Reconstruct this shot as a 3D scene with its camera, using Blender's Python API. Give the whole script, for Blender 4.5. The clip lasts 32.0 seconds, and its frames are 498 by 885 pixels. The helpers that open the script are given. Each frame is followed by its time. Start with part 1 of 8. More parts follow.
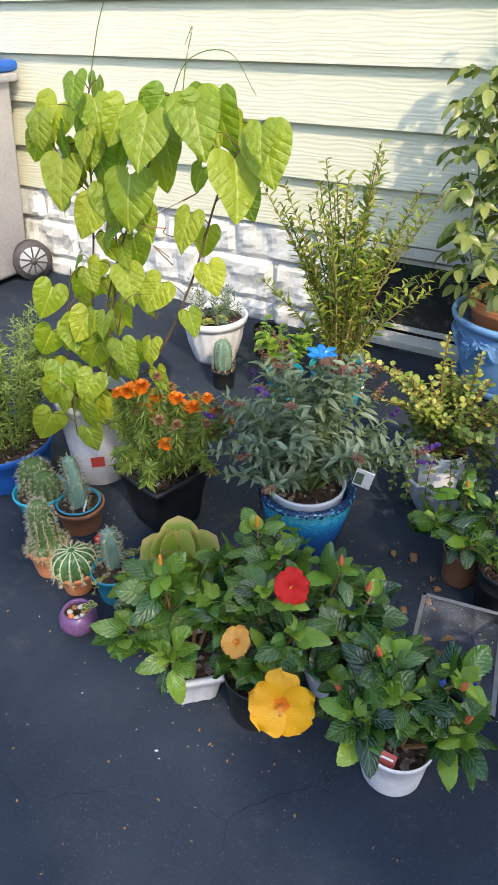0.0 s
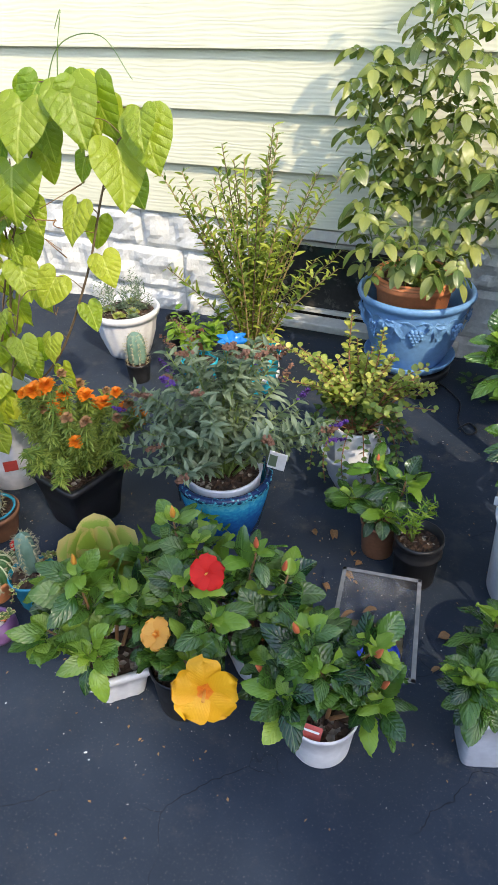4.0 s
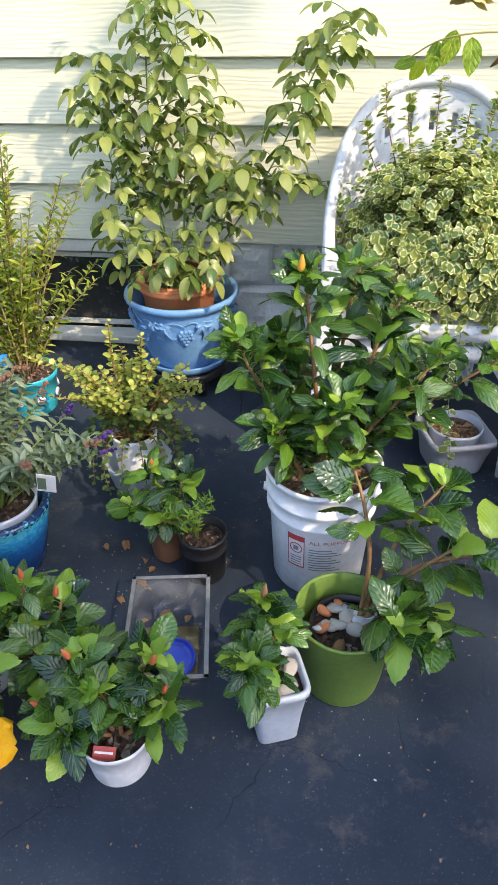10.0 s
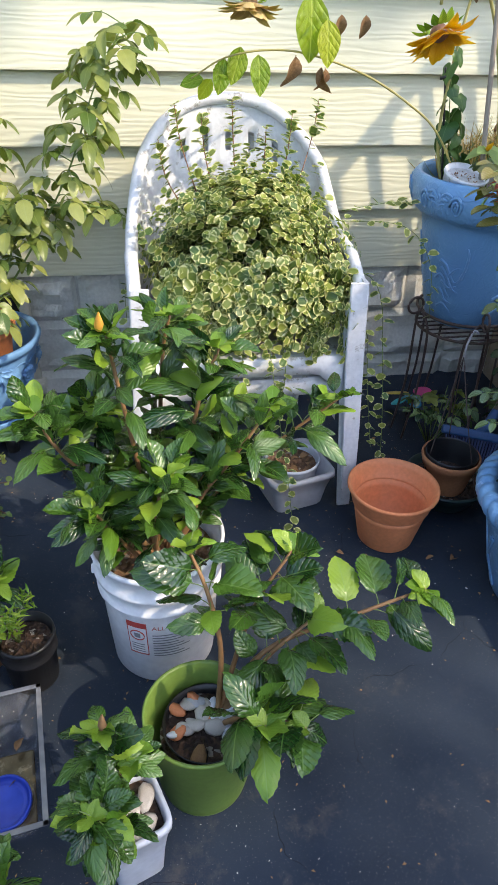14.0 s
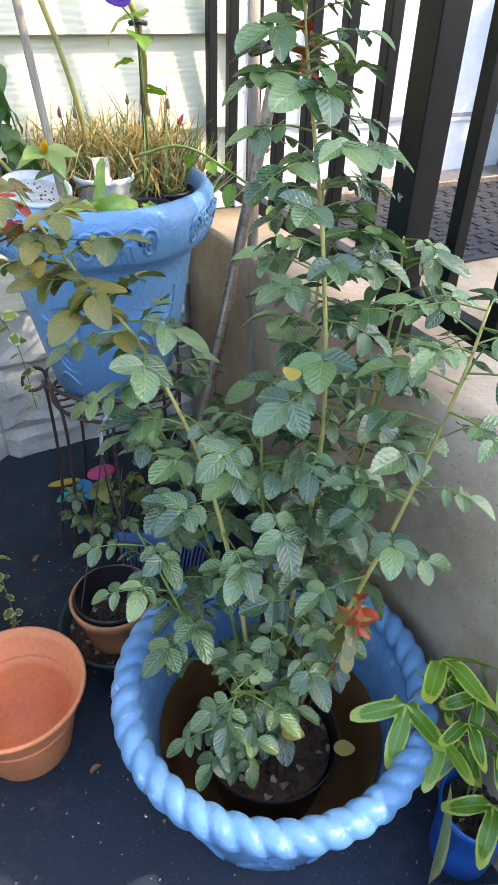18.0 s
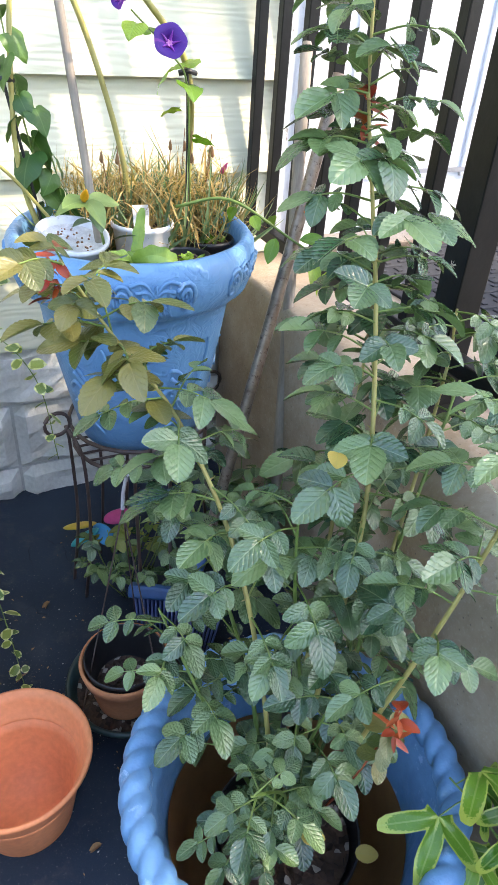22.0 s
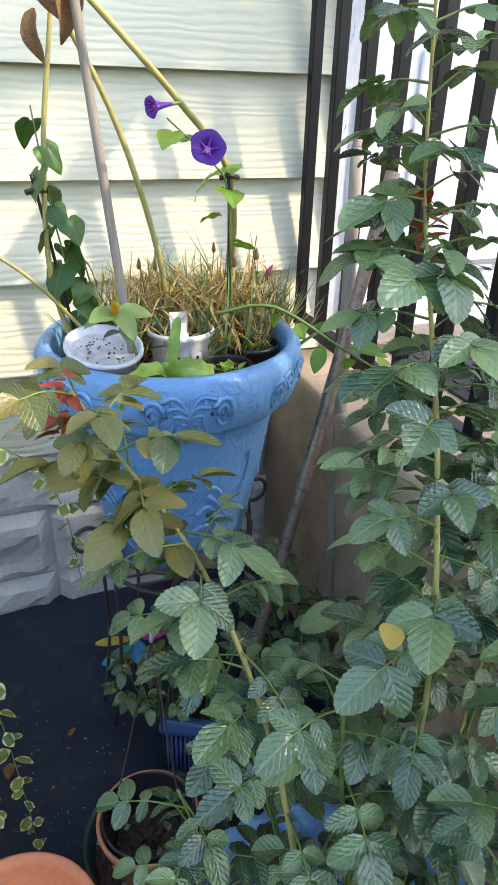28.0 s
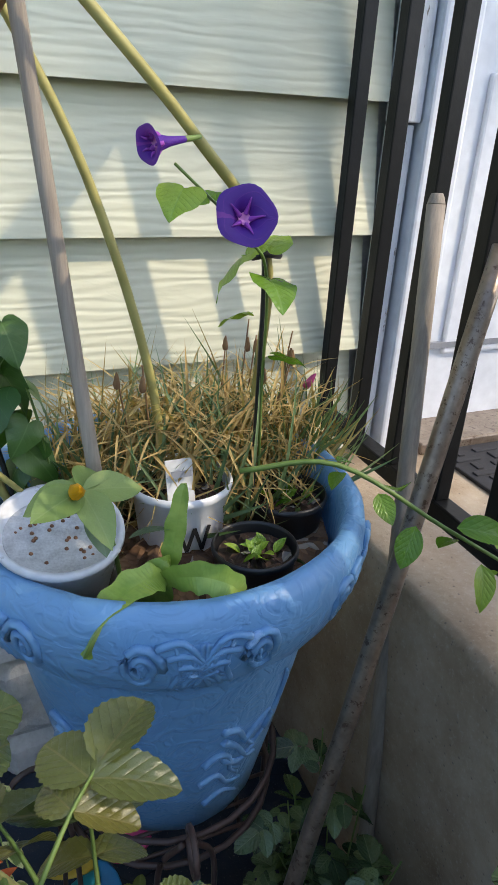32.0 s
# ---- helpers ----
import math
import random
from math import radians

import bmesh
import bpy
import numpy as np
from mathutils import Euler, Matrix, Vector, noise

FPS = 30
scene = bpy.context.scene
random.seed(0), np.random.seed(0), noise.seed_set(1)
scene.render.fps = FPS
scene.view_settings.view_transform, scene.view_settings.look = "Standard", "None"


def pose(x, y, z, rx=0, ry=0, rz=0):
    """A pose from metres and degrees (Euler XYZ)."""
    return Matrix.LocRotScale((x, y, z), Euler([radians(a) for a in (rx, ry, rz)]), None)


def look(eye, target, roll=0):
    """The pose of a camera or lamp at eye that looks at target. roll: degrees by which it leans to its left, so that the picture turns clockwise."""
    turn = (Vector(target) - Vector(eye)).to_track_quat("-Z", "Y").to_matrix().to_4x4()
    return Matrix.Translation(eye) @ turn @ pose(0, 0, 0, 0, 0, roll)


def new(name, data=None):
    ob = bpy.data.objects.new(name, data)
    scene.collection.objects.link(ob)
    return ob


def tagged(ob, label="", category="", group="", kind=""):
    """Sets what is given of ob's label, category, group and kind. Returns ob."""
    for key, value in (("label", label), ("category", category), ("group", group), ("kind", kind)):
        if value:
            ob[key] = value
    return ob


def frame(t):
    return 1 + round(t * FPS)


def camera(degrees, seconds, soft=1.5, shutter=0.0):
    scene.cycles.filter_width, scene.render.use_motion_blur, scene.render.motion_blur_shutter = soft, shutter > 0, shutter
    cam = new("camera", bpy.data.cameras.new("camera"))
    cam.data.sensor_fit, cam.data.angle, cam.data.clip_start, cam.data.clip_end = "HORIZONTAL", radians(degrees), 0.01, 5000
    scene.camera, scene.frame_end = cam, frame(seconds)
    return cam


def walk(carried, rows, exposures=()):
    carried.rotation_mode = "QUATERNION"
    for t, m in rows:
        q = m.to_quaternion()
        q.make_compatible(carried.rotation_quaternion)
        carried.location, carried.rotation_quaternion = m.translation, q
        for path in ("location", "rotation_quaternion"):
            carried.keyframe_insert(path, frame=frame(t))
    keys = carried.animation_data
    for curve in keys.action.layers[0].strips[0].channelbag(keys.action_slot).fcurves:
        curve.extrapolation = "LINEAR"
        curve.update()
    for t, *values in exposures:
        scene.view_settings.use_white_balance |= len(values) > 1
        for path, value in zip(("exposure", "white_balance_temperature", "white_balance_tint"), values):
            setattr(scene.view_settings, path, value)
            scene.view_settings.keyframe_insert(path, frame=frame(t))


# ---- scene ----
cam = camera(41.6, 32.0, soft=0.6)
PATH = [
    (0, (2.738, -2.518, 1.275), (1.878, -1.105, 0.151), -0.8),
    (0.5, (2.752, -2.517, 1.271), (1.904, -1.087, 0.159), -1.4),
    (1, (2.755, -2.521, 1.278), (1.928, -1.081, 0.164), -1.1),
    (1.5, (2.759, -2.519, 1.278), (1.921, -1.083, 0.167), -1.4),
    (2, (2.764, -2.516, 1.275), (1.934, -1.081, 0.156), -1.6),
    (2.5, (2.765, -2.505, 1.268), (1.943, -1.079, 0.132), -2.0),
    (3, (2.775, -2.492, 1.264), (1.988, -1.056, 0.116), -2.3),
    (3.5, (2.783, -2.489, 1.265), (2.041, -1.035, 0.109), -2.1),
    (4, (2.793, -2.491, 1.264), (2.109, -1.004, 0.115), -1.5),
    (4.5, (2.805, -2.479, 1.270), (2.173, -0.967, 0.123), -1.5),
    (6.5, (2.846, -2.470, 1.269), (2.317, -0.922, 0.120), -1.9),
    (7, (2.877, -2.458, 1.273), (2.417, -0.897, 0.110), -1.9),
    (7.5, (2.900, -2.460, 1.265), (2.511, -0.884, 0.096), -0.8),
    (8, (2.909, -2.452, 1.259), (2.537, -0.882, 0.079), -1.0),
    (8.5, (2.918, -2.446, 1.263), (2.581, -0.871, 0.077), -0.7),
    (9, (2.923, -2.435, 1.266), (2.621, -0.857, 0.076), -0.4),
    (9.5, (2.939, -2.437, 1.265), (2.662, -0.838, 0.095), -0.7),
    (10, (2.957, -2.435, 1.267), (2.737, -0.813, 0.117), -0.9),
    (10.5, (2.965, -2.436, 1.267), (2.803, -0.811, 0.112), -0.1),
    (11, (2.971, -2.430, 1.272), (2.843, -0.814, 0.100), -0.0),
    (11.5, (2.991, -2.426, 1.265), (2.891, -0.799, 0.106), 0.3),
    (12, (3.011, -2.408, 1.266), (2.928, -0.782, 0.105), 1.6),
    (12.5, (3.008, -2.356, 1.267), (3.006, -0.748, 0.077), 2.3),
    (13, (2.977, -2.289, 1.277), (3.075, -0.678, 0.096), 1.6),
    (13.5, (2.957, -2.258, 1.283), (3.147, -0.640, 0.123), 1.6),
    (16, (3.329, -1.911, 1.199), (3.720, -0.261, 0.139), 0.9),
    (16.5, (3.391, -1.861, 1.200), (3.767, -0.195, 0.159), 2.5),
    (17, (3.518, -1.810, 1.202), (3.964, -0.191, 0.116), 4.2),
    (17.5, (3.604, -1.750, 1.189), (4.152, -0.228, 0.013), 3.9),
    (18, (3.635, -1.668, 1.196), (4.396, -0.236, 0.025), 2.0),
    (18.5, (3.628, -1.620, 1.197), (4.510, -0.247, 0.041), 2.0),
    (19, (3.636, -1.594, 1.197), (4.511, -0.221, 0.035), 2.2),
    (19.5, (3.664, -1.596, 1.198), (4.521, -0.244, -0.001), 0.2),
    (20, (3.674, -1.598, 1.193), (4.504, -0.256, -0.036), -0.0),
    (20.5, (3.679, -1.597, 1.193), (4.521, -0.260, -0.034), 0.8),
    (21, (3.672, -1.590, 1.212), (4.518, -0.179, 0.075), 2.2),
    (21.5, (3.658, -1.580, 1.218), (4.453, -0.131, 0.091), 3.5),
    (22, (3.644, -1.574, 1.221), (4.385, -0.089, 0.105), 4.3),
    (22.5, (3.644, -1.579, 1.219), (4.396, -0.074, 0.139), 3.6),
    (23, (3.645, -1.582, 1.223), (4.395, -0.061, 0.163), 3.5),
    (23.5, (3.647, -1.582, 1.223), (4.416, -0.072, 0.159), 3.7),
    (24, (3.655, -1.586, 1.220), (4.463, -0.102, 0.149), 3.4),
    (24.5, (3.660, -1.596, 1.220), (4.496, -0.125, 0.153), 3.2),
    (26.5, (3.619, -1.564, 1.217), (4.462, -0.045, 0.225), 3.0),
    (27, (3.622, -1.531, 1.223), (4.369, 0.059, 0.268), 2.0),
    (27.5, (3.677, -1.492, 1.229), (4.342, 0.157, 0.312), 0.7),
    (28, (3.725, -1.448, 1.230), (4.335, 0.210, 0.294), 1.6),
    (28.5, (3.714, -1.369, 1.236), (4.400, 0.266, 0.311), 1.8),
    (29, (3.706, -1.274, 1.236), (4.446, 0.350, 0.335), 0.5),
    (29.5, (3.715, -1.211, 1.234), (4.411, 0.412, 0.296), 1.8),
    (30, (3.757, -1.174, 1.242), (4.354, 0.510, 0.343), 4.0),
    (31, (3.793, -1.045, 1.234), (4.507, 0.563, 0.283), 4.5),
    (31.5, (3.792, -1.008, 1.230), (4.486, 0.602, 0.268), 4.2),
    (32, (3.798, -0.998, 1.229), (4.517, 0.652, 0.358), 3.2),
]
walk(cam, [(t, look(eye, target, roll)) for t, eye, target, roll in PATH],
     exposures=[(0, 1.75, 6900, 14), (4, 1.82, 6950, 14), (8, 2.12, 7150, 14), (11, 1.97, 7100, 15), (13, 1.89, 7050, 15), (15.4, 1.80, 6950, 14), (16, 1.74, 7000, 13), (18.5, 2.72, 7150, 16), (24, 2.68, 7100, 15), (27, 2.44, 7050, 15), (30, 1.72, 6900, 13), (32, 1.54, 6850, 13)])

# ---- light ----
SUN_EL, SUN_AZ = radians(42), radians(52)          # height, and turn to the right of the wall's normal
SUN_WAY = Vector((math.sin(SUN_AZ) * math.cos(SUN_EL), -math.cos(SUN_AZ) * math.cos(SUN_EL), math.sin(SUN_EL)))
world = bpy.data.worlds.new("sky")
scene.world = world
world.use_nodes = True
wn = world.node_tree.nodes
sky = wn.new("ShaderNodeTexSky")
sky.sky_type, sky.sun_disc = "NISHITA", False
sky.sun_elevation, sky.sun_rotation = SUN_EL, math.atan2(SUN_WAY.x, SUN_WAY.y)
world.node_tree.links.new(sky.outputs[0], wn["Background"].inputs[0])
wn["Background"].inputs[1].default_value = 0.15
sun = new("sun", bpy.data.lights.new("sun", "SUN"))
sun.data.energy, sun.data.angle, sun.data.color = 1.14, radians(0.6), (1.0, 0.90, 0.72)
sun.matrix_world = look(SUN_WAY * 30, (0, 0, 0))


# ---- materials ----
def nodes_of(name):
    m = bpy.data.materials.new(name)
    m.use_nodes = True
    t = m.node_tree
    return m, t.nodes, t.links, t.nodes["Principled BSDF"]


def add(nodes, kind, **sets):
    n = nodes.new(kind)
    for k, v in sets.items():
        if k in n.inputs:
            n.inputs[k].default_value = v
    return n


def rgb(c):
    return (*c, 1.0)


def ramp(nodes, links, fac, stops):
    r = nodes.new("ShaderNodeValToRGB")
    els = r.color_ramp.elements
    while len(els) < len(stops):
        els.new(0.5)
    for e, (p, c) in zip(els, stops):
        e.position, e.color = p, rgb(c)
    links.new(fac, r.inputs[0])
    return r.outputs[0]


def mixc(nodes, links, fac, a, b, mode="MIX"):
    m = nodes.new("ShaderNodeMix")
    m.data_type, m.blend_type = "RGBA", mode
    for i, v in ((0, fac), (6, a), (7, b)):
        if isinstance(v, (int, float)):
            m.inputs[i].default_value = v
        elif isinstance(v, tuple):
            m.inputs[i].default_value = rgb(v)
        else:
            links.new(v, m.inputs[i])
    return m.outputs[2]


def bump(nodes, links, height, strength, distance, shader):
    b = nodes.new("ShaderNodeBump")
    b.inputs["Strength"].default_value, b.inputs["Distance"].default_value = strength, distance
    links.new(height, b.inputs["Height"])
    links.new(b.outputs[0], shader.inputs["Normal"])


def surface(name, c1, c2, rough=0.6, fine=60.0, coarse=5.0, rise=0.001, metal=0.0, c3=None, spots=0.62, stretch=(1, 1, 1), spec=0.5):
    """A matt to glossy surface with grain and blotches at two scales; c3: worn or dirty spots."""
    m, nodes, links, p = nodes_of(name)
    co = nodes.new("ShaderNodeTexCoord")
    mp = nodes.new("ShaderNodeMapping")
    mp.inputs["Scale"].default_value = stretch
    links.new(co.outputs["Object"], mp.inputs[0])
    a = add(nodes, "ShaderNodeTexNoise", Scale=coarse, Detail=5.0)
    b = add(nodes, "ShaderNodeTexNoise", Scale=fine, Detail=4.0)
    links.new(mp.outputs[0], a.inputs[0]), links.new(mp.outputs[0], b.inputs[0])
    col = mixc(nodes, links, ramp(nodes, links, a.outputs[0], [(0.35, (0, 0, 0)), (0.65, (1, 1, 1))]), c1, c2)
    col = mixc(nodes, links, 0.25, col, ramp(nodes, links, b.outputs[0], [(0.3, tuple(0.7 * v for v in c1)), (0.7, tuple(min(1, 1.2 * v) for v in c2))]))
    if c3:
        s = add(nodes, "ShaderNodeTexNoise", Scale=coarse * 3.1, Detail=7.0, Roughness=0.7)
        links.new(mp.outputs[0], s.inputs[0])
        col = mixc(nodes, links, ramp(nodes, links, s.outputs[0], [(spots, (0, 0, 0)), (spots + 0.06, (1, 1, 1))]), col, c3)
    links.new(col, p.inputs["Base Color"])
    p.inputs["Roughness"].default_value, p.inputs["Metallic"].default_value = rough, metal
    p.inputs["Specular IOR Level"].default_value = spec
    if rise:
        bump(nodes, links, b.outputs[0], 0.6, rise, p)
    return m


def leaf_material(name, dark, light, gloss=0.4, vein=(0.25, 0.35, 0.1), veins=7.0, edge=None, glow=0.25, spec=0.5, vein_amount=0.3, pucker=0.0006):
    """A leaf: colour varies from leaf to leaf, with a midrib, side veins and light that passes through."""
    m, nodes, links, p = nodes_of(name)
    uv = nodes.new("ShaderNodeUVMap")
    sep = nodes.new("ShaderNodeSeparateXYZ")
    links.new(uv.outputs[0], sep.inputs[0])

    def calc(op, a, b=0.0, c=0.0):
        n = nodes.new("ShaderNodeMath")
        n.operation = op
        for i, v in enumerate((a, b, c)):
            if isinstance(v, (int, float)):
                n.inputs[i].default_value = v
            else:
                links.new(v, n.inputs[i])
        return n.outputs[0]
    info, geo = nodes.new("ShaderNodeObjectInfo"), nodes.new("ShaderNodeNewGeometry")
    rnd = calc("FRACT", calc("ADD", info.outputs["Random"], geo.outputs["Random Per Island"]))
    off = calc("ABSOLUTE", calc("SUBTRACT", sep.outputs[0], 0.5))
    rib = calc("LESS_THAN", off, 0.018)
    side = calc("ABSOLUTE", calc("SINE", calc("MULTIPLY", calc("SUBTRACT", sep.outputs[1], calc("MULTIPLY", off, 0.8)), veins * math.pi)))
    thin = calc("LESS_THAN", side, 0.07)
    lines = calc("MAXIMUM", rib, calc("MULTIPLY", thin, 0.55))
    co = nodes.new("ShaderNodeTexCoord")
    nz = add(nodes, "ShaderNodeTexNoise", Scale=40.0, Detail=3.0)
    links.new(co.outputs["Object"], nz.inputs[0])
    col = mixc(nodes, links, rnd, dark, light)
    col = mixc(nodes, links, calc("MULTIPLY", nz.outputs[0], 0.35), col, tuple(0.6 * v for v in dark))
    if edge:
        far = calc("MAXIMUM", calc("MULTIPLY", off, 2.0), calc("ABSOLUTE", calc("SUBTRACT", calc("MULTIPLY", sep.outputs[1], 2.0), 1.0)))
        far = calc("ADD", far, calc("MULTIPLY", calc("SUBTRACT", nz.outputs[0], 0.5), 0.5))
        col = mixc(nodes, links, ramp(nodes, links, far, [(0.62, (0, 0, 0)), (0.72, (1, 1, 1))]), col, edge)
    col = mixc(nodes, links, calc("MULTIPLY", lines, vein_amount), col, vein)
    links.new(col, p.inputs["Base Color"])
    p.inputs["Roughness"].default_value = gloss
    p.inputs["Specular IOR Level"].default_value = spec
    pillow = calc("MULTIPLY", calc("POWER", side, 0.4), calc("MINIMUM", calc("MULTIPLY", off, 12.0), 1.0))
    net = add(nodes, "ShaderNodeTexVoronoi", Scale=9.0)
    net.feature = "SMOOTH_F1"
    links.new(uv.outputs[0], net.inputs["Vector"])
    bump(nodes, links, calc("SUBTRACT", calc("ADD", calc("MULTIPLY", pillow, 0.7), calc("MULTIPLY", nz.outputs[0], 0.3)), calc("MULTIPLY", net.outputs["Distance"], 1.2)), 0.6, pucker * 0.6, p)
    tr = nodes.new("ShaderNodeBsdfTranslucent")
    links.new(mixc(nodes, links, 1.0, col, (1.0, 1.25, 0.45), "MULTIPLY"), tr.inputs[0])
    mx = nodes.new("ShaderNodeMixShader")
    mx.inputs[0].default_value = glow
    out = nodes["Material Output"]
    links.new(p.outputs[0], mx.inputs[1]), links.new(tr.outputs[0], mx.inputs[2]), links.new(mx.outputs[0], out.inputs[0])
    return m


def siding_material():
    m, nodes, links, p = nodes_of("siding_paint")
    co, mp = nodes.new("ShaderNodeTexCoord"), nodes.new("ShaderNodeMapping")
    links.new(co.outputs["Object"], mp.inputs[0])
    mp.inputs["Scale"].default_value = (4.0, 18.0, 22.0)
    a = add(nodes, "ShaderNodeTexNoise", Scale=1.6, Detail=4.0, Distortion=1.2)
    links.new(mp.outputs[0], a.inputs[0])
    wv = nodes.new("ShaderNodeTexWave")
    wv.wave_type, wv.bands_direction = "BANDS", "Z"
    wv.inputs["Scale"].default_value, wv.inputs["Distortion"].default_value, wv.inputs["Detail"].default_value = 0.9, 11.0, 3.0
    links.new(mp.outputs[0], wv.inputs[0])
    d = add(nodes, "ShaderNodeTexNoise", Scale=3.0, Detail=5.0)
    links.new(co.outputs["Object"], d.inputs[0])
    col = mixc(nodes, links, ramp(nodes, links, d.outputs[0], [(0.35, (0, 0, 0)), (0.7, (1, 1, 1))]), (0.61, 0.60, 0.43), (0.66, 0.65, 0.48))
    links.new(col, p.inputs["Base Color"])
    p.inputs["Roughness"].default_value = 0.55
    bump(nodes, links, mixc(nodes, links, 0.5, a.outputs[0], wv.outputs[0]), 0.5, 0.0035, p)
    return m


def asphalt_material():
    m, nodes, links, p = nodes_of("sealed_asphalt")
    co = nodes.new("ShaderNodeTexCoord")
    big = add(nodes, "ShaderNodeTexNoise", Scale=1.7, Detail=6.0, Roughness=0.6)
    dust = add(nodes, "ShaderNodeTexNoise", Scale=9.0, Detail=8.0, Roughness=0.75)
    grit = add(nodes, "ShaderNodeTexNoise", Scale=260.0, Detail=3.0)
    vor = add(nodes, "ShaderNodeTexVoronoi", Scale=3.3)
    vor.feature = "DISTANCE_TO_EDGE"
    warp = add(nodes, "ShaderNodeTexNoise", Scale=5.0, Detail=4.0)
    wm = nodes.new("ShaderNodeMixRGB")
    wm.inputs[0].default_value = 0.12
    links.new(co.outputs["Object"], wm.inputs[1]), links.new(warp.outputs[1], wm.inputs[2])
    links.new(wm.outputs[0], vor.inputs["Vector"])
    for n in (big, dust, grit, warp):
        links.new(co.outputs["Object"], n.inputs["Vector"])
    col = mixc(nodes, links, ramp(nodes, links, big.outputs[0], [(0.3, (0, 0, 0)), (0.7, (1, 1, 1))]), (0.019, 0.027, 0.040), (0.039, 0.053, 0.074))
    dusty = ramp(nodes, links, dust.outputs[0], [(0.54, (0, 0, 0)), (0.84, (1, 1, 1))])
    swath = add(nodes, "ShaderNodeTexNoise", Scale=1.1, Detail=5.0, Roughness=0.7)
    links.new(co.outputs["Object"], swath.inputs["Vector"])
    dusty = mixc(nodes, links, 1.0, dusty, ramp(nodes, links, swath.outputs[0], [(0.42, (0.15, 0.15, 0.15)), (0.60, (1, 1, 1))]), "MULTIPLY")
    col = mixc(nodes, links, dusty, col, (0.14, 0.12, 0.098))
    col = mixc(nodes, links, ramp(nodes, links, grit.outputs[0], [(0.64, (0, 0, 0)), (0.74, (1, 1, 1))]), col, (0.17, 0.165, 0.16))
    crack = nodes.new("ShaderNodeMath")
    crack.operation = "MULTIPLY"
    links.new(ramp(nodes, links, vor.outputs["Distance"], [(0.0, (1, 1, 1)), (0.004, (0, 0, 0))]), crack.inputs[0])
    links.new(ramp(nodes, links, warp.outputs[0], [(0.48, (0, 0, 0)), (0.60, (0.8, 0.8, 0.8))]), crack.inputs[1])
    col = mixc(nodes, links, crack.outputs[0], col, (0.012, 0.012, 0.014))
    links.new(col, p.inputs["Base Color"])
    p.inputs["Roughness"].default_value = 0.58
    p.inputs["Specular IOR Level"].default_value = 0.10
    bump(nodes, links, mixc(nodes, links, 0.5, grit.outputs[0], dust.outputs[0]), 0.5, 0.002, p)
    return m


def concrete_material():
    m, nodes, links, p = nodes_of("weathered_concrete")
    co = nodes.new("ShaderNodeTexCoord")
    big = add(nodes, "ShaderNodeTexNoise", Scale=4.0, Detail=7.0, Roughness=0.65)
    grain = add(nodes, "ShaderNodeTexNoise", Scale=150.0, Detail=6.0, Roughness=0.7)
    pit = add(nodes, "ShaderNodeTexVoronoi", Scale=70.0)
    for n in (big, grain, pit):
        links.new(co.outputs["Object"], n.inputs["Vector"])
    col = ramp(nodes, links, big.outputs[0], [(0.3, (0.23, 0.155, 0.095)), (0.5, (0.37, 0.285, 0.195)), (0.68, (0.48, 0.40, 0.30))])
    col = mixc(nodes, links, ramp(nodes, links, grain.outputs[0], [(0.54, (0, 0, 0)), (0.84, (1, 1, 1))]), col, (0.50, 0.44, 0.35))
    col = mixc(nodes, links, ramp(nodes, links, pit.outputs["Distance"], [(0.0, (1, 1, 1)), (0.16, (0, 0, 0))]), col, (0.12, 0.10, 0.085))
    links.new(col, p.inputs["Base Color"])
    p.inputs["Roughness"].default_value = 0.85
    bump(nodes, links, mixc(nodes, links, 0.5, grain.outputs[0], pit.outputs["Distance"]), 0.6, 0.004, p)
    return m


def soil_material(name, c1, c2):
    m, nodes, links, p = nodes_of(name)
    co = nodes.new("ShaderNodeTexCoord")
    v = add(nodes, "ShaderNodeTexVoronoi", Scale=90.0)
    n = add(nodes, "ShaderNodeTexNoise", Scale=35.0, Detail=6.0)
    links.new(co.outputs["Object"], v.inputs["Vector"]), links.new(co.outputs["Object"], n.inputs["Vector"])
    sp = nodes.new("ShaderNodeSeparateColor")
    links.new(v.outputs["Color"], sp.inputs[0])
    col = ramp(nodes, links, sp.outputs[0], [(0.0, c1), (0.6, c2), (0.9, c2), (0.93, (0.5, 0.45, 0.38))])
    links.new(mixc(nodes, links, n.outputs[0], col, c1), p.inputs["Base Color"])
    p.inputs["Roughness"].default_value = 0.95
    bump(nodes, links, v.outputs["Distance"], 1.0, 0.006, p)
    return m


def clear_material(name):
    """Thin see-through plastic: mostly clear, with a gloss and cloudy smears."""
    m, nodes, links, p = nodes_of(name)
    p.inputs["Base Color"].default_value = rgb((0.75, 0.77, 0.78))
    p.inputs["Roughness"].default_value = 0.12
    tr, mx = nodes.new("ShaderNodeBsdfTransparent"), nodes.new("ShaderNodeMixShader")
    co = nodes.new("ShaderNodeTexCoord")
    n = add(nodes, "ShaderNodeTexNoise", Scale=14.0, Detail=5.0, Distortion=1.0)
    links.new(co.outputs["Object"], n.inputs["Vector"])
    links.new(ramp(nodes, links, n.outputs[0], [(0.40, (0.02, 0.02, 0.02)), (0.78, (0.16, 0.16, 0.16))]), mx.inputs[0])
    bump(nodes, links, n.outputs[0], 0.4, 0.004, p)
    links.new(tr.outputs[0], mx.inputs[1]), links.new(p.outputs[0], mx.inputs[2])
    links.new(mx.outputs[0], nodes["Material Output"].inputs[0])
    return m


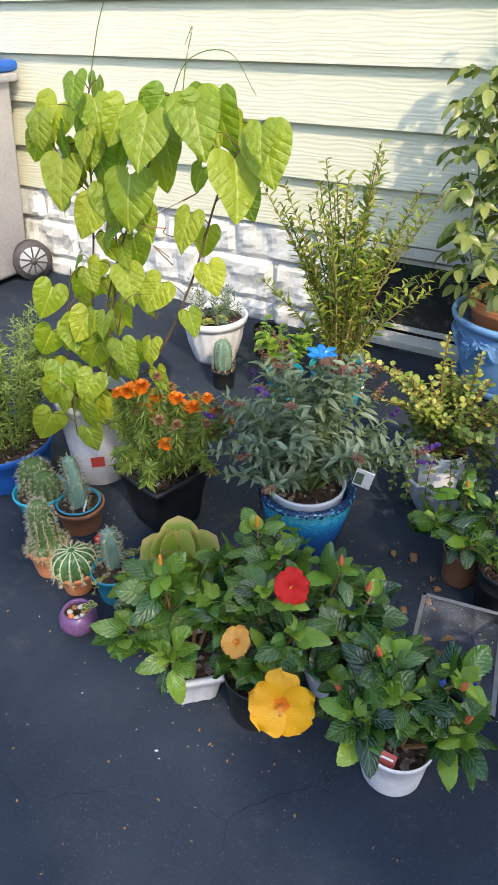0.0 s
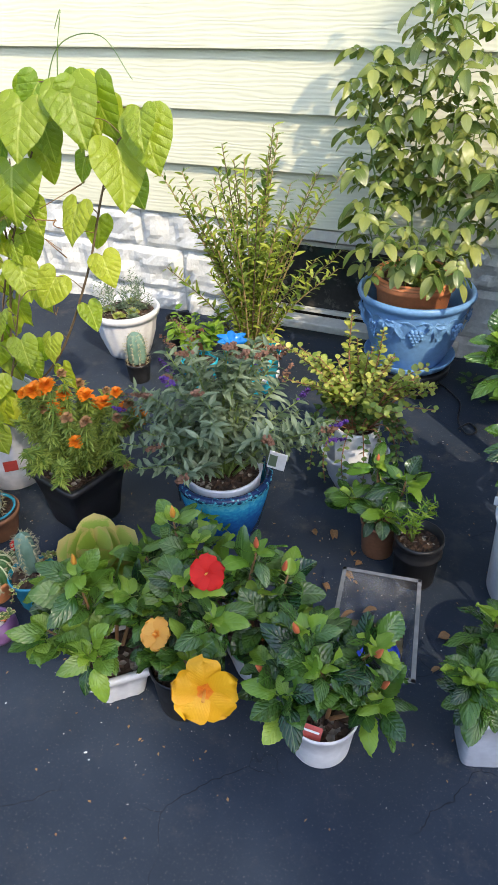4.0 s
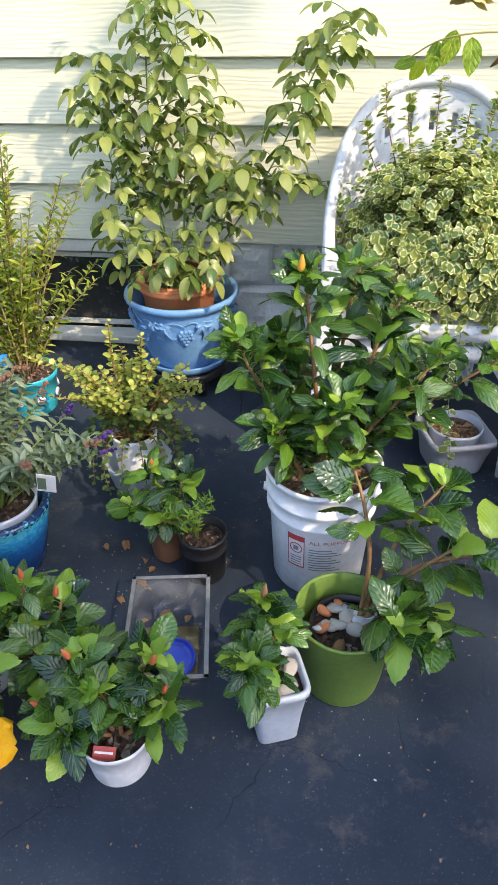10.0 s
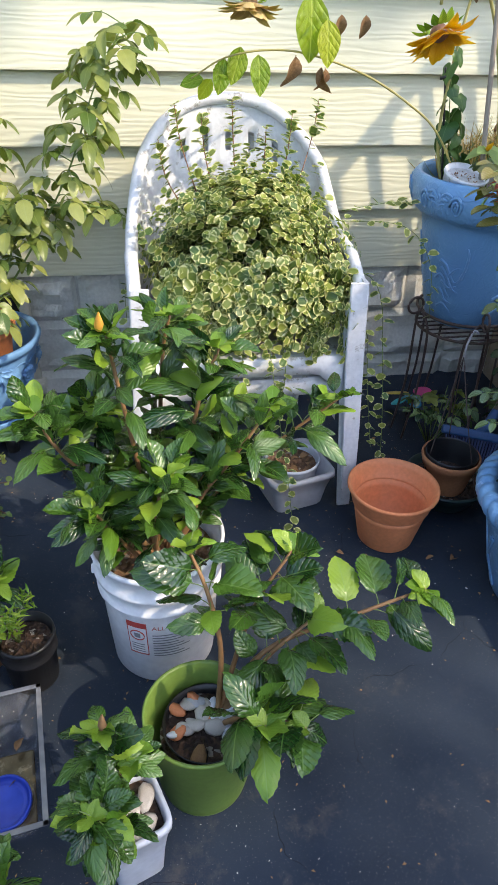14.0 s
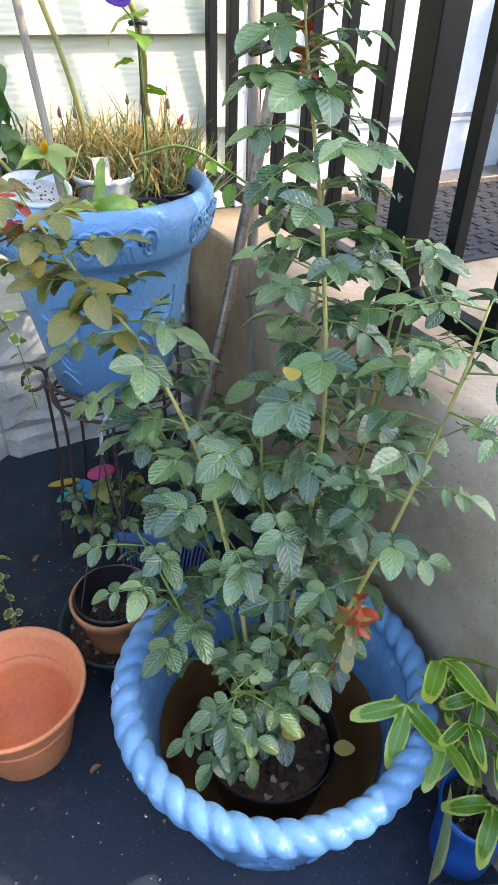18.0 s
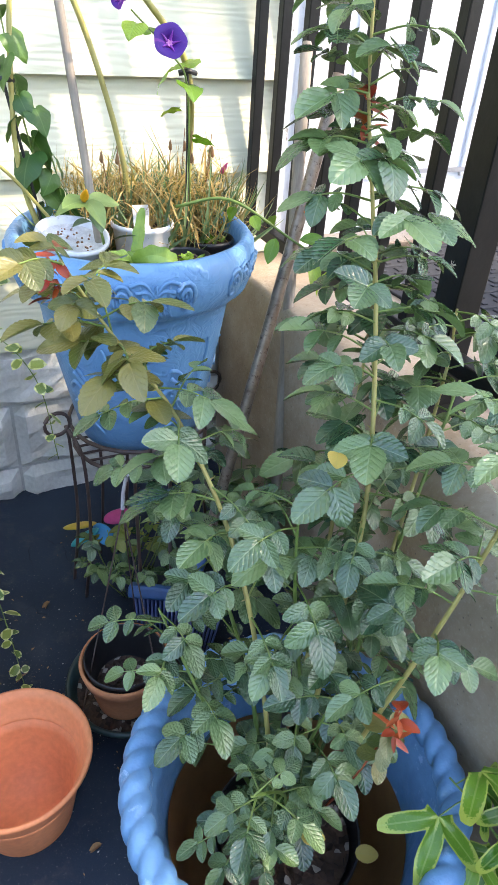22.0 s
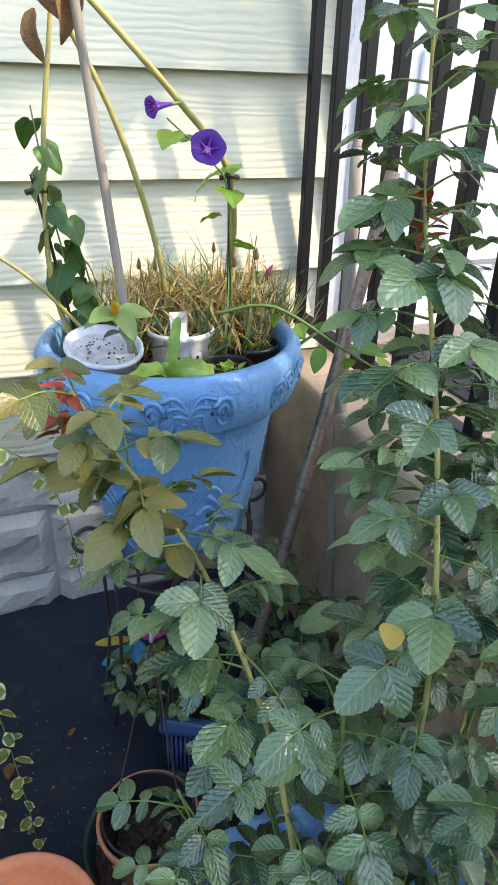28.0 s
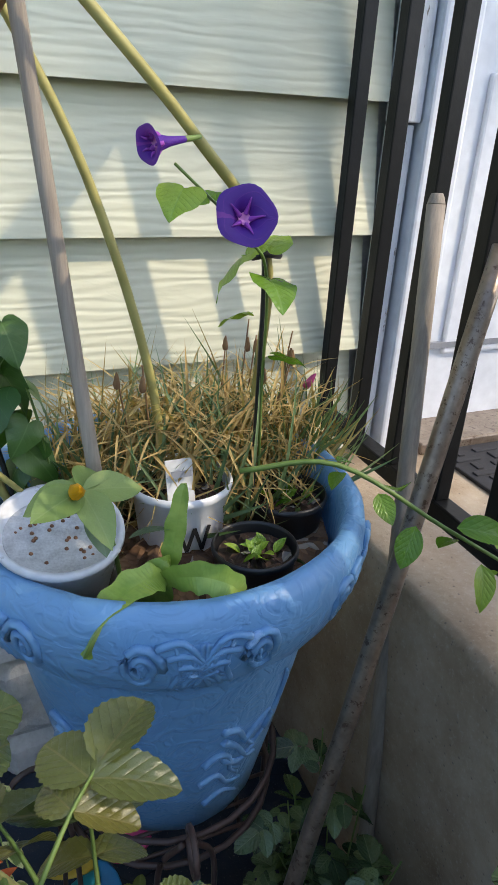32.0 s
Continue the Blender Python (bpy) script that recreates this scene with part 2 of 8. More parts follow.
SIDING, ASPHALT, CONCRETE = siding_material(), asphalt_material(), concrete_material()
BLOCK = surface("painted_block", (0.62, 0.62, 0.57), (0.72, 0.72, 0.67), 0.75, 90, 6, 0.004, c3=(0.28, 0.27, 0.25), spots=0.70)
MORTAR = surface("mortar", (0.5, 0.5, 0.47), (0.6, 0.6, 0.56), 0.9, 120, 8, 0.002)
SOIL = soil_material("bark_soil", (0.025, 0.016, 0.011), (0.11, 0.06, 0.035))
CHIPS = soil_material("wood_chips", (0.07, 0.035, 0.018), (0.30, 0.17, 0.09))
BLUE = surface("blue_paint", (0.135, 0.30, 0.55), (0.17, 0.36, 0.62), 0.42, 70, 6, 0.0012, c3=(0.22, 0.40, 0.66), spots=0.72)
BLUE2 = surface("bluer_paint", (0.115, 0.28, 0.50), (0.16, 0.35, 0.58), 0.38, 50, 7, 0.004, c3=(0.30, 0.48, 0.70), spots=0.60)
ROYAL = surface("royal_blue_plastic", (0.01, 0.10, 0.42), (0.015, 0.13, 0.48), 0.35, 80, 5, 0.0004)
TERRA = surface("terracotta_plastic", (0.72, 0.235, 0.095), (0.80, 0.29, 0.12), 0.6, 90, 5, 0.0006, c3=(0.68, 0.40, 0.26), spots=0.70)
CLAY = surface("clay", (0.46, 0.17, 0.07), (0.56, 0.23, 0.10), 0.75, 120, 9, 0.001, c3=(0.58, 0.42, 0.32), spots=0.66)
BROWN = surface("brown_clay", (0.20, 0.09, 0.045), (0.28, 0.13, 0.065), 0.7, 120, 9, 0.001)
WHITE = surface("white_plastic", (0.74, 0.75, 0.76), (0.82, 0.82, 0.82), 0.38, 60, 4, 0.0003, c3=(0.55, 0.54, 0.50), spots=0.74)
DIRTYWHITE = surface("weathered_white_resin", (0.60, 0.62, 0.64), (0.70, 0.71, 0.72), 0.5, 90, 9, 0.0008, c3=(0.34, 0.33, 0.30), spots=0.585)
GREYP = surface("grey_plastic", (0.42, 0.42, 0.44), (0.50, 0.50, 0.52), 0.5, 60, 5, 0.0004, c3=(0.30, 0.29, 0.28), spots=0.7)
PALE = surface("pale_blue_grey_plastic", (0.50, 0.55, 0.62), (0.58, 0.62, 0.68), 0.45, 60, 5, 0.0004)
BLACK = surface("black_plastic", (0.012, 0.012, 0.013), (0.02, 0.02, 0.021), 0.38, 80, 6, 0.0005, c3=(0.09, 0.08, 0.07), spots=0.70)
GREENP = surface("olive_green_plastic", (0.12, 0.20, 0.035), (0.15, 0.25, 0.05), 0.42, 80, 5, 0.0004)
LIME = surface("bright_green_plastic", (0.05, 0.33, 0.08), (0.07, 0.38, 0.11), 0.4, 80, 5, 0.0004)
TEAL = surface("teal_glaze", (0.02, 0.24, 0.34), (0.03, 0.30, 0.40), 0.25, 80, 5, 0.0004)
TURQ = surface("turquoise_glaze", (0.02, 0.40, 0.52), (0.03, 0.47, 0.58), 0.25, 80, 5, 0.0004)
PURPLE = surface("purple_glaze", (0.13, 0.06, 0.16), (0.20, 0.10, 0.22), 0.3, 80, 5, 0.0004)
IRON = surface("black_iron", (0.004, 0.004, 0.004), (0.008, 0.008, 0.0075), 0.4, 90, 9, 0.0006, c3=(0.08, 0.075, 0.06), spots=0.74, spec=0.25)
WOOD = surface("grey_wood", (0.23, 0.19, 0.15), (0.34, 0.29, 0.23), 0.8, 40, 8, 0.0012, stretch=(8, 8, 0.7))
STEEL = surface("rusty_steel_tube", (0.17, 0.125, 0.09), (0.27, 0.215, 0.165), 0.3, 120, 30, 0.0006, metal=0.4, c3=(0.09, 0.055, 0.035), spots=0.56)
RUST = surface("brown_wire", (0.05, 0.03, 0.025), (0.08, 0.05, 0.04), 0.5, 90, 9, 0.0004)
DOORW = surface("white_door_paint", (0.64, 0.67, 0.71), (0.68, 0.71, 0.74), 0.35, 40, 3, 0.0003)
RUBBER = surface("rubber_mat", (0.02, 0.02, 0.023), (0.03, 0.03, 0.034), 0.8, 90, 9, 0.001)
BARK = surface("stem_bark", (0.10, 0.065, 0.035), (0.17, 0.11, 0.055), 0.8, 90, 20, 0.001)
HSTEM = surface("orange_brown_stem", (0.19, 0.095, 0.04), (0.29, 0.16, 0.065), 0.6, 90, 20, 0.001)
GREENSTEM = surface("green_stem", (0.10, 0.17, 0.035), (0.16, 0.24, 0.05), 0.5, 90, 20, 0.0004)
TANSTEM = surface("tan_stem", (0.30, 0.20, 0.09), (0.42, 0.29, 0.14), 0.6, 70, 20, 0.0006)
OLDSTEM = surface("yellow_stem", (0.30, 0.26, 0.07), (0.38, 0.34, 0.11), 0.55, 70, 20, 0.0006)
DRY = surface("dry_leaf", (0.20, 0.10, 0.045), (0.33, 0.19, 0.08), 0.85, 60, 20, 0.001)
STRAW = leaf_material("straw", (0.44, 0.28, 0.095), (0.70, 0.52, 0.23), 0.8, glow=0.2, vein_amount=0.0)
PEBBLE = surface("pebble", (0.45, 0.40, 0.34), (0.62, 0.57, 0.50), 0.6, 80, 20, 0.0006)
CLEAR = clear_material("clear_plastic")
WINGLASS = surface("dark_window_glass", (0.022, 0.021, 0.018), (0.045, 0.042, 0.036), 0.10, 60, 6, 0.0, c3=(0.10, 0.09, 0.075), spots=0.58)
TRIM = surface("cream_trim", (0.55, 0.53, 0.44), (0.63, 0.61, 0.52), 0.6, 60, 4, 0.0005, c3=(0.35, 0.33, 0.28), spots=0.68)
RED = surface("red_print", (0.50, 0.06, 0.05), (0.55, 0.08, 0.06), 0.4, 60, 4, 0.0)
INK = surface("grey_print", (0.20, 0.21, 0.23), (0.26, 0.27, 0.29), 0.5, 60, 4, 0.0)
TAGPAPER = surface("faded_tag", (0.55, 0.55, 0.53), (0.66, 0.66, 0.64), 0.5, 60, 12, 0.0)
GRITTY = surface("gritty_residue", (0.40, 0.41, 0.41), (0.62, 0.63, 0.63), 0.75, 420, 60, 0.0012)
PAPER = surface("white_label", (0.78, 0.78, 0.77), (0.82, 0.82, 0.81), 0.45, 60, 4, 0.0)
BINGREY = surface("bin_grey", (0.36, 0.34, 0.33), (0.42, 0.40, 0.38), 0.55, 60, 4, 0.0006)
TYRE = surface("wheel_grey", (0.06, 0.055, 0.055), (0.09, 0.085, 0.08), 0.6, 60, 6, 0.0006)

L_HEART = leaf_material("heart_leaf", (0.17, 0.29, 0.018), (0.50, 0.53, 0.045), 0.32, (0.60, 0.62, 0.16), 5, glow=0.40, pucker=0.010, vein_amount=0.42)
L_HIB = leaf_material("hibiscus_leaf", (0.008, 0.040, 0.009), (0.085, 0.19, 0.026), 0.16, (0.16, 0.28, 0.07), 6, glow=0.14, spec=0.7, vein_amount=0.35, pucker=0.0042)
L_HIBY = leaf_material("young_hibiscus_leaf", (0.09, 0.22, 0.02), (0.30, 0.44, 0.05), 0.24, (0.2, 0.34, 0.08), 7, glow=0.22, pucker=0.002)
L_HIBM = leaf_material("mid_hibiscus_leaf", (0.030, 0.10, 0.014), (0.21, 0.35, 0.04), 0.2, (0.2, 0.34, 0.08), 6, glow=0.18, spec=0.6, pucker=0.0036)
L_ROSE = leaf_material("rose_leaf", (0.024, 0.078, 0.034), (0.20, 0.31, 0.115), 0.25, (0.30, 0.40, 0.20), 6, glow=0.12, spec=1.0, pucker=0.0028, vein_amount=0.28)
L_ROSEY = leaf_material("light_rose_leaf", (0.085, 0.15, 0.03), (0.40, 0.42, 0.12), 0.26, (0.32, 0.38, 0.14), 8, glow=0.28, pucker=0.001)
L_YELLOW = leaf_material("yellowing_leaf", (0.42, 0.30, 0.05), (0.50, 0.40, 0.10), 0.5, (0.3, 0.32, 0.1), 8, glow=0.3)
L_RED = leaf_material("red_new_leaf", (0.30, 0.022, 0.014), (0.52, 0.12, 0.035), 0.28, (0.3, 0.08, 0.04), 8, glow=0.25)
L_WILLOW = leaf_material("narrow_leaf", (0.11, 0.20, 0.022), (0.50, 0.53, 0.075), 0.42, (0.3, 0.36, 0.1), 1, glow=0.3, vein_amount=0.2)
L_SAGE = leaf_material("grey_green_leaf", (0.065, 0.115, 0.062), (0.26, 0.33, 0.21), 0.5, (0.24, 0.3, 0.2), 7, glow=0.18, pucker=0.0008)
L_GREENJADE = leaf_material("green_jade_leaf", (0.05, 0.12, 0.03), (0.20, 0.28, 0.06), 0.3, (0.3, 0.34, 0.1), 3, glow=0.15, vein_amount=0.1)
L_SHOOT = leaf_material("soft_shoot_leaf", (0.20, 0.30, 0.08), (0.32, 0.40, 0.13), 0.5, (0.35, 0.42, 0.18), 4, glow=0.25, vein_amount=0.25)
L_GOLD = leaf_material("golden_leaf", (0.18, 0.28, 0.04), (0.62, 0.58, 0.14), 0.35, (0.4, 0.4, 0.1), 3, glow=0.25, vein_amount=0.1)
L_VAR = leaf_material("variegated_leaf", (0.07, 0.15, 0.04), (0.33, 0.37, 0.07), 0.34, (0.3, 0.36, 0.12), 5, edge=(0.66, 0.63, 0.30), glow=0.32, vein_amount=0.3)
L_MARI = leaf_material("marigold_leaf", (0.085, 0.16, 0.022), (0.30, 0.37, 0.07), 0.5, (0.2, 0.26, 0.08), 3, glow=0.25, vein_amount=0.2)
L_PADDLE = leaf_material("paddle_leaf", (0.26, 0.38, 0.05), (0.42, 0.50, 0.11), 0.4, (0.4, 0.45, 0.2), 1, edge=(0.50, 0.42, 0.14), glow=0.12, vein_amount=0.0)
L_ROSEMARY = leaf_material("rosemary_needle", (0.15, 0.23, 0.04), (0.34, 0.42, 0.10), 0.5, (0.3, 0.36, 0.15), 1, glow=0.22, vein_amount=0.3)
L_GRASS = leaf_material("blue_grass_blade", (0.11, 0.19, 0.08), (0.24, 0.32, 0.15), 0.5, (0.2, 0.28, 0.15), 1, glow=0.2, vein_amount=0.1)
L_PASSION = leaf_material("lobed_leaf", (0.05, 0.16, 0.015), (0.24, 0.42, 0.04), 0.2, (0.36, 0.48, 0.12), 6, edge=(0.36, 0.44, 0.08), glow=0.22)
L_IVY = leaf_material("ivy_leaf", (0.03, 0.09, 0.018), (0.08, 0.17, 0.03), 0.42, (0.14, 0.24, 0.08), 5, glow=0.18)
L_SNAKE = leaf_material("sword_leaf", (0.16, 0.24, 0.10), (0.24, 0.31, 0.15), 0.35, (0.3, 0.35, 0.2), 9, edge=(0.42, 0.40, 0.17), glow=0.1, vein_amount=0.2)
P_ORANGE = leaf_material("orange_petal", (0.80, 0.20, 0.01), (0.88, 0.30, 0.015), 0.6, (0.8, 0.2, 0.02), 5, glow=0.3, vein_amount=0.2)
P_YELLOW = leaf_material("yellow_petal", (0.85, 0.42, 0.01), (0.88, 0.48, 0.015), 0.5, (0.85, 0.34, 0.01), 9, glow=0.3, vein_amount=0.15, pucker=0.0015)
P_RED = leaf_material("red_petal", (0.60, 0.010, 0.006), (0.68, 0.014, 0.008), 0.75, (0.4, 0.01, 0.02), 9, glow=0.2, vein_amount=0.3)
P_BUD = leaf_material("coral_bud", (0.62, 0.14, 0.06), (0.70, 0.22, 0.08), 0.5, (0.6, 0.1, 0.05), 3, glow=0.2, vein_amount=0.2)
P_APRICOT = leaf_material("apricot_petal", (0.80, 0.36, 0.05), (0.86, 0.45, 0.08), 0.5, (0.7, 0.25, 0.05), 5, glow=0.25, vein_amount=0.2)
P_PURPLE = leaf_material("purple_petal", (0.07, 0.01, 0.28), (0.10, 0.015, 0.34), 0.5, (0.32, 0.05, 0.40), 5, glow=0.3, vein_amount=0.4)
P_LILAC = surface("pink_throat", (0.58, 0.20, 0.46), (0.70, 0.30, 0.58), 0.5, 60, 10, 0.0)
P_MAGENTA = surface("magenta_fold", (0.24, 0.035, 0.34), (0.32, 0.06, 0.40), 0.5, 60, 10, 0.0)
P_VIOLET = leaf_material("violet_floret", (0.08, 0.025, 0.22), (0.14, 0.05, 0.32), 0.6, (0.1, 0.03, 0.2), 1, glow=0.2)
P_SPENT = leaf_material("spent_floret", (0.16, 0.08, 0.05), (0.27, 0.14, 0.09), 0.8, (0.1, 0.05, 0.03), 1, glow=0.1)


# ---- building blocks ----
rng = random.Random(7)


def mesh_of(name, verts, faces, material, uvs=None, smooth=True):
    me = bpy.data.meshes.new(name)
    me.from_pydata([tuple(v) for v in verts], [], faces)
    if uvs is not None:
        layer = me.uv_layers.new(name="UVMap")
        idx = np.empty(len(me.loops), dtype=np.int32)
        me.loops.foreach_get("vertex_index", idx)
        layer.data.foreach_set("uv", np.asarray(uvs, dtype=np.float32)[idx].ravel())
    if smooth:
        me.polygons.foreach_set("use_smooth", [True] * len(me.polygons))
    for m in material if isinstance(material, (list, tuple)) else (material,):
        me.materials.append(m)
    me.update()
    return me


def put(name, me, parent=None, at=(0, 0, 0), label="", matrix=None):
    ob = new(name, me)
    if parent:
        ob.parent = parent
    ob.matrix_local = matrix if matrix is not None else Matrix.Translation(at)
    return tagged(ob, label)


def part(name, bm, material, parent, label="", smooth=False, at=(0, 0, 0), matrix=None):
    me = bpy.data.meshes.new(name)
    bm.to_mesh(me)
    bm.free()
    me.materials.append(material)
    if smooth:
        me.polygons.foreach_set("use_smooth", [True] * len(me.polygons))
    return put(name, me, parent, at, label, matrix)


def thing(name, at, label, category, group="", turn=0.0):
    ob = new(name)
    ob.empty_display_size = 0.05
    ob.matrix_world = Matrix.Translation(at) @ Matrix.Rotation(turn, 4, "Z")
    return tagged(ob, label, category, group)


def box_bm(size, centre=(0, 0, 0), bevel=0.0, segments=2):
    bm = bmesh.new()
    bmesh.ops.create_cube(bm, size=1.0)
    bmesh.ops.scale(bm, vec=size, verts=bm.verts)
    bmesh.ops.translate(bm, vec=centre, verts=bm.verts)
    if bevel:
        bmesh.ops.bevel(bm, geom=list(bm.edges), offset=bevel, segments=segments, affect="EDGES", profile=0.5)
    return bm


def lathe(profile, seg=44, wobble=None):
    """Verts, faces and uvs of a turned shape; profile: (radius, height) from the outside up and over to the inside."""
    verts, faces, uvs = [], [], []
    n = len(profile)
    for i in range(seg):
        a = 2 * math.pi * i / seg
        for j, (r, z) in enumerate(profile):
            dr, dz = wobble(a, j, r, z) if wobble else (0.0, 0.0)
            verts.append(((r + dr) * math.cos(a), (r + dr) * math.sin(a), z + dz))
            uvs.append((i / seg, j / n))
    for i in range(seg):
        k = (i + 1) % seg
        for j in range(n - 1):
            faces.append((i * n + j, k * n + j, k * n + j + 1, i * n + j + 1))
    return verts, faces, uvs


def turned(name, profile, material, parent, seg=44, wobble=None, at=(0, 0, 0), label=""):
    v, f, u = lathe(profile, seg, wobble)
    return put(name, mesh_of(name, v, f, material, u), parent, at, label)


def tube(points, r0, r1=None, sides=7, caps=True):
    """A tapered tube along points."""
    pts = [Vector(p) for p in points]
    r1 = r0 if r1 is None else r1
    verts, faces = [], []
    up = Vector((0, 0, 1))
    for i, p in enumerate(pts):
        d = (pts[min(i + 1, len(pts) - 1)] - pts[max(i - 1, 0)]).normalized()
        s = d.cross(up if abs(d.z) < 0.95 else Vector((1, 0, 0))).normalized()
        q = s.cross(d)
        r = r0 + (r1 - r0) * i / max(1, len(pts) - 1)
        for k in range(sides):
            a = 2 * math.pi * k / sides
            verts.append(p + s * (r * math.cos(a)) + q * (r * math.sin(a)))
    for i in range(len(pts) - 1):
        for k in range(sides):
            m = (k + 1) % sides
            faces.append((i * sides + k, i * sides + m, (i + 1) * sides + m, (i + 1) * sides + k))
    if caps:
        faces.append(tuple(range(sides)[::-1]))
        faces.append(tuple((len(pts) - 1) * sides + k for k in range(sides)))
    return verts, faces


def join(pieces):
    verts, faces = [], []
    for v, f in pieces:
        o = len(verts)
        verts += list(v)
        faces += [tuple(o + i for i in q) for q in f]
    return verts, faces


def curve(points, steps=8):
    """A smooth line through points."""
    p = [Vector(q) for q in points]
    if len(p) < 3:
        return [p[0].lerp(p[-1], i / steps) for i in range(steps + 1)]
    p = [p[0] * 2 - p[1]] + p + [p[-1] * 2 - p[-2]]
    out = []
    for i in range(1, len(p) - 2):
        for k in range(steps):
            t = k / steps
            a, b, c, d = p[i - 1], p[i], p[i + 1], p[i + 2]
            out.append(0.5 * ((2 * b) + (c - a) * t + (2 * a - 5 * b + 4 * c - d) * t * t + (3 * b - a - 3 * c + d) * t ** 3))
    out.append(p[-2])
    return out


def rod(name, points, r0, r1, material, parent, sides=7, label="", steps=6):
    v, f = tube(curve(points, steps), r0, r1, sides)
    return put(name, mesh_of(name, v, f, material), parent, label=label)


# ---- leaves ----
def blade(width, stations=8, fold=0.25, droop=0.25, tooth=0.0, heart=0.0, shape=1.0, tip=0.6, wave=0.0, cup=0.0, full=0.8):
    """A leaf one unit long that grows along +y from the stalk, with its face up (+z)."""
    verts, uvs, faces = [], [], []
    for i in range(stations + 1):
        v = i / stations
        w = width * 0.5 * (math.sin(math.pi * v ** (shape * tip)) ** full if 0 < v < 1 else 0.0)
        if heart:
            w = width * 0.5 * (1 - v ** 1.9) ** 0.8 * (0.82 + 0.18 * math.sin(math.pi * min(1, v * 2.4 + 0.2))) if v < 1 else 0
        if tooth and 0 < i < stations:
            w *= 1 + tooth * (1 if i % 2 else -1)
        y, z = v, -droop * v * v
        back = heart * (1 - v) ** 3
        for s in (-1, -0.5, 0, 0.5, 1):
            lift = fold * abs(s) * w + wave * math.sin(v * 9 + s * 2) * abs(s) * width * 0.5 - cup * (s * s) * w
            verts.append((s * w, y - back * abs(s) ** 0.7 * 0.9, z + lift))
            uvs.append((0.5 + 0.5 * s * (w / (0.5 * width) if width else 0), v))
    for i in range(stations):
        for k in range(4):
            a = i * 5 + k
            faces.append((a, a + 1, a + 6, a + 5))
    return np.array(verts), faces, np.array(uvs)


def heart_blade(wide=1.0, fold=0.1, droop=0.25, wave=0.03):
    """A heart-shaped leaf with two round lobes behind its stalk."""
    rim = curve([(0, 0, 0), (.13, -.15, 0), (.34, -.17, 0), (.49, .03, 0), (.47, .30, 0), (.33, .60, 0), (.14, .86, 0), (0, 1, 0)], 2)
    n = len(rim) - 1
    verts, uvs, faces = [], [], []
    for i, e in enumerate(rim):
        v = (i / n) ** 1.25
        for s in (-1, -0.66, -0.33, 0, 0.33, 0.66, 1):
            q = abs(s)
            x, y = e.x * q * wide, v + (e.y - v) * q
            z = fold * abs(x) - droop * (y - 0.1) ** 2 - 0.35 * x * x + wave * math.sin(y * 11 + s) * q * q
            verts.append((x if s >= 0 else -x, y, z))
            uvs.append((0.5 + (x if s >= 0 else -x), max(0.0, min(1.0, y))))
    for i in range(n):
        for k in range(6):
            a = i * 7 + k
            faces.append((a, a + 1, a + 8, a + 7))
    return np.array(verts), faces, np.array(uvs)


def petal_blade(wide=1.1, droop=0.3, ruffle=0.06, phase=0.0):
    """A broad petal, widest near its ruffled end."""
    verts, uvs, faces = [], [], []
    n = 11
    for i in range(n + 1):
        v = i / n
        w = wide * 0.5 * (0.16 + 0.88 * v ** 0.6) * max(0.0, 1 - v ** 6) ** 0.45
        for s in (-1, -0.6, -0.2, 0.2, 0.6, 1):
            z = 0.16 * v - droop * v ** 2.5 + ruffle * v * v * math.sin(s * 6 + phase + 2 * v) + 0.05 * s * v
            verts.append((s * w, v + 0.03 * v * math.sin(7 * s + phase), z))
            uvs.append((0.5 + 0.5 * s, v))
    for i in range(n):
        for k in range(5):
            a = i * 6 + k
            faces.append((a, a + 1, a + 7, a + 6))
    return np.array(verts), faces, np.array(uvs)


B_HEART = [heart_blade(1.0, 0.10, 0.22), heart_blade(1.04, 0.0, 0.40, 0.05), heart_blade(0.92, 0.22, 0.3)]
B_HIB = [blade(0.74, 16, 0.22, 0.30, 0.05, tip=0.78, cup=0.1, wave=0.10, full=0.62), blade(0.66, 16, 0.08, 0.62, 0.05, tip=0.76, wave=0.18, cup=0.2, full=0.62), blade(0.80, 16, 0.45, 0.15, 0.055, tip=0.78, wave=0.14, full=0.62), blade(0.70, 16, -0.15, 0.85, 0.05, tip=0.76, wave=0.12, cup=0.3, full=0.62)]
B_HIBN = [blade(0.60, 14, 0.45, 0.35, 0.04, tip=0.95, wave=0.14, full=0.66), blade(0.52, 14, 0.15, 0.75, 0.04, tip=0.95, wave=0.16, cup=0.25, full=0.66), blade(0.64, 14, 0.60, 0.10, 0.04, tip=0.9, wave=0.1, full=0.66), blade(0.56, 14, -0.2, 1.0, 0.04, tip=0.92, wave=0.15, cup=0.3, full=0.66)]
B_ROSE = [blade(0.70, 18, 0.16, 0.15, 0.04, tip=0.86, full=0.58), blade(0.64, 18, 0.34, 0.3, 0.04, tip=0.86, full=0.58), blade(0.72, 18, 0.05, 0.40, 0.04, tip=0.86, wave=0.05, full=0.58), blade(0.66, 18, 0.5, 0.1, 0.04, tip=0.86, full=0.58)]
B_FERN = [blade(0.24, 3, 0.3, 0.2, tip=.85), blade(0.20, 3, 0.3, 0.5, tip=.85)]
B_ROSEL = [blade(0.58, 14, 0.25, 0.30, 0.04, tip=0.86, full=0.66), blade(0.50, 14, 0.40, 0.5, 0.04, tip=0.86, wave=0.05, full=0.66), blade(0.62, 14, 0.1, 0.45, 0.04, tip=0.84, cup=0.1, full=0.66)]
B_LANCE = [blade(0.22, 6, 0.2, 0.15, tip=.85), blade(0.19, 6, 0.3, 0.4, tip=.85)]
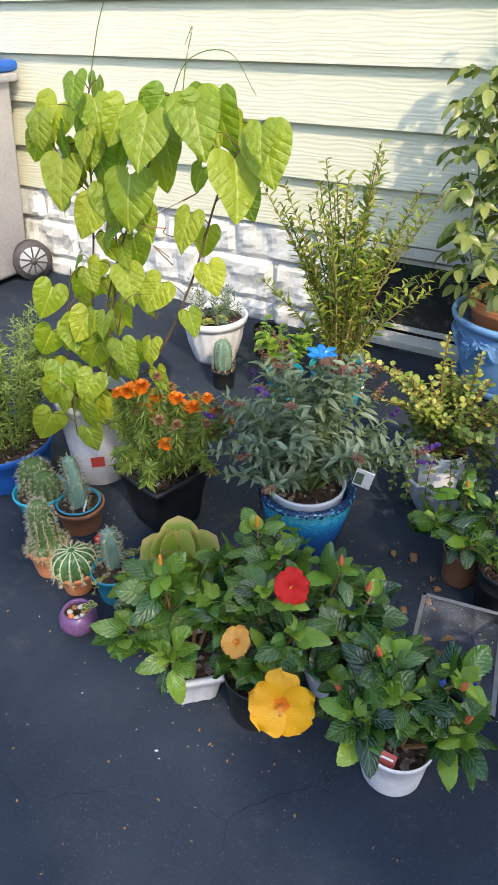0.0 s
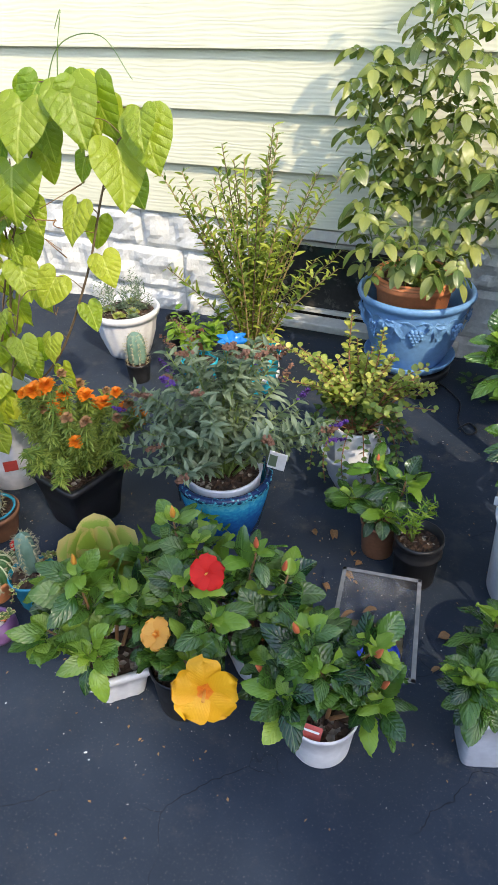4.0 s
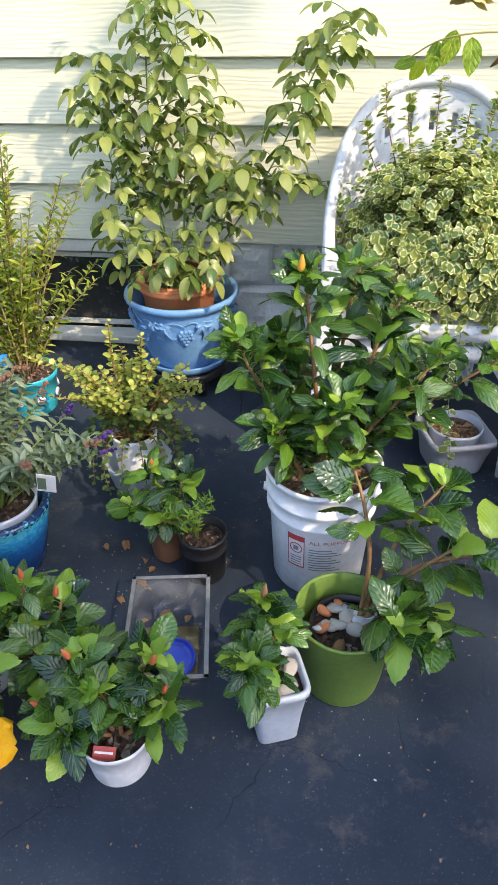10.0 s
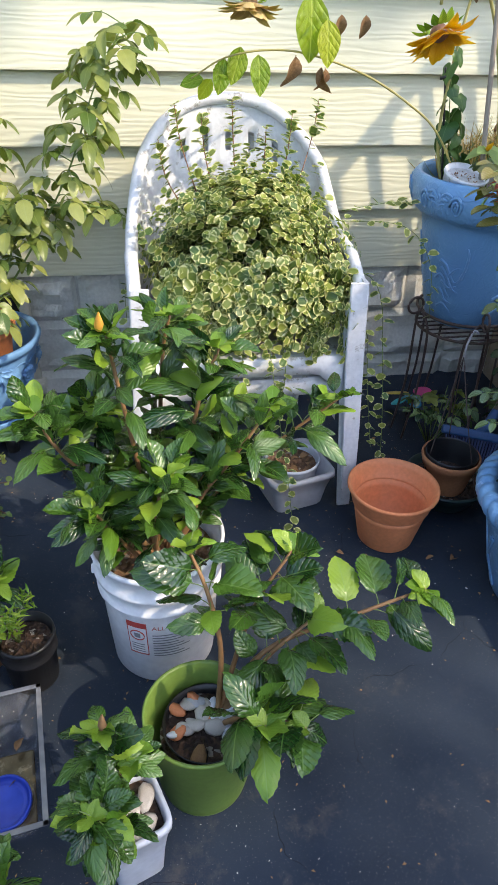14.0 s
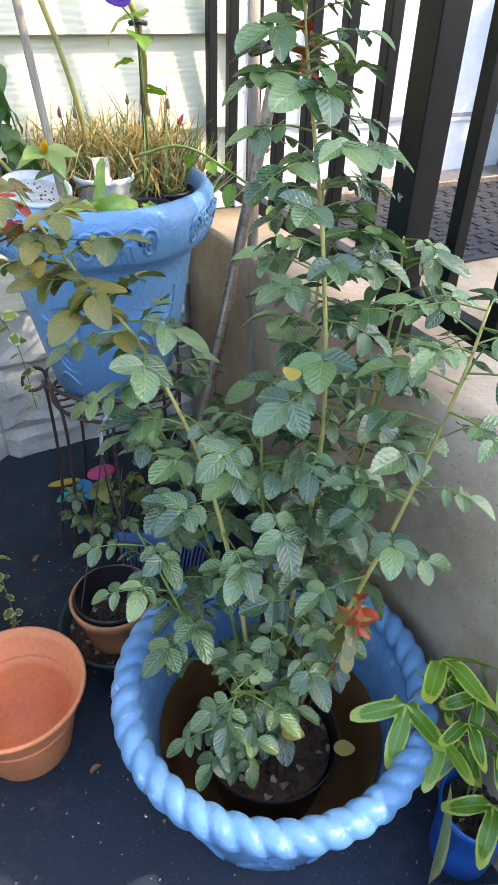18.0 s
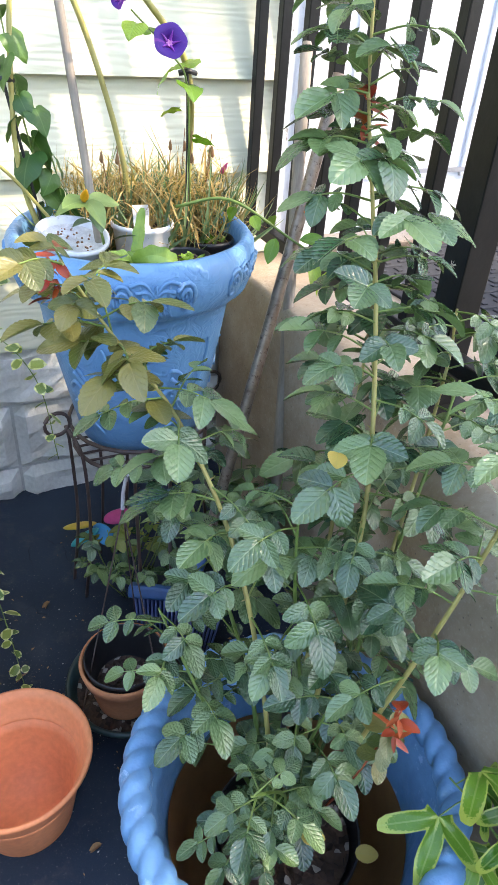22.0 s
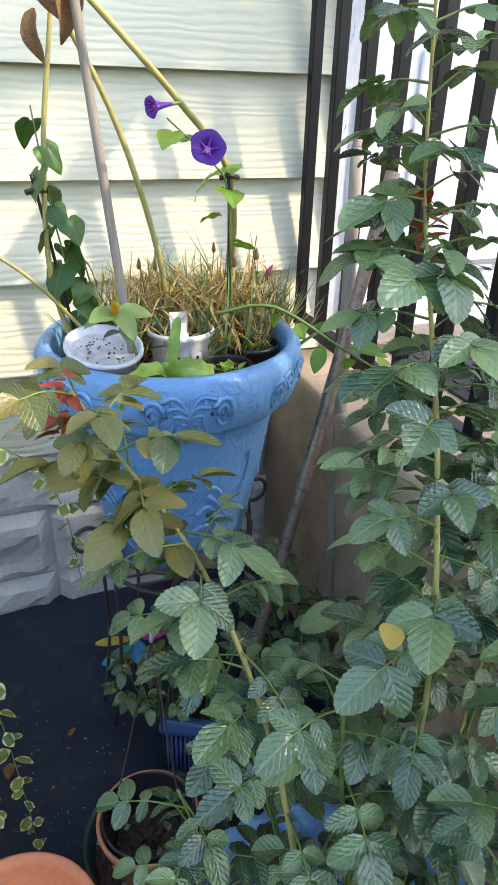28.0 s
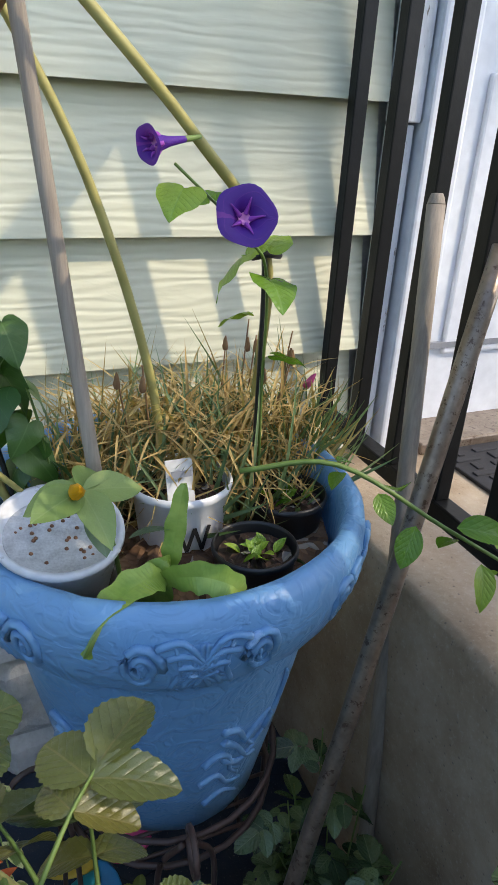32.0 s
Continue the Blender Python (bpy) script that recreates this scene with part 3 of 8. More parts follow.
B_SAGE = [blade(0.34, 8, 0.3, 0.25, tip=0.85), blade(0.30, 8, 0.4, 0.5, tip=0.85)]
B_ROUND = [blade(0.85, 6, 0.15, 0.1, tip=1.0), blade(0.75, 6, 0.3, 0.2, tip=1.0)]
B_LEAFLET = [blade(0.30, 6, 0.2, 0.1, tip=.85), blade(0.26, 6, 0.3, 0.35, tip=.85)]
B_DRY = [blade(0.5, 8, 0.8, 0.5, wave=0.2, tip=.85), blade(0.42, 8, 1.0, 0.8, wave=0.25, tip=.8)]
B_ROSEMARY = [blade(0.20, 3, 0.2, 0.1, tip=0.8), blade(0.17, 3, 0.2, 0.3, tip=0.8)]
B_NEEDLE = [blade(0.09, 3, 0.2, 0.1, tip=0.9), blade(0.08, 3, 0.2, 0.3, tip=0.9)]
B_GRASS = [blade(0.045, 6, 0.3, 0.35, tip=0.5), blade(0.04, 6, 0.3, 0.9, tip=0.5), blade(0.05, 6, 0.3, 0.1, tip=0.5)]
B_PETAL = [petal_blade(1.30, 0.24, 0.10, 0.3), petal_blade(1.22, 0.34, 0.13, 2.0)]
B_PADDLE = [blade(0.92, 12, 0.10, -0.15, shape=1.35, tip=1.0, full=.6), blade(0.85, 12, 0.2, -0.08, shape=1.35, tip=1.0, full=.6)]
B_SWORD = [blade(0.12, 8, 0.5, 0.05, tip=0.6)]
B_OVAL = [blade(0.6, 8, 0.2, 0.2, tip=0.85), blade(0.55, 8, 0.35, 0.35, tip=0.85)]


def lobed():
    """A leaf of three deep lobes on one sheet."""
    verts, uvs, faces = [], [], []
    rings, n = 6, 54
    for k in range(rings + 1):
        q = k / rings
        for i in range(n + 1):
            a = radians(-118 + 236 * i / n)
            reach = .22 + max(.76 * math.exp(-(a / .30) ** 2), .68 * math.exp(-((abs(a) - 1.05) / .31) ** 2))
            reach *= 1 + .02 * math.sin(i * 2.1)
            x, y = q * reach * math.sin(a), q * reach * math.cos(a)
            verts.append((x, y, .05 * math.sin(y * 7 + x * 5) * q - .28 * (x * x + y * y) + .05 * abs(math.sin(1.5 * a)) * q))
            uvs.append((.5 + .45 * q * math.sin(3 * a), q))
    for k in range(rings):
        for i in range(n):
            o = k * (n + 1) + i
            faces.append((o, o + 1, o + n + 2, o + n + 1))
    return np.array(verts), faces, np.array(uvs)


B_LOBED = [lobed()]


def aim(at, way, up=(0, 0, 1), size=1.0, roll=0.0):
    """A matrix that lays a leaf's length along way, with its face towards up."""
    y = Vector(way).normalized()
    x = y.cross(Vector(up))
    if x.length < 1e-3:
        x = Vector((1, 0, 0))
    x.normalize()
    z = x.cross(y)
    m = Matrix((x, y, z)).transposed().to_4x4()
    return Matrix.Translation(at) @ m @ Matrix.Rotation(roll, 4, "Y") @ Matrix.Scale(size, 4)


SHARED = {}


def shared_leaf(name, kinds, k, material):
    key = (id(kinds), k, material.name)
    if key not in SHARED:
        v, f, u = kinds[k]
        SHARED[key] = mesh_of(name, v, f, material, u)
    return SHARED[key]


def leaves(parent, name, mats, kinds, material, limit=300):
    """Each leaf an object on a shared mesh; those past the limit joined into one."""
    rest = []
    for i, m in enumerate(mats):
        if i < limit:
            put(name, shared_leaf(name, kinds, i % len(kinds), material), parent, matrix=m)
        else:
            rest.append(m)
    if rest:
        foliage(parent, "foliage", rest, kinds, material)


def foliage(parent, name, mats, kinds, material, label=""):
    vs, fs, us, o = [], [], [], 0
    for i, m in enumerate(mats):
        v, f, u = kinds[i % len(kinds)]
        a = np.array(m)
        vs.append(v @ a[:3, :3].T + a[:3, 3])
        us.append(u)
        fs += [tuple(q + o for q in g) for g in f]
        o += len(v)
    if vs:
        ob = put(name, mesh_of(name, np.concatenate(vs), fs, material, np.concatenate(us)), parent, label=label)
        return tagged(ob, kind="stuff")


def along(points, n, start=0.1, end=1.0):
    """n places along a line: (place, direction)."""
    pts = curve(points, 10)
    out = []
    for i in range(n):
        s = (start + (end - start) * (i + 0.5) / n) * (len(pts) - 1)
        k = min(int(s), len(pts) - 2)
        out.append((pts[k].lerp(pts[k + 1], s - k), (pts[k + 1] - pts[k]).normalized()))
    return out


def round_stem(points, n, size, spread=0.9, rise=0.2, start=0.1, end=1.0, jitter=0.3, golden=2.4, phase=0.0, stalk=0.0, r=None):
    """Leaves set spirally along a stem; rise: how far they point up. Gives matrices and stalk tubes."""
    r = r or rng
    mats, stalks = [], []
    for i, (p, d) in enumerate(along(points, n, start, end)):
        a = phase + golden * i + r.uniform(-jitter, jitter)
        side = Vector((math.cos(a), math.sin(a), 0))
        side = (side - d * side.dot(d) * 0.7).normalized()
        way = (side * spread + Vector((0, 0, rise + r.uniform(-jitter, jitter))) + d * 0.25).normalized()
        s = size * r.uniform(0.65, 1.15) * (0.75 + 0.25 * math.sin(math.pi * (i + 0.7) / (n + 0.4)))
        q = p + way * stalk * r.uniform(0.7, 1.3)
        if stalk:
            stalks.append(tube([p, p.lerp(q, 0.5) + Vector((0, 0, 0.1 * stalk)), q], 0.0012, 0.0009, 4, False))
        tipup = (Vector((0, 0, 1)) + side * r.uniform(-0.4, 0.8) + Vector((r.uniform(-.5, .5), r.uniform(-.5, .5), 0))).normalized()
        mats.append(aim(q, way, tipup, s, r.uniform(-0.35, 0.35)))
    return mats, stalks


def compound(points, n, length, leaflet, rise=0.15, start=0.05, end=1.0, r=None, golden=2.4, phase=0.0, hang=0.35):
    """Rose leaves: a stalk with five leaflets, set spirally along a cane."""
    r = r or rng
    mats, stalks = [], []
    for i, (p, d) in enumerate(along(points, n, start, end)):
        a = phase + golden * i + r.uniform(-0.4, 0.4)
        side = Vector((math.cos(a), math.sin(a), 0))
        way = (side + Vector((0, 0, rise + r.uniform(-0.3, 0.3))) + d * 0.25).normalized()
        ln = length * r.uniform(0.7, 1.15)
        q1, q2 = p + way * ln * 0.62, p + way * ln * 1.15 + Vector((0, 0, -hang * ln * 0.5))
        stalks.append(tube(curve([p, q1, q2], 4), 0.0016, 0.0009, 4, False))
        s = leaflet * r.uniform(0.75, 1.2)
        w2 = (q2 - q1).normalized()
        up = (Vector((0, 0, 1)) + side * r.uniform(-0.3, 0.8) + Vector((r.uniform(-.45, .45), r.uniform(-.45, .45), 0))).normalized()
        acr = w2.cross(up).normalized()
        mats.append(aim(q2, w2 + Vector((0, 0, -0.2)), up, s * 1.1))
        for f, k in ((0.72, 0.92), (0.10, 0.74)):
            base = q1.lerp(q2, f)
            for sg in (-1, 1):
                mats.append(aim(base, acr * sg + w2 * 0.38 + Vector((0, 0, r.uniform(-0.35, 0.05))), up, s * k * r.uniform(0.85, 1.05), r.uniform(-.2, .2)))
    return mats, stalks


def stalk_part(parent, stalks, material, name="leaf_stalk"):
    if stalks:
        v, f = join(stalks)
        tagged(put(name, mesh_of(name, v, f, material), parent), kind="stuff")


def pot_profile(rb, rt, h, wall=0.006, lip=0.0, lip_h=0.02, floor=0.01):
    """Outside up, rim, inside down."""
    p = [(0.0, 0.0), (rb * 0.97, 0.0), (rb, 0.004)]
    if lip:
        rl = rb + (rt - lip - rb) * (1 - lip_h / h)
        p += [((rb + rl) / 2, (h - lip_h) / 2), (rl, h - lip_h), (rl + lip, h - lip_h + 0.002), (rt, h - 0.004), (rt - 0.002, h)]
    else:
        p += [((rb + rt) / 2, h / 2), (rt, h - 0.004), (rt - 0.002, h)]
    p += [(rt - wall, h), (rt - wall - 0.001, h - 0.004), ((rb + rt) / 2 - wall, h / 2), (rb - wall, floor), (0.0, floor)]
    return p


def soil(parent, r, z, material=None, name="soil", seg=28, rough=0.006):
    v, f = [(0, 0, z + rough)], []
    rings = 5
    for j in range(1, rings + 1):
        for i in range(seg):
            a = 2 * math.pi * i / seg
            q = r * j / rings
            v.append((q * math.cos(a), q * math.sin(a), z + (rng.uniform(-rough, rough) if j < rings else 0)))
    f += [(0, 1 + i, 1 + (i + 1) % seg) for i in range(seg)]
    for j in range(rings - 1):
        for i in range(seg):
            k = (i + 1) % seg
            f.append((1 + j * seg + i, 1 + (j + 1) * seg + i, 1 + (j + 1) * seg + k, 1 + j * seg + k))
    return put(name, mesh_of(name, v, f, material or SOIL, smooth=False), parent)


def pebble_mesh(name, material, seed, squash=0.6, detail=1):
    bm = bmesh.new()
    bmesh.ops.create_icosphere(bm, subdivisions=detail + 1, radius=1.0)
    r = random.Random(seed)
    o = Vector((r.uniform(0, 9), r.uniform(0, 9), r.uniform(0, 9)))
    for v in bm.verts:
        v.co *= 1 + 0.35 * noise.noise(v.co * 0.9 + o)
        v.co.z *= squash
    me = bpy.data.meshes.new(name)
    bm.to_mesh(me)
    bm.free()
    me.materials.append(material)
    me.polygons.foreach_set("use_smooth", [True] * len(me.polygons))
    return me


# ---- the ground, the house and the landing ----
bm = bmesh.new()
bmesh.ops.create_grid(bm, x_segments=2, y_segments=2, size=60)
ground = part("ground", bm, ASPHALT, None, "dark sealed asphalt drive with dust and hairline cracks", at=(2.5, -20, 0))
tagged(ground, category="ground", kind="structure")

L0, LAP, WALL_L, WALL_R = 0.46, 0.2032, -3.2, 4.443
wall = tagged(new("wall_north"), "house wall of pale cream-green lap siding over painted block", "wall", kind="structure")
part("sheathing", box_bm((WALL_R - WALL_L, 0.14, 3.6), ((WALL_L + WALL_R) / 2, 0.12, 0.47 + 1.8)), MORTAR, wall)
for i in range(12):
    z = L0 + i * LAP
    bm = bmesh.new()
    x0, x1 = WALL_L, WALL_R
    pts = [(0.0, 0), (0.012, 0), (0.048, LAP + 0.02), (0.036, LAP + 0.02)]
    vs = [[bm.verts.new((x, y, zz)) for y, zz in pts] for x in (x0, x1)]
    for k in range(4):
        bm.faces.new((vs[0][k], vs[0][(k + 1) % 4], vs[1][(k + 1) % 4], vs[1][k]))
    bm.faces.new(vs[0][::-1]), bm.faces.new(vs[1])
    bmesh.ops.recalc_face_normals(bm, faces=bm.faces)
    part("siding_board", bm, SIDING, wall, at=(0, 0, z))

WIN = (1.73, 2.53)
for a, b in ((WALL_L, WIN[0]), (WIN[1], WALL_R)):
    part("footing", box_bm((b - a, 0.10, 0.46), ((a + b) / 2, 0.085, 0.23)), MORTAR, wall)
part("lintel", box_bm((WIN[1] - WIN[0], 0.10, 0.04), ((WIN[0] + WIN[1]) / 2, 0.085, 0.44)), MORTAR, wall)


def block_mesh(length, height, seed):
    """A split-faced block."""
    bm = bmesh.new()
    bmesh.ops.create_grid(bm, x_segments=14, y_segments=8, size=0.5)
    for v in bm.verts:
        x, y = v.co.x, v.co.y
        edge = min(0.5 - abs(x), 0.5 - abs(y))
        p = Vector((x * length, y * height, 0))
        rough = 0.5 + 0.9 * noise.noise(p * 11 + Vector((seed, 0, 0))) + 0.35 * noise.noise(p * 34 + Vector((0, seed, 0)))
        d = 0.0 if edge < 0.001 else 0.008 + 0.026 * rough
        v.co = Vector((x * length, -d, y * height))
    me = bpy.data.meshes.new("block")
    bm.to_mesh(me)
    bm.free()
    me.materials.append(BLOCK)
    return me


BLOCKS = [block_mesh(0.392, 0.193, s) for s in (1, 5, 9)]
CAPS = [block_mesh(0.392, 0.165, s) for s in (2, 6)]
for row, (z, me) in enumerate(((0.187, BLOCKS), (0.372, CAPS), (-0.013, BLOCKS))):
    x = WALL_L + (0.2 if row == 1 else 0.0)
    k = 0
    while x < WALL_R - 0.1:
        if not (WIN[0] < x + 0.526 and x + 0.134 < WIN[1]):
            put("block", me[k % len(me)], wall, at=(x + 0.2 + 0.13, 0.034, z))
        x += 0.4
        k += 1

HALF = [block_mesh(0.192, h, s) for h, s in ((0.193, 3), (0.165, 7))]
for (lo, hi), z, k in (((WALL_L + 0.13, WALL_R), 0.187, 0), ((WALL_L + 0.33, WALL_R), 0.372, 1)):
    for side in (-1, 1):
        # the free stretch between the last whole block and the opening
        n = math.floor((WIN[0] - 0.026 - lo + 0.03) / 0.4) if side < 0 else math.ceil((WIN[1] + 0.026 - lo - 0.03) / 0.4)
        gap = WIN[0] - (lo + n * 0.4) if side < 0 else lo + n * 0.4 - WIN[1]
        if gap > 0.09:
            x = lo + n * 0.4 + (gap / 2 if side < 0 else -gap / 2)
            piece = put("block", HALF[k], wall, at=(x, 0.034, z))
            piece.scale = (min(1.9, (gap - 0.01) / 0.192), 1, 1)

win = tagged(new("window_1"), "dark dusty basement window with cream frame and sill", "window", kind="structure")
win.location = (2.13, 0.03, 0.215)
part("pane", box_bm((0.80, 0.012, 0.40), (0, 0.045, 0.0)), WINGLASS, win)
part("window_frame", box_bm((0.86, 0.05, 0.045), (0, 0.0, 0.215), 0.004), TRIM, win)
part("window_sill", box_bm((0.90, 0.09, 0.035), (0, -0.02, -0.165), 0.006), TRIM, win)
part("window_stop", box_bm((0.79, 0.02, 0.018), (0, 0.025, 0.165), 0.003), TRIM, win)
part("window_stop", box_bm((0.79, 0.02, 0.018), (0, 0.025, -0.125), 0.003), TRIM, win)
for s in (-1, 1):
    part("window_jamb", box_bm((0.035, 0.05, 0.36), (s * 0.415, 0.0, 0.02), 0.004), TRIM, win)

LX, LZ = 4.31, 0.66                                  # the landing's side and top
bm, rows = bmesh.new(), []
for k in range(22):
    # the edge is sharp by the wall and worn round and wider towards the drive
    y = 0.0 - 2.1 * k / 21
    f = min(1.0, max(0.0, (-y - 0.55) / 0.6))
    f = f * f * (3 - 2 * f)
    o, r = 0.07 * f, 0.012 + 0.12 * f
    prof = [(LX - o, 0.0), (LX - o, LZ * 0.5)] + [(LX - o + r - r * math.cos(q * 0.2618), LZ - r + r * math.sin(q * 0.2618)) for q in range(7)] + [(LX + 1.7, LZ), (LX + 1.7, 0.0)]
    rows.append([bm.verts.new((x, y, z)) for x, z in prof])
for a, b in zip(rows, rows[1:]):
    for q in range(len(a) - 1):
        bm.faces.new((a[q], a[q + 1], b[q + 1], b[q]))
bm.faces.new(rows[0]), bm.faces.new(rows[-1][::-1])
bmesh.ops.recalc_face_normals(bm, faces=bm.faces)
landing = tagged(part("landing", bm, CONCRETE, None, "weathered concrete entry landing with worn gritty edge", smooth=True), category="landing", kind="structure")

door = tagged(new("door_1"), "white painted panel door in a white frame", "door", kind="structure")
door.location = (5.0, 0.03, LZ)
part("door_leaf", box_bm((0.86, 0.045, 2.03), (0.02, 0.03, 1.03), 0.004), DOORW, door)
for cx in (-0.19, 0.22):
    for cz, h in ((0.42, 0.5), (1.15, 0.7)):
        part("door_panel", box_bm((0.30, 0.012, h), (cx, 0.003, cz), 0.005), DOORW, door)
part("kick_plate", box_bm((0.86, 0.01, 0.012), (0.02, 0.0, 0.19)), INK, door)
for s in (-1, 1):
    part("door_frame", box_bm((0.075, 0.11, 2.12), (s * 0.485 + 0.02, -0.01, 1.06), 0.006), DOORW, door)
part("door_head", box_bm((1.05, 0.11, 0.09), (0.02, -0.01, 2.165), 0.006), DOORW, door)
part("threshold", box_bm((0.9, 0.12, 0.025), (0.02, -0.04, 0.0125), 0.004), STEEL, door)
wall_e = tagged(new("wall_east"), "pale siding wall past the door", "wall", kind="structure")
for i in range(12):
    part("siding_board", box_bm((2.2, 0.014, LAP + 0.015), (6.66, 0.03 + 0.0, L0 + i * LAP + LAP / 2)), SIDING, wall_e)
part("sheathing", box_bm((3.5, 0.12, 3.6), (6.2, 0.16, 1.8)), MORTAR, wall_e)

mat = thing("doormat", (5.03, -0.33, LZ), "black ribbed rubber doormat on the concrete landing", "doormat")
part("base", box_bm((0.86, 0.52, 0.008), (0, 0, 0.004), 0.003), RUBBER, mat)
rib = box_bm((0.055, 0.014, 0.005), (0, 0, 0), 0.0015)
rib_me = bpy.data.meshes.new("rib")
rib.to_mesh(rib_me)
rib.free()
rib_me.materials.append(RUBBER)
for i in range(13):
    for j in range(18):
        q = (i + j) % 2
        put("rib", rib_me, mat, matrix=Matrix.Translation((-0.39 + i * 0.065, -0.235 + j * 0.0275, 0.009)) @ Matrix.Rotation(radians(90 * q), 4, "Z") @ Matrix.Diagonal((0.45 if q else 1, 1, 1, 1)))

# unseen walls added across the drive, behind the viewer, to hold back low skylight
SKY_BLOCK = surface("sky_block_brown", (0.13, 0.10, 0.065), (0.20, 0.155, 0.10), 0.8, 40, 3, 0.002, stretch=(6, 6, 0.6))
wall_s = tagged(part("sky_block_south", box_bm((34, 0.25, 2.0), (3, -7.6, 1.0)), SKY_BLOCK, None, "plain brown unseen wall added across the drive to cut skylight"), category="wall", kind="structure")
wall_w = tagged(part("sky_block_west", box_bm((0.25, 8.0, 2.0), (-7.5, -3.6, 1.0)), SKY_BLOCK, None, "plain brown unseen wall added at the end of the drive to cut skylight"), category="wall", kind="structure")

# the railing stands along the landing's side
RAILX = LX + 0.065
rail = thing("railing", (RAILX, 0.0, LZ), "black painted iron railing with square balusters", "railing")
part("bottom_rail", box_bm((0.030, 1.62, 0.03), (0, -0.82, 0.09), 0.003), IRON, rail)
part("top_rail", box_bm((0.045, 1.66, 0.03), (0, -0.83, 0.985), 0.004), IRON, rail)
for i in range(13):
    y = -0.016 - i * 0.114
    wide = 0.052 if i == 7 else 0.023
    low = 0.0 if i == 7 else 0.105
    part("post" if i == 7 else "baluster", box_bm((wide, wide, 0.97 - low), (0, y, low + (0.97 - low) / 2), 0.002), IRON, rail)
part("base_plate", box_bm((0.10, 0.10, 0.008), (0, -0.814, 0.004), 0.002), IRON, rail)
OLDPAINT = surface("peeling_white_paint", (0.50, 0.52, 0.53), (0.64, 0.66, 0.67), 0.6, 60, 14, 0.002, c3=(0.20, 0.18, 0.15), spots=0.60, stretch=(2, 2, 0.6))
part("corner_board", box_bm((0.050, 0.030, 1.75), (4.469, -0.004, 1.245 + 0.875), 0.003), OLDPAINT, wall, "white corner board with peeling paint")
part("corner_board", box_bm((0.044, 0.022, 0.58), (4.468, 0.002, 0.662 + 0.29), 0.003), OLDPAINT, wall, "grey weathered corner board")


# ---- pots ----
def round_pot(t, rb, rt, h, material, lip=0.0, lip_h=0.02, wall=0.006, fill=0.03, soil_mat=None, seg=44, wobble=None, name="pot", label=""):
    turned(name, pot_profile(rb, rt, h, wall, lip, lip_h), material, t, seg, wobble, label=label)
    if fill is not None:
        f = 1 - fill / h
        soil(t, (rb + (rt - lip - rb) * f) - wall - 0.001, h - fill, soil_mat)


def square_pot(t, wb, wt, h, material, wall=0.006, fill=0.03, ribs=0, name="pot", round_=0.25, deep=1.0, soil_mat=None, lip=0.006):
    """A square pot with rounded corners; deep: its depth as a share of its width."""
    n = 48
    rings = [(wb * 0.5, 0.0), (wb * 0.5 + 0.002, 0.004), ((wb + wt) / 4, h * 0.5), (wt * 0.5, h - 0.018), (wt * 0.5 + lip, h - 0.016), (wt * 0.5 + lip, h - 0.002), (wt * 0.5 + lip - 0.003, h),
             (wt * 0.5 - wall, h), ((wb + wt) / 4 - wall, h * 0.5), (wb * 0.5 - wall, 0.01)]
    verts, faces = [], []
    for j, (q, z) in enumerate(rings):
        for i in range(n):
            a = 2 * math.pi * i / n
            c, s = math.cos(a), math.sin(a)
            k = (abs(c) ** (2 / round_) + abs(s) ** (2 / round_)) ** (-round_ / 2)
            d = q + (0.0025 * math.cos(a * ribs) if ribs and 1 <= j <= 3 else 0)
            verts.append((d * k * c, d * k * s * deep, z))
    for j in range(len(rings) - 1):
        for i in range(n):
            m = (i + 1) % n
            faces.append((j * n + i, j * n + m, (j + 1) * n + m, (j + 1) * n + i))
    faces.append(tuple(range(n))[::-1])
    faces.append(tuple((len(rings) - 1) * n + i for i in range(n)))
    put(name, mesh_of(name, verts, faces, material), t)
    if fill is not None:
        q = wt * 0.5 - wall - 0.004
        v = [(0, 0, h - fill + 0.006)]
        for i in range(n):
            a = 2 * math.pi * i / n
            c, s = math.cos(a), math.sin(a)
            k = (abs(c) ** (2 / round_) + abs(s) ** (2 / round_)) ** (-round_ / 2)
            v.append((q * k * c, q * k * s * deep, h - fill))
        put("soil", mesh_of("soil", v, [(0, 1 + i, 1 + (i + 1) % n) for i in range(n)], soil_mat or SOIL, smooth=False), t)


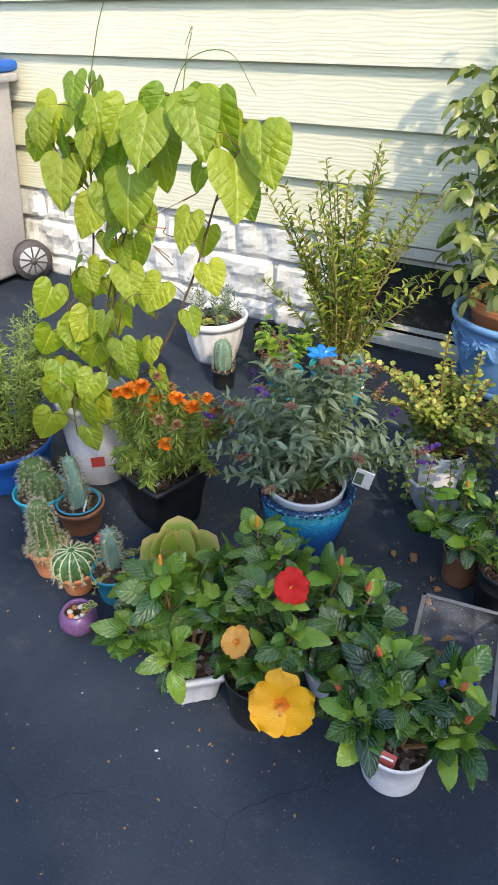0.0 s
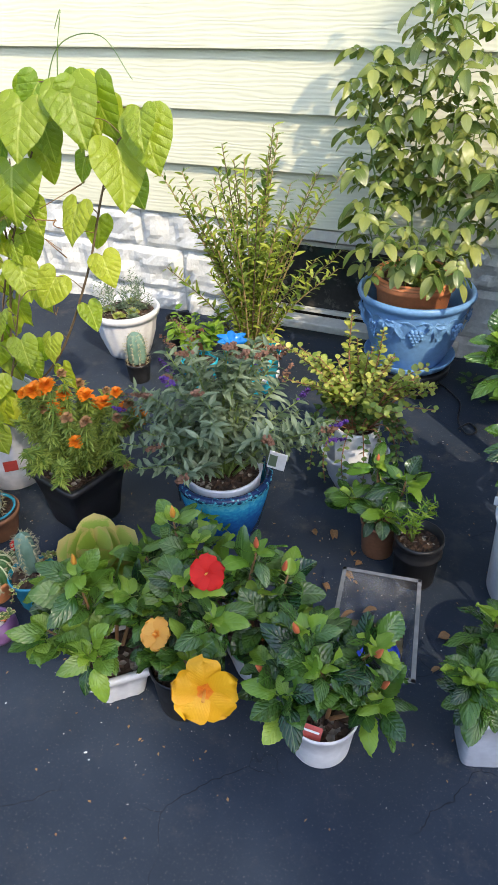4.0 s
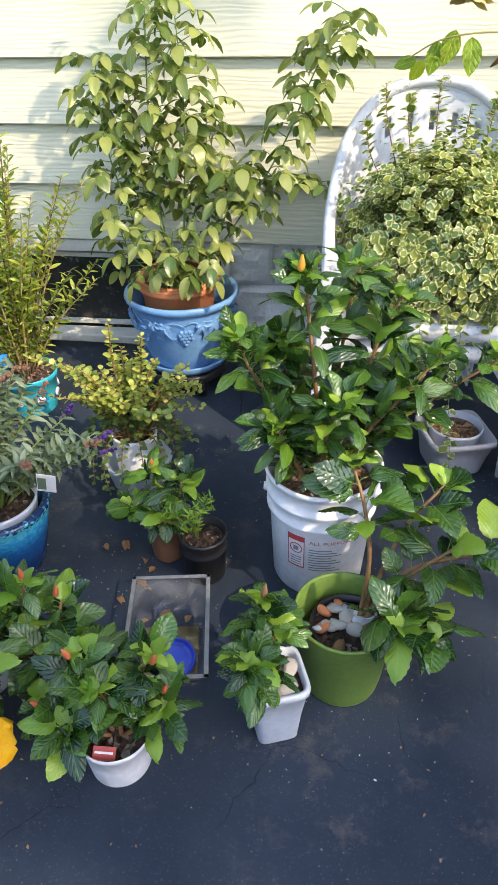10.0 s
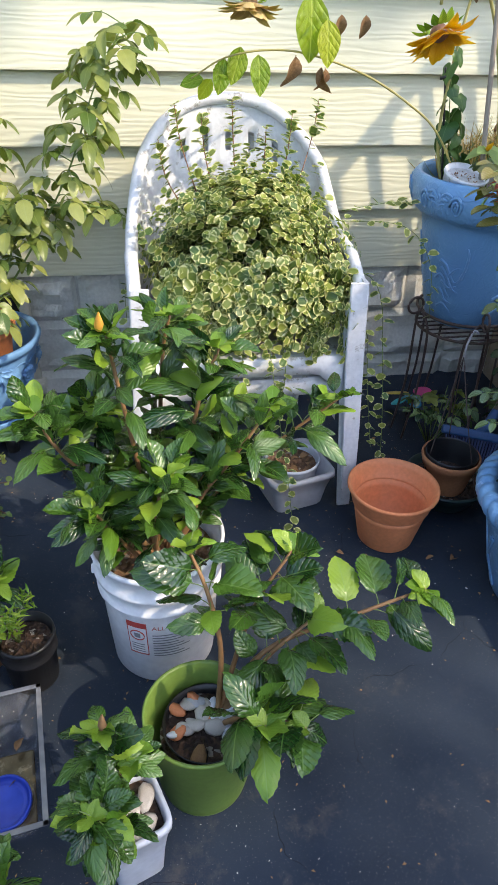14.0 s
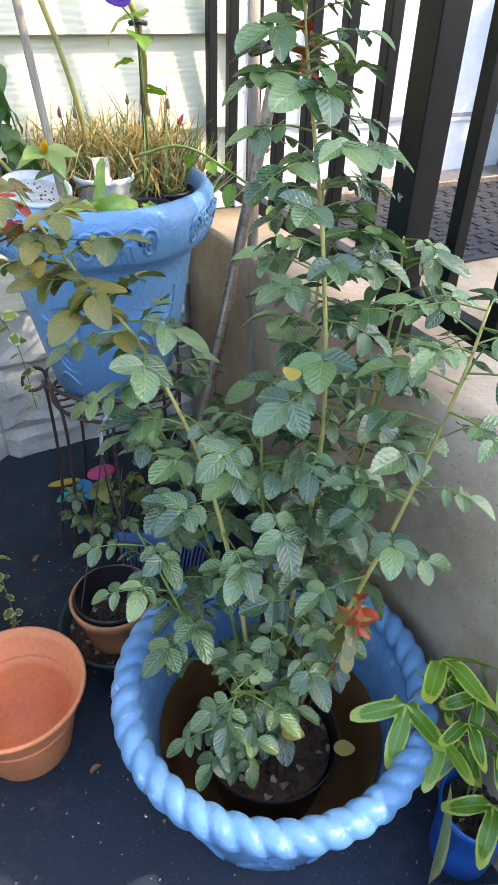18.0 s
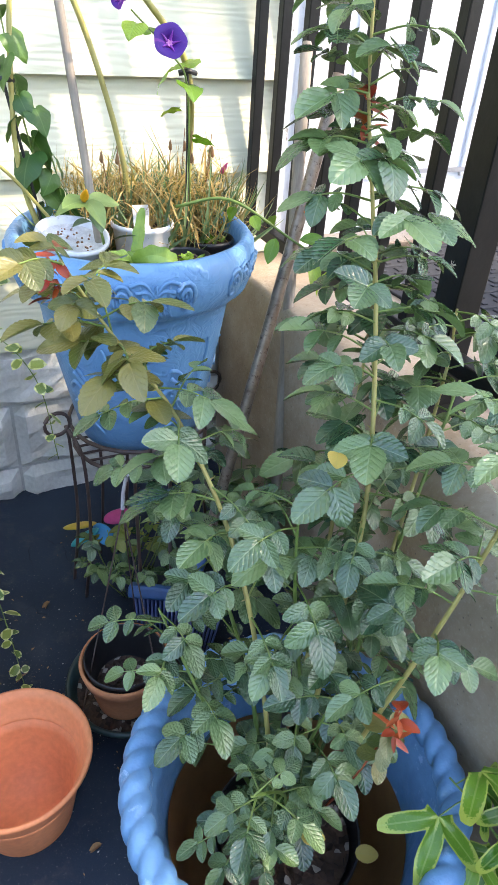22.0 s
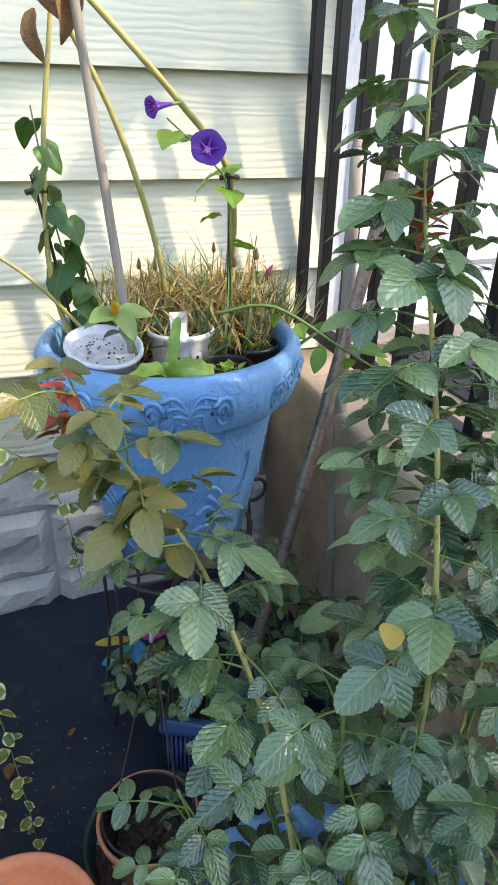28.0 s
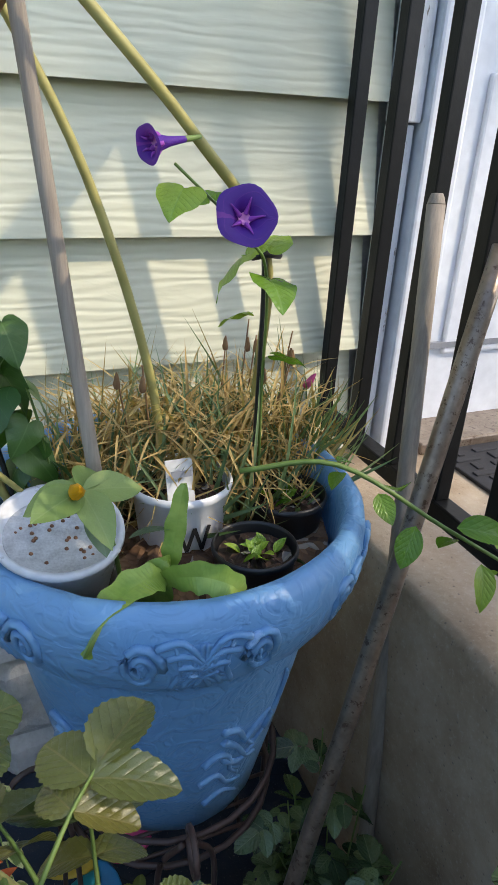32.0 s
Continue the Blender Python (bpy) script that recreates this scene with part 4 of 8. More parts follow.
def hibiscus_flower(t, at, way, size, material, eye_mat, name="flower"):
    """Five broad wavy petals round a long column."""
    way = Vector(way).normalized()
    a = way.cross(Vector((0, 0, 1))).normalized()
    b = a.cross(way)
    f = put(name, mesh_of(name, *tube([(0, 0, 0), tuple(way * -0.02)], 0.006, 0.004, 8), GREENSTEM), t, at)
    for k in range(5):
        g = 2 * math.pi * k / 5 + 0.3
        out = a * math.cos(g) + b * math.sin(g)
        put("petal", shared_leaf("petal", B_PETAL, k % 2, material), f, matrix=aim((0, 0, 0), out + way * 0.30, way, size * 0.60, 0.14))
    v, fc, _ = lathe([(0.0, 0.0), (0.05, 0.022), (0.10, 0.05), (0.14, 0.078)], 16, lambda a, j, r, z: (0.02 * math.cos(5 * a) * (j > 1), 0))
    q = way.to_track_quat("Z", "Y").to_matrix().to_4x4()
    put("throat", mesh_of("throat", [Vector(p) * size for p in v], fc, eye_mat), f, matrix=q)
    rays = [aim(q @ Vector((0, 0, size * 0.03)), q.to_3x3() @ Vector((math.cos(k * 0.628), math.sin(k * 0.628), 0.36)), way, size * (0.24 if k % 2 else 0.17)) for k in range(10)]
    foliage(f, "throat_ray", rays, B_LANCE, eye_mat)
    put("column", mesh_of("column", *tube([(0, 0, 0), (0, 0, size * 0.4)], size * 0.022, size * 0.035, 7), P_APRICOT), f, matrix=q)
    return f


def bud(t, at, way, size, material, name="bud"):
    v, f, u = lathe([(0, 0), (0.16, 0.1), (0.2, 0.35), (0.13, 0.7), (0.03, 1.0), (0, 1.02)], 9, lambda a, j, r, z: (0.02 * math.sin(3 * a + 5 * z), 0))
    q = Vector(way).to_track_quat("Z", "Y").to_matrix().to_4x4()
    put(name, mesh_of(name, [Vector(p) * size for p in v], f, material, u), t, matrix=Matrix.Translation(at) @ q)


def hibiscus(t, soil_z, stems, leaf=0.075, count=9, young=0.25, r0=0.005, seed=1, start=0.48, mat=None, rise=0.28, kinds=None):
    """Stems are lines from the soil; each bears glossy toothed leaves and a lighter tuft at its tip."""
    r = random.Random(seed)
    for s in stems:
        pts = [(s[0][0], s[0][1], soil_z - 0.02)] + list(s[1:])
        rod("stem", pts, r0, r0 * 0.45, HSTEM, t)
        m, k = round_stem(pts, int(count * 2.1), leaf * 0.84, 0.75, rise, start, 0.99, 0.55, phase=r.uniform(0, 6), stalk=leaf * 0.30, r=r)
        fresh = [q for i, q in enumerate(m) if i % 7 == 4]
        leaves(t, "leaf", [q for i, q in enumerate(m) if i % 7 != 4], kinds or B_HIB, mat or L_HIB, int(count * 1.2))
        leaves(t, "light_leaf", fresh, kinds or B_HIB, L_HIB if mat else L_HIBY)
        stalk_part(t, k, GREENSTEM)
        tip = Vector(pts[-1])
        y = [aim(tip, (math.cos(a), math.sin(a), r.uniform(0.5, 1.2)), (0, 0, 1), leaf * r.uniform(0.35, 0.55)) for a in [r.uniform(0, 6.28) for _ in range(5)]]
        leaves(t, "young_leaf", y, B_HIB, L_HIBY)


# ---- the front row ----
t = thing("potted_hibiscus", (2.60, -1.765, 0), "glossy hibiscus with coral buds in a round white plastic pot", "potted plant", "potted hibiscus plants")
round_pot(t, 0.060, 0.074, 0.115, WHITE, 0.004, 0.014, 0.003, 0.018)
hibiscus(t, 0.10, [[(0, 0), (-.03, .0, .2), (-.05, .02, .30)], [(0, .01), (.04, .03, .20), (.08, .04, .29)], [(0.01, 0), (.02, -.02, .18), (.0, -.03, .27)], [(-.01, 0), (-.07, -.01, .16), (-.10, -.02, .21)], [(.01, 0), (.07, -.02, .17), (.11, -.02, .22)], [(0, 0), (-.04, -.05, .17), (-.05, -.07, .22)]], 0.076, 10, seed=3, start=0.58, rise=0.35)
for p in ((-.055, .0, .31), (.085, .02, .29), (-.10, -.05, .235), (.105, .0, .24)):
    bud(t, p, (p[0], p[1] - .05, .25), 0.032, P_BUD)
part("tag", box_bm((0.042, 0.002, 0.024)), RED, t, "red and white plant tag", matrix=Matrix.Translation((-.005, -.052, .108)) @ Matrix.Rotation(radians(-50), 4, "X") @ Matrix.Rotation(.15, 4, "Z"))
for k in (-1, 1):
    part("tag_print", box_bm((0.034, 0.0006, 0.004)), PAPER, t, matrix=Matrix.Translation((-.005, -.0532, .108 + .004 * k)) @ Matrix.Rotation(radians(-50), 4, "X") @ Matrix.Rotation(.15, 4, "Z"))

t = thing("potted_hibiscus", (2.895, -1.655, 0), "small hibiscus and flat stones in a square white plastic tub", "potted plant", "potted hibiscus plants", 0.35)
square_pot(t, 0.080, 0.112, 0.172, PALE, 0.004, 0.02, lip=0.004, round_=0.32)
hibiscus(t, 0.155, [[(0, 0), (-.02, .03, .25), (-.01, .05, .33)], [(0, 0), (-.04, -.01, .22), (-.06, -.03, .26)], [(0, 0.01), (.0, .03, .22), (.03, .03, .27)]] + [[(0, 0), (-.03, -.03, .20), (-.05, -.05, .23)]], 0.066, 10, seed=5, start=.40)
bud(t, (-.01, .05, .335), (.1, 0, 1), 0.035, DRY, "spent_bloom")
for i, (x, y, a) in enumerate(((.015, -.032, .3), (-.018, -.040, -.6), (.034, .010, 1.2), (-.006, -.006, .1))):
    put("stone", pebble_mesh("stone", PEBBLE, 20 + i, 0.16), t, matrix=Matrix.Translation((x, y, .160 + .003 * i)) @ Matrix.Rotation(a, 4, "Z") @ Matrix.Rotation(.12, 4, "X") @ Matrix.Diagonal((.026, .015, .030, 1)))

t = thing("potted_hibiscus", (3.028, -1.52, 0), "large-leaved hibiscus with stones in an olive green plastic pot", "potted plant", "potted hibiscus plants")
turned("pot", [(0, 0), (.078, 0), (.082, .004), (.084, .012), (.086, .03), (.0875, .033), (.100, .165), (.1015, .168), (.104, .205), (.107, .209), (.107, .214), (.104, .216), (.0995, .212), (.095, .165), (.078, .012), (0, .012)], GREENP, t, 56)
turned("liner", [(.060, .02), (.078, .16), (.081, .168), (.078, .168), (.074, .15)], BLACK, t, 44, at=(.008, .006, 0))
soil(t, .078, .150)
hibiscus(t, 0.15, [[(.03, .03), (.04, .06, .30), (.02, .09, .42), (-.01, .12, .50)], [(.03, .03), (.12, .05, .27), (.22, .07, .36)], [(.03, .03), (.12, .06, .28), (.31, .08, .34), (.43, .10, .36)], [(.03, .02), (.10, -.03, .22), (.17, -.08, .25)], [(.03, .03), (.10, .10, .34), (.18, .15, .44)], [(.03, .02), (.07, -.04, .24), (.10, -.08, .27)]], 0.094, 7, seed=8, start=0.42, r0=0.006)
STONES = [pebble_mesh("stone", m, 40 + i, 0.6) for i, m in enumerate((PEBBLE, TERRA, PEBBLE, DRY, GREYP, WHITE))]
rr = random.Random(4)
for i in range(34):
    a, q = rr.uniform(0, 6.28), 0.075 * math.sqrt(rr.random())
    s = rr.uniform(.008, .016)
    put("stone", STONES[i % 6], t, matrix=Matrix.Translation((.008 + q * math.cos(a) * .9, .006 + q * math.sin(a) * .9, .157)) @ Euler((rr.uniform(-.5, .5), rr.uniform(-.5, .5), a)).to_matrix().to_4x4() @ Matrix.Diagonal((s * 1.4, s, s, 1)))

t = thing("potted_hibiscus", (2.965, -1.185, 0), "tall bushy hibiscus in a white five-gallon joint compound bucket", "potted plant", "potted hibiscus plants")
BK = [(0, 0), (.112, 0), (.115, .006), (.126, .22), (.127, .225), (.134, .228), (.134, .236), (.128, .240), (.129, .268), (.137, .272), (.137, .281), (.131, .285), (.133, .322), (.139, .326), (.141, .336), (.136, .340), (.133, .338), (.128, .29), (.109, .01), (0, .01)]
turned("bucket", BK, WHITE, t, 56)
soil(t, 0.118, 0.285, CHIPS, rough=0.012)
BS = [[(0, 0), (-.03, .02, .50), (-.06, .02, .70), (-.07, .01, .79)], [(0, 0), (-.12, -.0, .46), (-.20, -.01, .58), (-.23, -.02, .66)], [(0.02, 0), (.08, .03, .50), (.12, .03, .66), (.16, .04, .74)], [(0.02, -.02), (.10, -.03, .44), (.18, -.04, .55), (.26, -.04, .66)], [(0, 0.02), (.02, .08, .5), (.04, .10, .7), (.06, .10, .78)], [(-.02, 0), (-.10, .06, .5), (-.13, .08, .62)], [(0, -.03), (.0, -.08, .45), (.03, -.1, .56)], [(.02, .02), (.14, .08, .46), (.2, .1, .58)], [(.02, 0), (.13, .02, .40), (.30, .045, .52), (.44, .03, .63)], [(-.02, -.02), (-.10, -.07, .42), (-.13, -.1, .50)]]
hibiscus(t, 0.285, [[(x[0] * .85, *x[1:]) if i else x for i, x in enumerate(s)] for s in BS], 0.082, 24, seed=12, start=0.16, r0=0.0058, rise=0.55, kinds=B_HIBN)
bud(t, (-.07, .0, .80), (.1, -.3, 1), 0.04, P_APRICOT)


def wrapped(t, name, x0, x1, z0, z1, material, lift=0.0015, turn=-1.57):
    """A printed patch that follows the bucket's side."""
    v, f = [], []
    n = 10
    for i in range(n + 1):
        for z in (z0, z1):
            r = 0.115 + (z - 0.006) * 0.0514 + lift
            a = turn + (x0 + (x1 - x0) * i / n) / 0.12
            v.append((r * math.cos(a), r * math.sin(a), z))
    f = [(2 * i, 2 * i + 2, 2 * i + 3, 2 * i + 1) for i in range(n)]
    return put(name, mesh_of(name, v, f, material), t)


wrapped(t, "label", -.075, -.032, .10, .205, PAPER, 0.001)
for z0, z1 in ((.188, .205), (.10, .104)):
    wrapped(t, "label_band", -.075, -.032, z0, z1, RED, 0.0016)
wrapped(t, "label_edge", -.075, -.073, .10, .205, RED, 0.0016)
wrapped(t, "label_edge", -.034, -.032, .10, .205, RED, 0.0016)
ringp = [(-.0535 + .015 * math.cos(k * .3142), .163 + .015 * math.sin(k * .3142)) for k in range(21)]
put("label_ring", mesh_of("label_ring", *tube([((.115 + (z - .006) * .0514 + .0012) * math.cos(-1.57 + x / .12), (.115 + (z - .006) * .0514 + .0012) * math.sin(-1.57 + x / .12), z) for x, z in ringp], .0014, .0014, 5, False), RED), t)
wrapped(t, "label_picture", -.060, -.047, .156, .170, INK, 0.0018)
for i in range(4):
    wrapped(t, "label_line", -.068, -.040, .109 + i * .008, .112 + i * .008, INK, 0.0016)
for i in range(9):
    wrapped(t, "print_line", -.022, .055 - .012 * (i % 3), .098 + i * .0085, .101 + i * .0085, INK, 0.0012)


def bucket_text(t, words, x, z, size, material, turn=-1.57):
    cu = bpy.data.curves.new("lettering", "FONT")
    cu.body, cu.size = words, size
    ob = new("lettering", cu)
    me = bpy.data.meshes.new_from_object(ob)
    bpy.data.objects.remove(ob)
    for v in me.vertices:
        zz, a = z + v.co.y, turn + (x + v.co.x) / 0.12
        r = 0.115 + (zz - 0.006) * 0.0514 + 0.0016
        v.co = (r * math.cos(a), r * math.sin(a), zz)
    me.materials.clear()
    me.materials.append(material)
    put("lettering", me, t)


bucket_text(t, "ALL PURPOSE", -.022, .186, .0165, RED)
for s in (-1, 1):
    put("handle_ear", mesh_of("handle_ear", *tube([(s * .132, 0, .255), (s * .142, 0, .255)], .012, .010, 12), WHITE), t)
rod("handle", [(-.14, 0, .255), (-.12, .09, .25), (0, .148, .245), (.12, .09, .25), (.14, 0, .255)], .0022, .0022, STEEL, t)

t = thing("potted_hibiscus", (2.15, -1.805, 0), "leafy green hibiscus in a ribbed white planter", "potted plant", "potted hibiscus plants", 0.75)
square_pot(t, 0.092, 0.138, 0.105, WHITE, 0.005, 0.012, ribs=36, round_=0.22, soil_mat=SOIL)
hibiscus(t, 0.085, [[(0, 0), (-.03, .03, .20), (-.04, .05, .30)], [(0, 0), (.02, .02, .18), (.05, .0, .26)], [(0, 0), (-.07, .0, .15), (-.12, .02, .20)], [(0, 0), (-.02, -.04, .16), (-.05, -.06, .19)], [(0, 0), (.06, .05, .16), (.11, .06, .20)], [(0, 0), (-.06, .07, .18), (-.08, .1, .25)]], 0.086, 8, 0.4, seed=21, mat=L_HIBM)
bud(t, (-.04, .06, .32), (0, 0, 1), 0.03, P_APRICOT)

t = thing("potted_hibiscus", (2.305, -1.785, 0), "hibiscus with one big yellow bloom in a black nursery pot", "potted plant", "potted hibiscus plants")
round_pot(t, 0.058, 0.070, 0.13, BLACK, 0.004, 0.015, 0.003, 0.02)
hibiscus(t, 0.11, [[(0, 0), (-.01, .02, .22), (.0, .04, .33)], [(0, 0), (-.05, .0, .18), (-.07, .01, .24)], [(0, 0), (.05, .01, .20), (.07, .02, .27)], [(0, 0), (-.01, -.04, .18), (-.03, -.05, .21)], [(0, 0), (.03, -.03, .19), (.05, -.05, .22)]], 0.074, 8, seed=23)
rod("flower_stalk", [(0.02, 0, .11), (.06, -.06, .18), (.098, -.086, .212)], .003, .002, GREENSTEM, t)
hibiscus_flower(t, (.105, -.092, .215), (.30, -.72, .40), 0.104, P_YELLOW, P_ORANGE, "yellow_flower")
hibiscus_flower(t, (-.015, -.05, .262), (-.1, -.6, .8), 0.052, P_APRICOT, P_ORANGE, "apricot_flower")

t = thing("potted_hibiscus", (2.25, -1.62, 0), "hibiscus with one red bloom in a pale blue pot", "potted plant", "potted hibiscus plants")
round_pot(t, 0.055, 0.068, 0.12, PALE, 0.004, 0.015, 0.003, 0.02)
hibiscus(t, 0.10, [[(0, 0), (-.04, .02, .2), (-.07, .05, .29)], [(0, 0), (.01, .0, .2), (.0, .02, .28)], [(0, 0), (-.08, -.02, .17), (-.12, -.01, .23)], [(0, 0), (.05, .0, .19), (.08, .0, .24)], [(0, 0), (-.02, -.06, .17), (-.04, -.09, .22)]], 0.072, 8, 0.5, seed=27, mat=L_HIBM)
rod("flower_stalk", [(0.0, 0, .12), (.05, -.06, .25), (.098, -.104, .342)], .003, .002, GREENSTEM, t)
hibiscus_flower(t, (.100, -.110, .350), (.2, -.75, .6), 0.058, P_RED, P_RED, "red_flower")
for p in ((-.07, .05, .30), (.0, -.06, .27), (-.04, -.1, .235)):
    bud(t, p, (0, 0, 1), 0.034, P_APRICOT)

t = thing("potted_hibiscus", (2.41, -1.655, 0), "young hibiscus in a bright green and white pot", "potted plant", "potted hibiscus plants")
turned("pot", pot_profile(.043, .062, .085, .004), PALE, t)
turned("liner", pot_profile(.056, .064, .05, .003), LIME, t, at=(0, 0, .072))
soil(t, .058, .108)
hibiscus(t, 0.105, [[(0, 0), (-.02, .02, .22), (-.01, .04, .32)], [(0, 0), (.04, .02, .2), (.06, .04, .28)], [(0, 0), (.03, -.03, .18), (.05, -.05, .23)], [(0, 0), (-.05, -.01, .18), (-.08, .0, .22)], [(0, 0), (.07, .0, .17), (.09, .0, .22)]], 0.074, 8, 0.5, seed=29)
bud(t, (-.01, .04, .33), (0, 0, 1), 0.03, P_BUD)
bud(t, (.05, .04, .29), (.2, 0, 1), 0.03, P_BUD)

# ---- the middle rows ----
t = thing("potted_butterfly_bush", (2.15, -1.26, 0), "grey-leaved butterfly bush with violet spikes in a blue glazed pot", "potted plant")
GLAZE, gn, gl, gp = nodes_of("blue_glaze")
gco, gsep = gn.new("ShaderNodeTexCoord"), gn.new("ShaderNodeSeparateXYZ")
gl.new(gco.outputs["Object"], gsep.inputs[0])
gnz = add(gn, "ShaderNodeTexNoise", Scale=22.0, Detail=4.0)
gm = gn.new("ShaderNodeMath")
gm.operation = "MULTIPLY_ADD"
gm.inputs[1].default_value = 0.09
gl.new(gnz.outputs[0], gm.inputs[0]), gl.new(gsep.outputs[2], gm.inputs[2])
gl.new(ramp(gn, gl, gm.outputs[0], [(0.08, (0.012, 0.05, 0.20)), (0.16, (0.01, 0.12, 0.36)), (0.205, (0.015, 0.30, 0.52)), (0.228, (0.08, 0.46, 0.58)), (0.24, (0.01, 0.03, 0.10))]), gp.inputs["Base Color"])
gp.inputs["Roughness"].default_value = 0.18
turned("pot", [(0, 0), (.085, 0), (.09, .01), (.112, .10), (.124, .165), (.122, .178), (.130, .185), (.132, .197), (.126, .203), (.116, .203), (.112, .19), (.10, .10), (.08, .012), (0, .012)], GLAZE, t, 56)
turned("inner_pot", [(.090, .12), (.103, .205), (.105, .213), (.099, .213), (.086, .13)], PALE, t, 40)
soil(t, .096, .19)
rr = random.Random(31)
mats, stalks, tips = [], [], []
for i in range(54):
    a, q = rr.uniform(0, 6.28), 0.28 * math.sqrt(rr.random())
    h = 0.63 - 0.9 * q * q * 3.6 - rr.uniform(0, .12)
    tip = (q * math.cos(a) * 1.05, q * math.sin(a) * .8, max(.20, h))
    mid = (tip[0] * .45, tip[1] * .45, .2 + (tip[2] - .2) * .6)
    pts = [(tip[0] * .1, tip[1] * .1, .19), mid, tip]
    rod("stem", pts, .0028, .0014, GREENSTEM, t, 5)
    m, k = round_stem(pts, 38, .045, 1.0, .42, .22, 1.0, .35, phase=rr.uniform(0, 6), r=rr)
    mats += m
    tips.append(tip)
rr.shuffle(mats)
leaves(t, "leaf", mats, B_SAGE, L_SAGE, 300)
for i, p in enumerate(tips[:30]):
    ln = rr.uniform(.03, .06)
    way = Vector((p[0] * .8, p[1] * .8 - .05, .10 + rr.uniform(-.1, .1))).normalized()
    ms = []
    for k in range(46):
        a, z = rr.uniform(0, 6.28), rr.random()
        side = Vector((math.cos(a), math.sin(a), rr.uniform(-.2, .6))).normalized()
        ms.append(aim(Vector(p) + way * ln * z + side * .006 * (1 - z), side, way, .009))
    foliage(t, "flower_spike", ms, B_ROUND, P_VIOLET if i % 4 == 1 else P_SPENT, "violet flower spike" if i % 4 == 1 else "spent brown flower spike")
part("plant_label", box_bm((.045, .002, .075), bevel=.0006), PAPER, t, "white plant label", matrix=Matrix.Translation((.165, -.03, .30)) @ Euler((radians(20), radians(12), radians(10))).to_matrix().to_4x4())
part("label_picture", box_bm((.020, .001, .05)), L_SAGE, t, matrix=Matrix.Translation((.155, -.0325, .30)) @ Euler((radians(20), radians(12), radians(10))).to_matrix().to_4x4())
rod("stake", [(-.08, -.10, .15), (-.085, -.105, .30)], .003, .003, BLACK, t)
vinelet = [(-.04, -.11, .14), (.03, -.15, .17), (.10, -.16, .14)]
rod("vine", vinelet, .0014, .001, GREENSTEM, t, 5)
leaves(t, "vine_leaf", round_stem(vinelet, 8, .032, 1, .2, r=rr)[0], B_HEART, L_HIBY)

t = thing("potted_marigold", (1.755, -1.372, 0), "orange marigolds going to seed in a square black pot", "potted plant", turn=-0.25)
square_pot(t, .135, .190, .19, BLACK, .005, .030, round_=.14, lip=.008)
rr = random.Random(33)
mats, heads = [], []
for i in range(46):
    a, q = rr.uniform(0, 6.28), .18 * math.sqrt(rr.random())
    tip = (q * math.cos(a), q * math.sin(a) + .03, .43 - q * q * 4.5 + rr.uniform(-.09, .05))
    pts = [(tip[0] * .25, tip[1] * .25, .16), (tip[0] * .7, tip[1] * .7, .27), tip]
    rod("stem", pts, .0025, .0012, GREENSTEM, t, 5)
    for p, d in along(pts, 18, .15, 1):
        for s in range(15):
            b = rr.uniform(0, 6.28)
            mats.append(aim(p, (math.cos(b), math.sin(b), rr.uniform(-.2, .7)), (0, 0, 1), rr.uniform(.014, .032)))
    heads.append(tip)
heads.sort(key=lambda p: -p[2] - p[0] * .4 - p[1] * .8)
foliage(t, "foliage", mats, B_FERN, L_MARI, "feathery green foliage")
for i, p in enumerate(heads[:34]):
    live = i % 5 in (0, 2, 3)
    ms = []
    for ring, (n, ln, up) in enumerate(((12, .024, .15), (10, .021, .6), (9, .016, 1.3))):
        for k in range(n):
            b = 6.28 * k / n + ring * .4
            ms.append(aim(Vector(p) + Vector((0, 0, .004 + ring * .003)), (math.cos(b) + .5 * math.sin(i * 2.1), math.sin(b) - .45, up + .35 * math.sin(b * 3 + i)), (0, 0, 1), ln * (.8 + .35 * math.sin(i * 1.7) ** 2) * (1 if live else .7)))
    foliage(t, "flower", ms, B_ROUND, P_ORANGE if live else DRY, "orange marigold bloom" if live else "dried brown bloom")

t = thing("potted_vine", (1.43, -1.29, 0), "tall vine with large yellow-green heart leaves in a white bucket", "potted plant")
turned("bucket", pot_profile(.085, .113, .30, .004, .005, .03), WHITE, t, 48)
soil(t, .10, .25)
part("bucket_print", box_bm((.04, .001, .035)), RED, t, matrix=Matrix.Translation((.062, -.074, .10)) @ Matrix.Rotation(.7, 4, "Z"))
VS = [[(0, 0, .25), (.06, .0, .55), (.12, .0, .85), (.13, .0, 1.02), (.17, -.01, 1.12)], [(.03, 0, .25), (.13, .0, .55), (.18, .0, .82), (.06, -.02, .96), (.02, -.02, 1.04)], [(.05, .0, .26), (.26, .0, .46), (.42, -.02, .72), (.50, -.02, .92), (.56, -.02, 1.02), (.62, -.02, 1.05)], [(.02, 0, .25), (.12, .0, .6), (.27, .0, .9), (.38, -.02, 1.06)], [(-.02, -.02, .26), (-.01, -.05, .45), (.06, -.05, .70)], [(.04, -.02, .26), (.16, -.06, .45), (.24, -.06, .66)], [(.06, .0, .92), (.22, .0, 1.02), (.40, -.02, 1.08), (.52, -.02, 1.08)], [(.02, -.04, .26), (.06, -.12, .36), (.07, -.14, .24)]]
rr = random.Random(35)
vm, vk = [], []
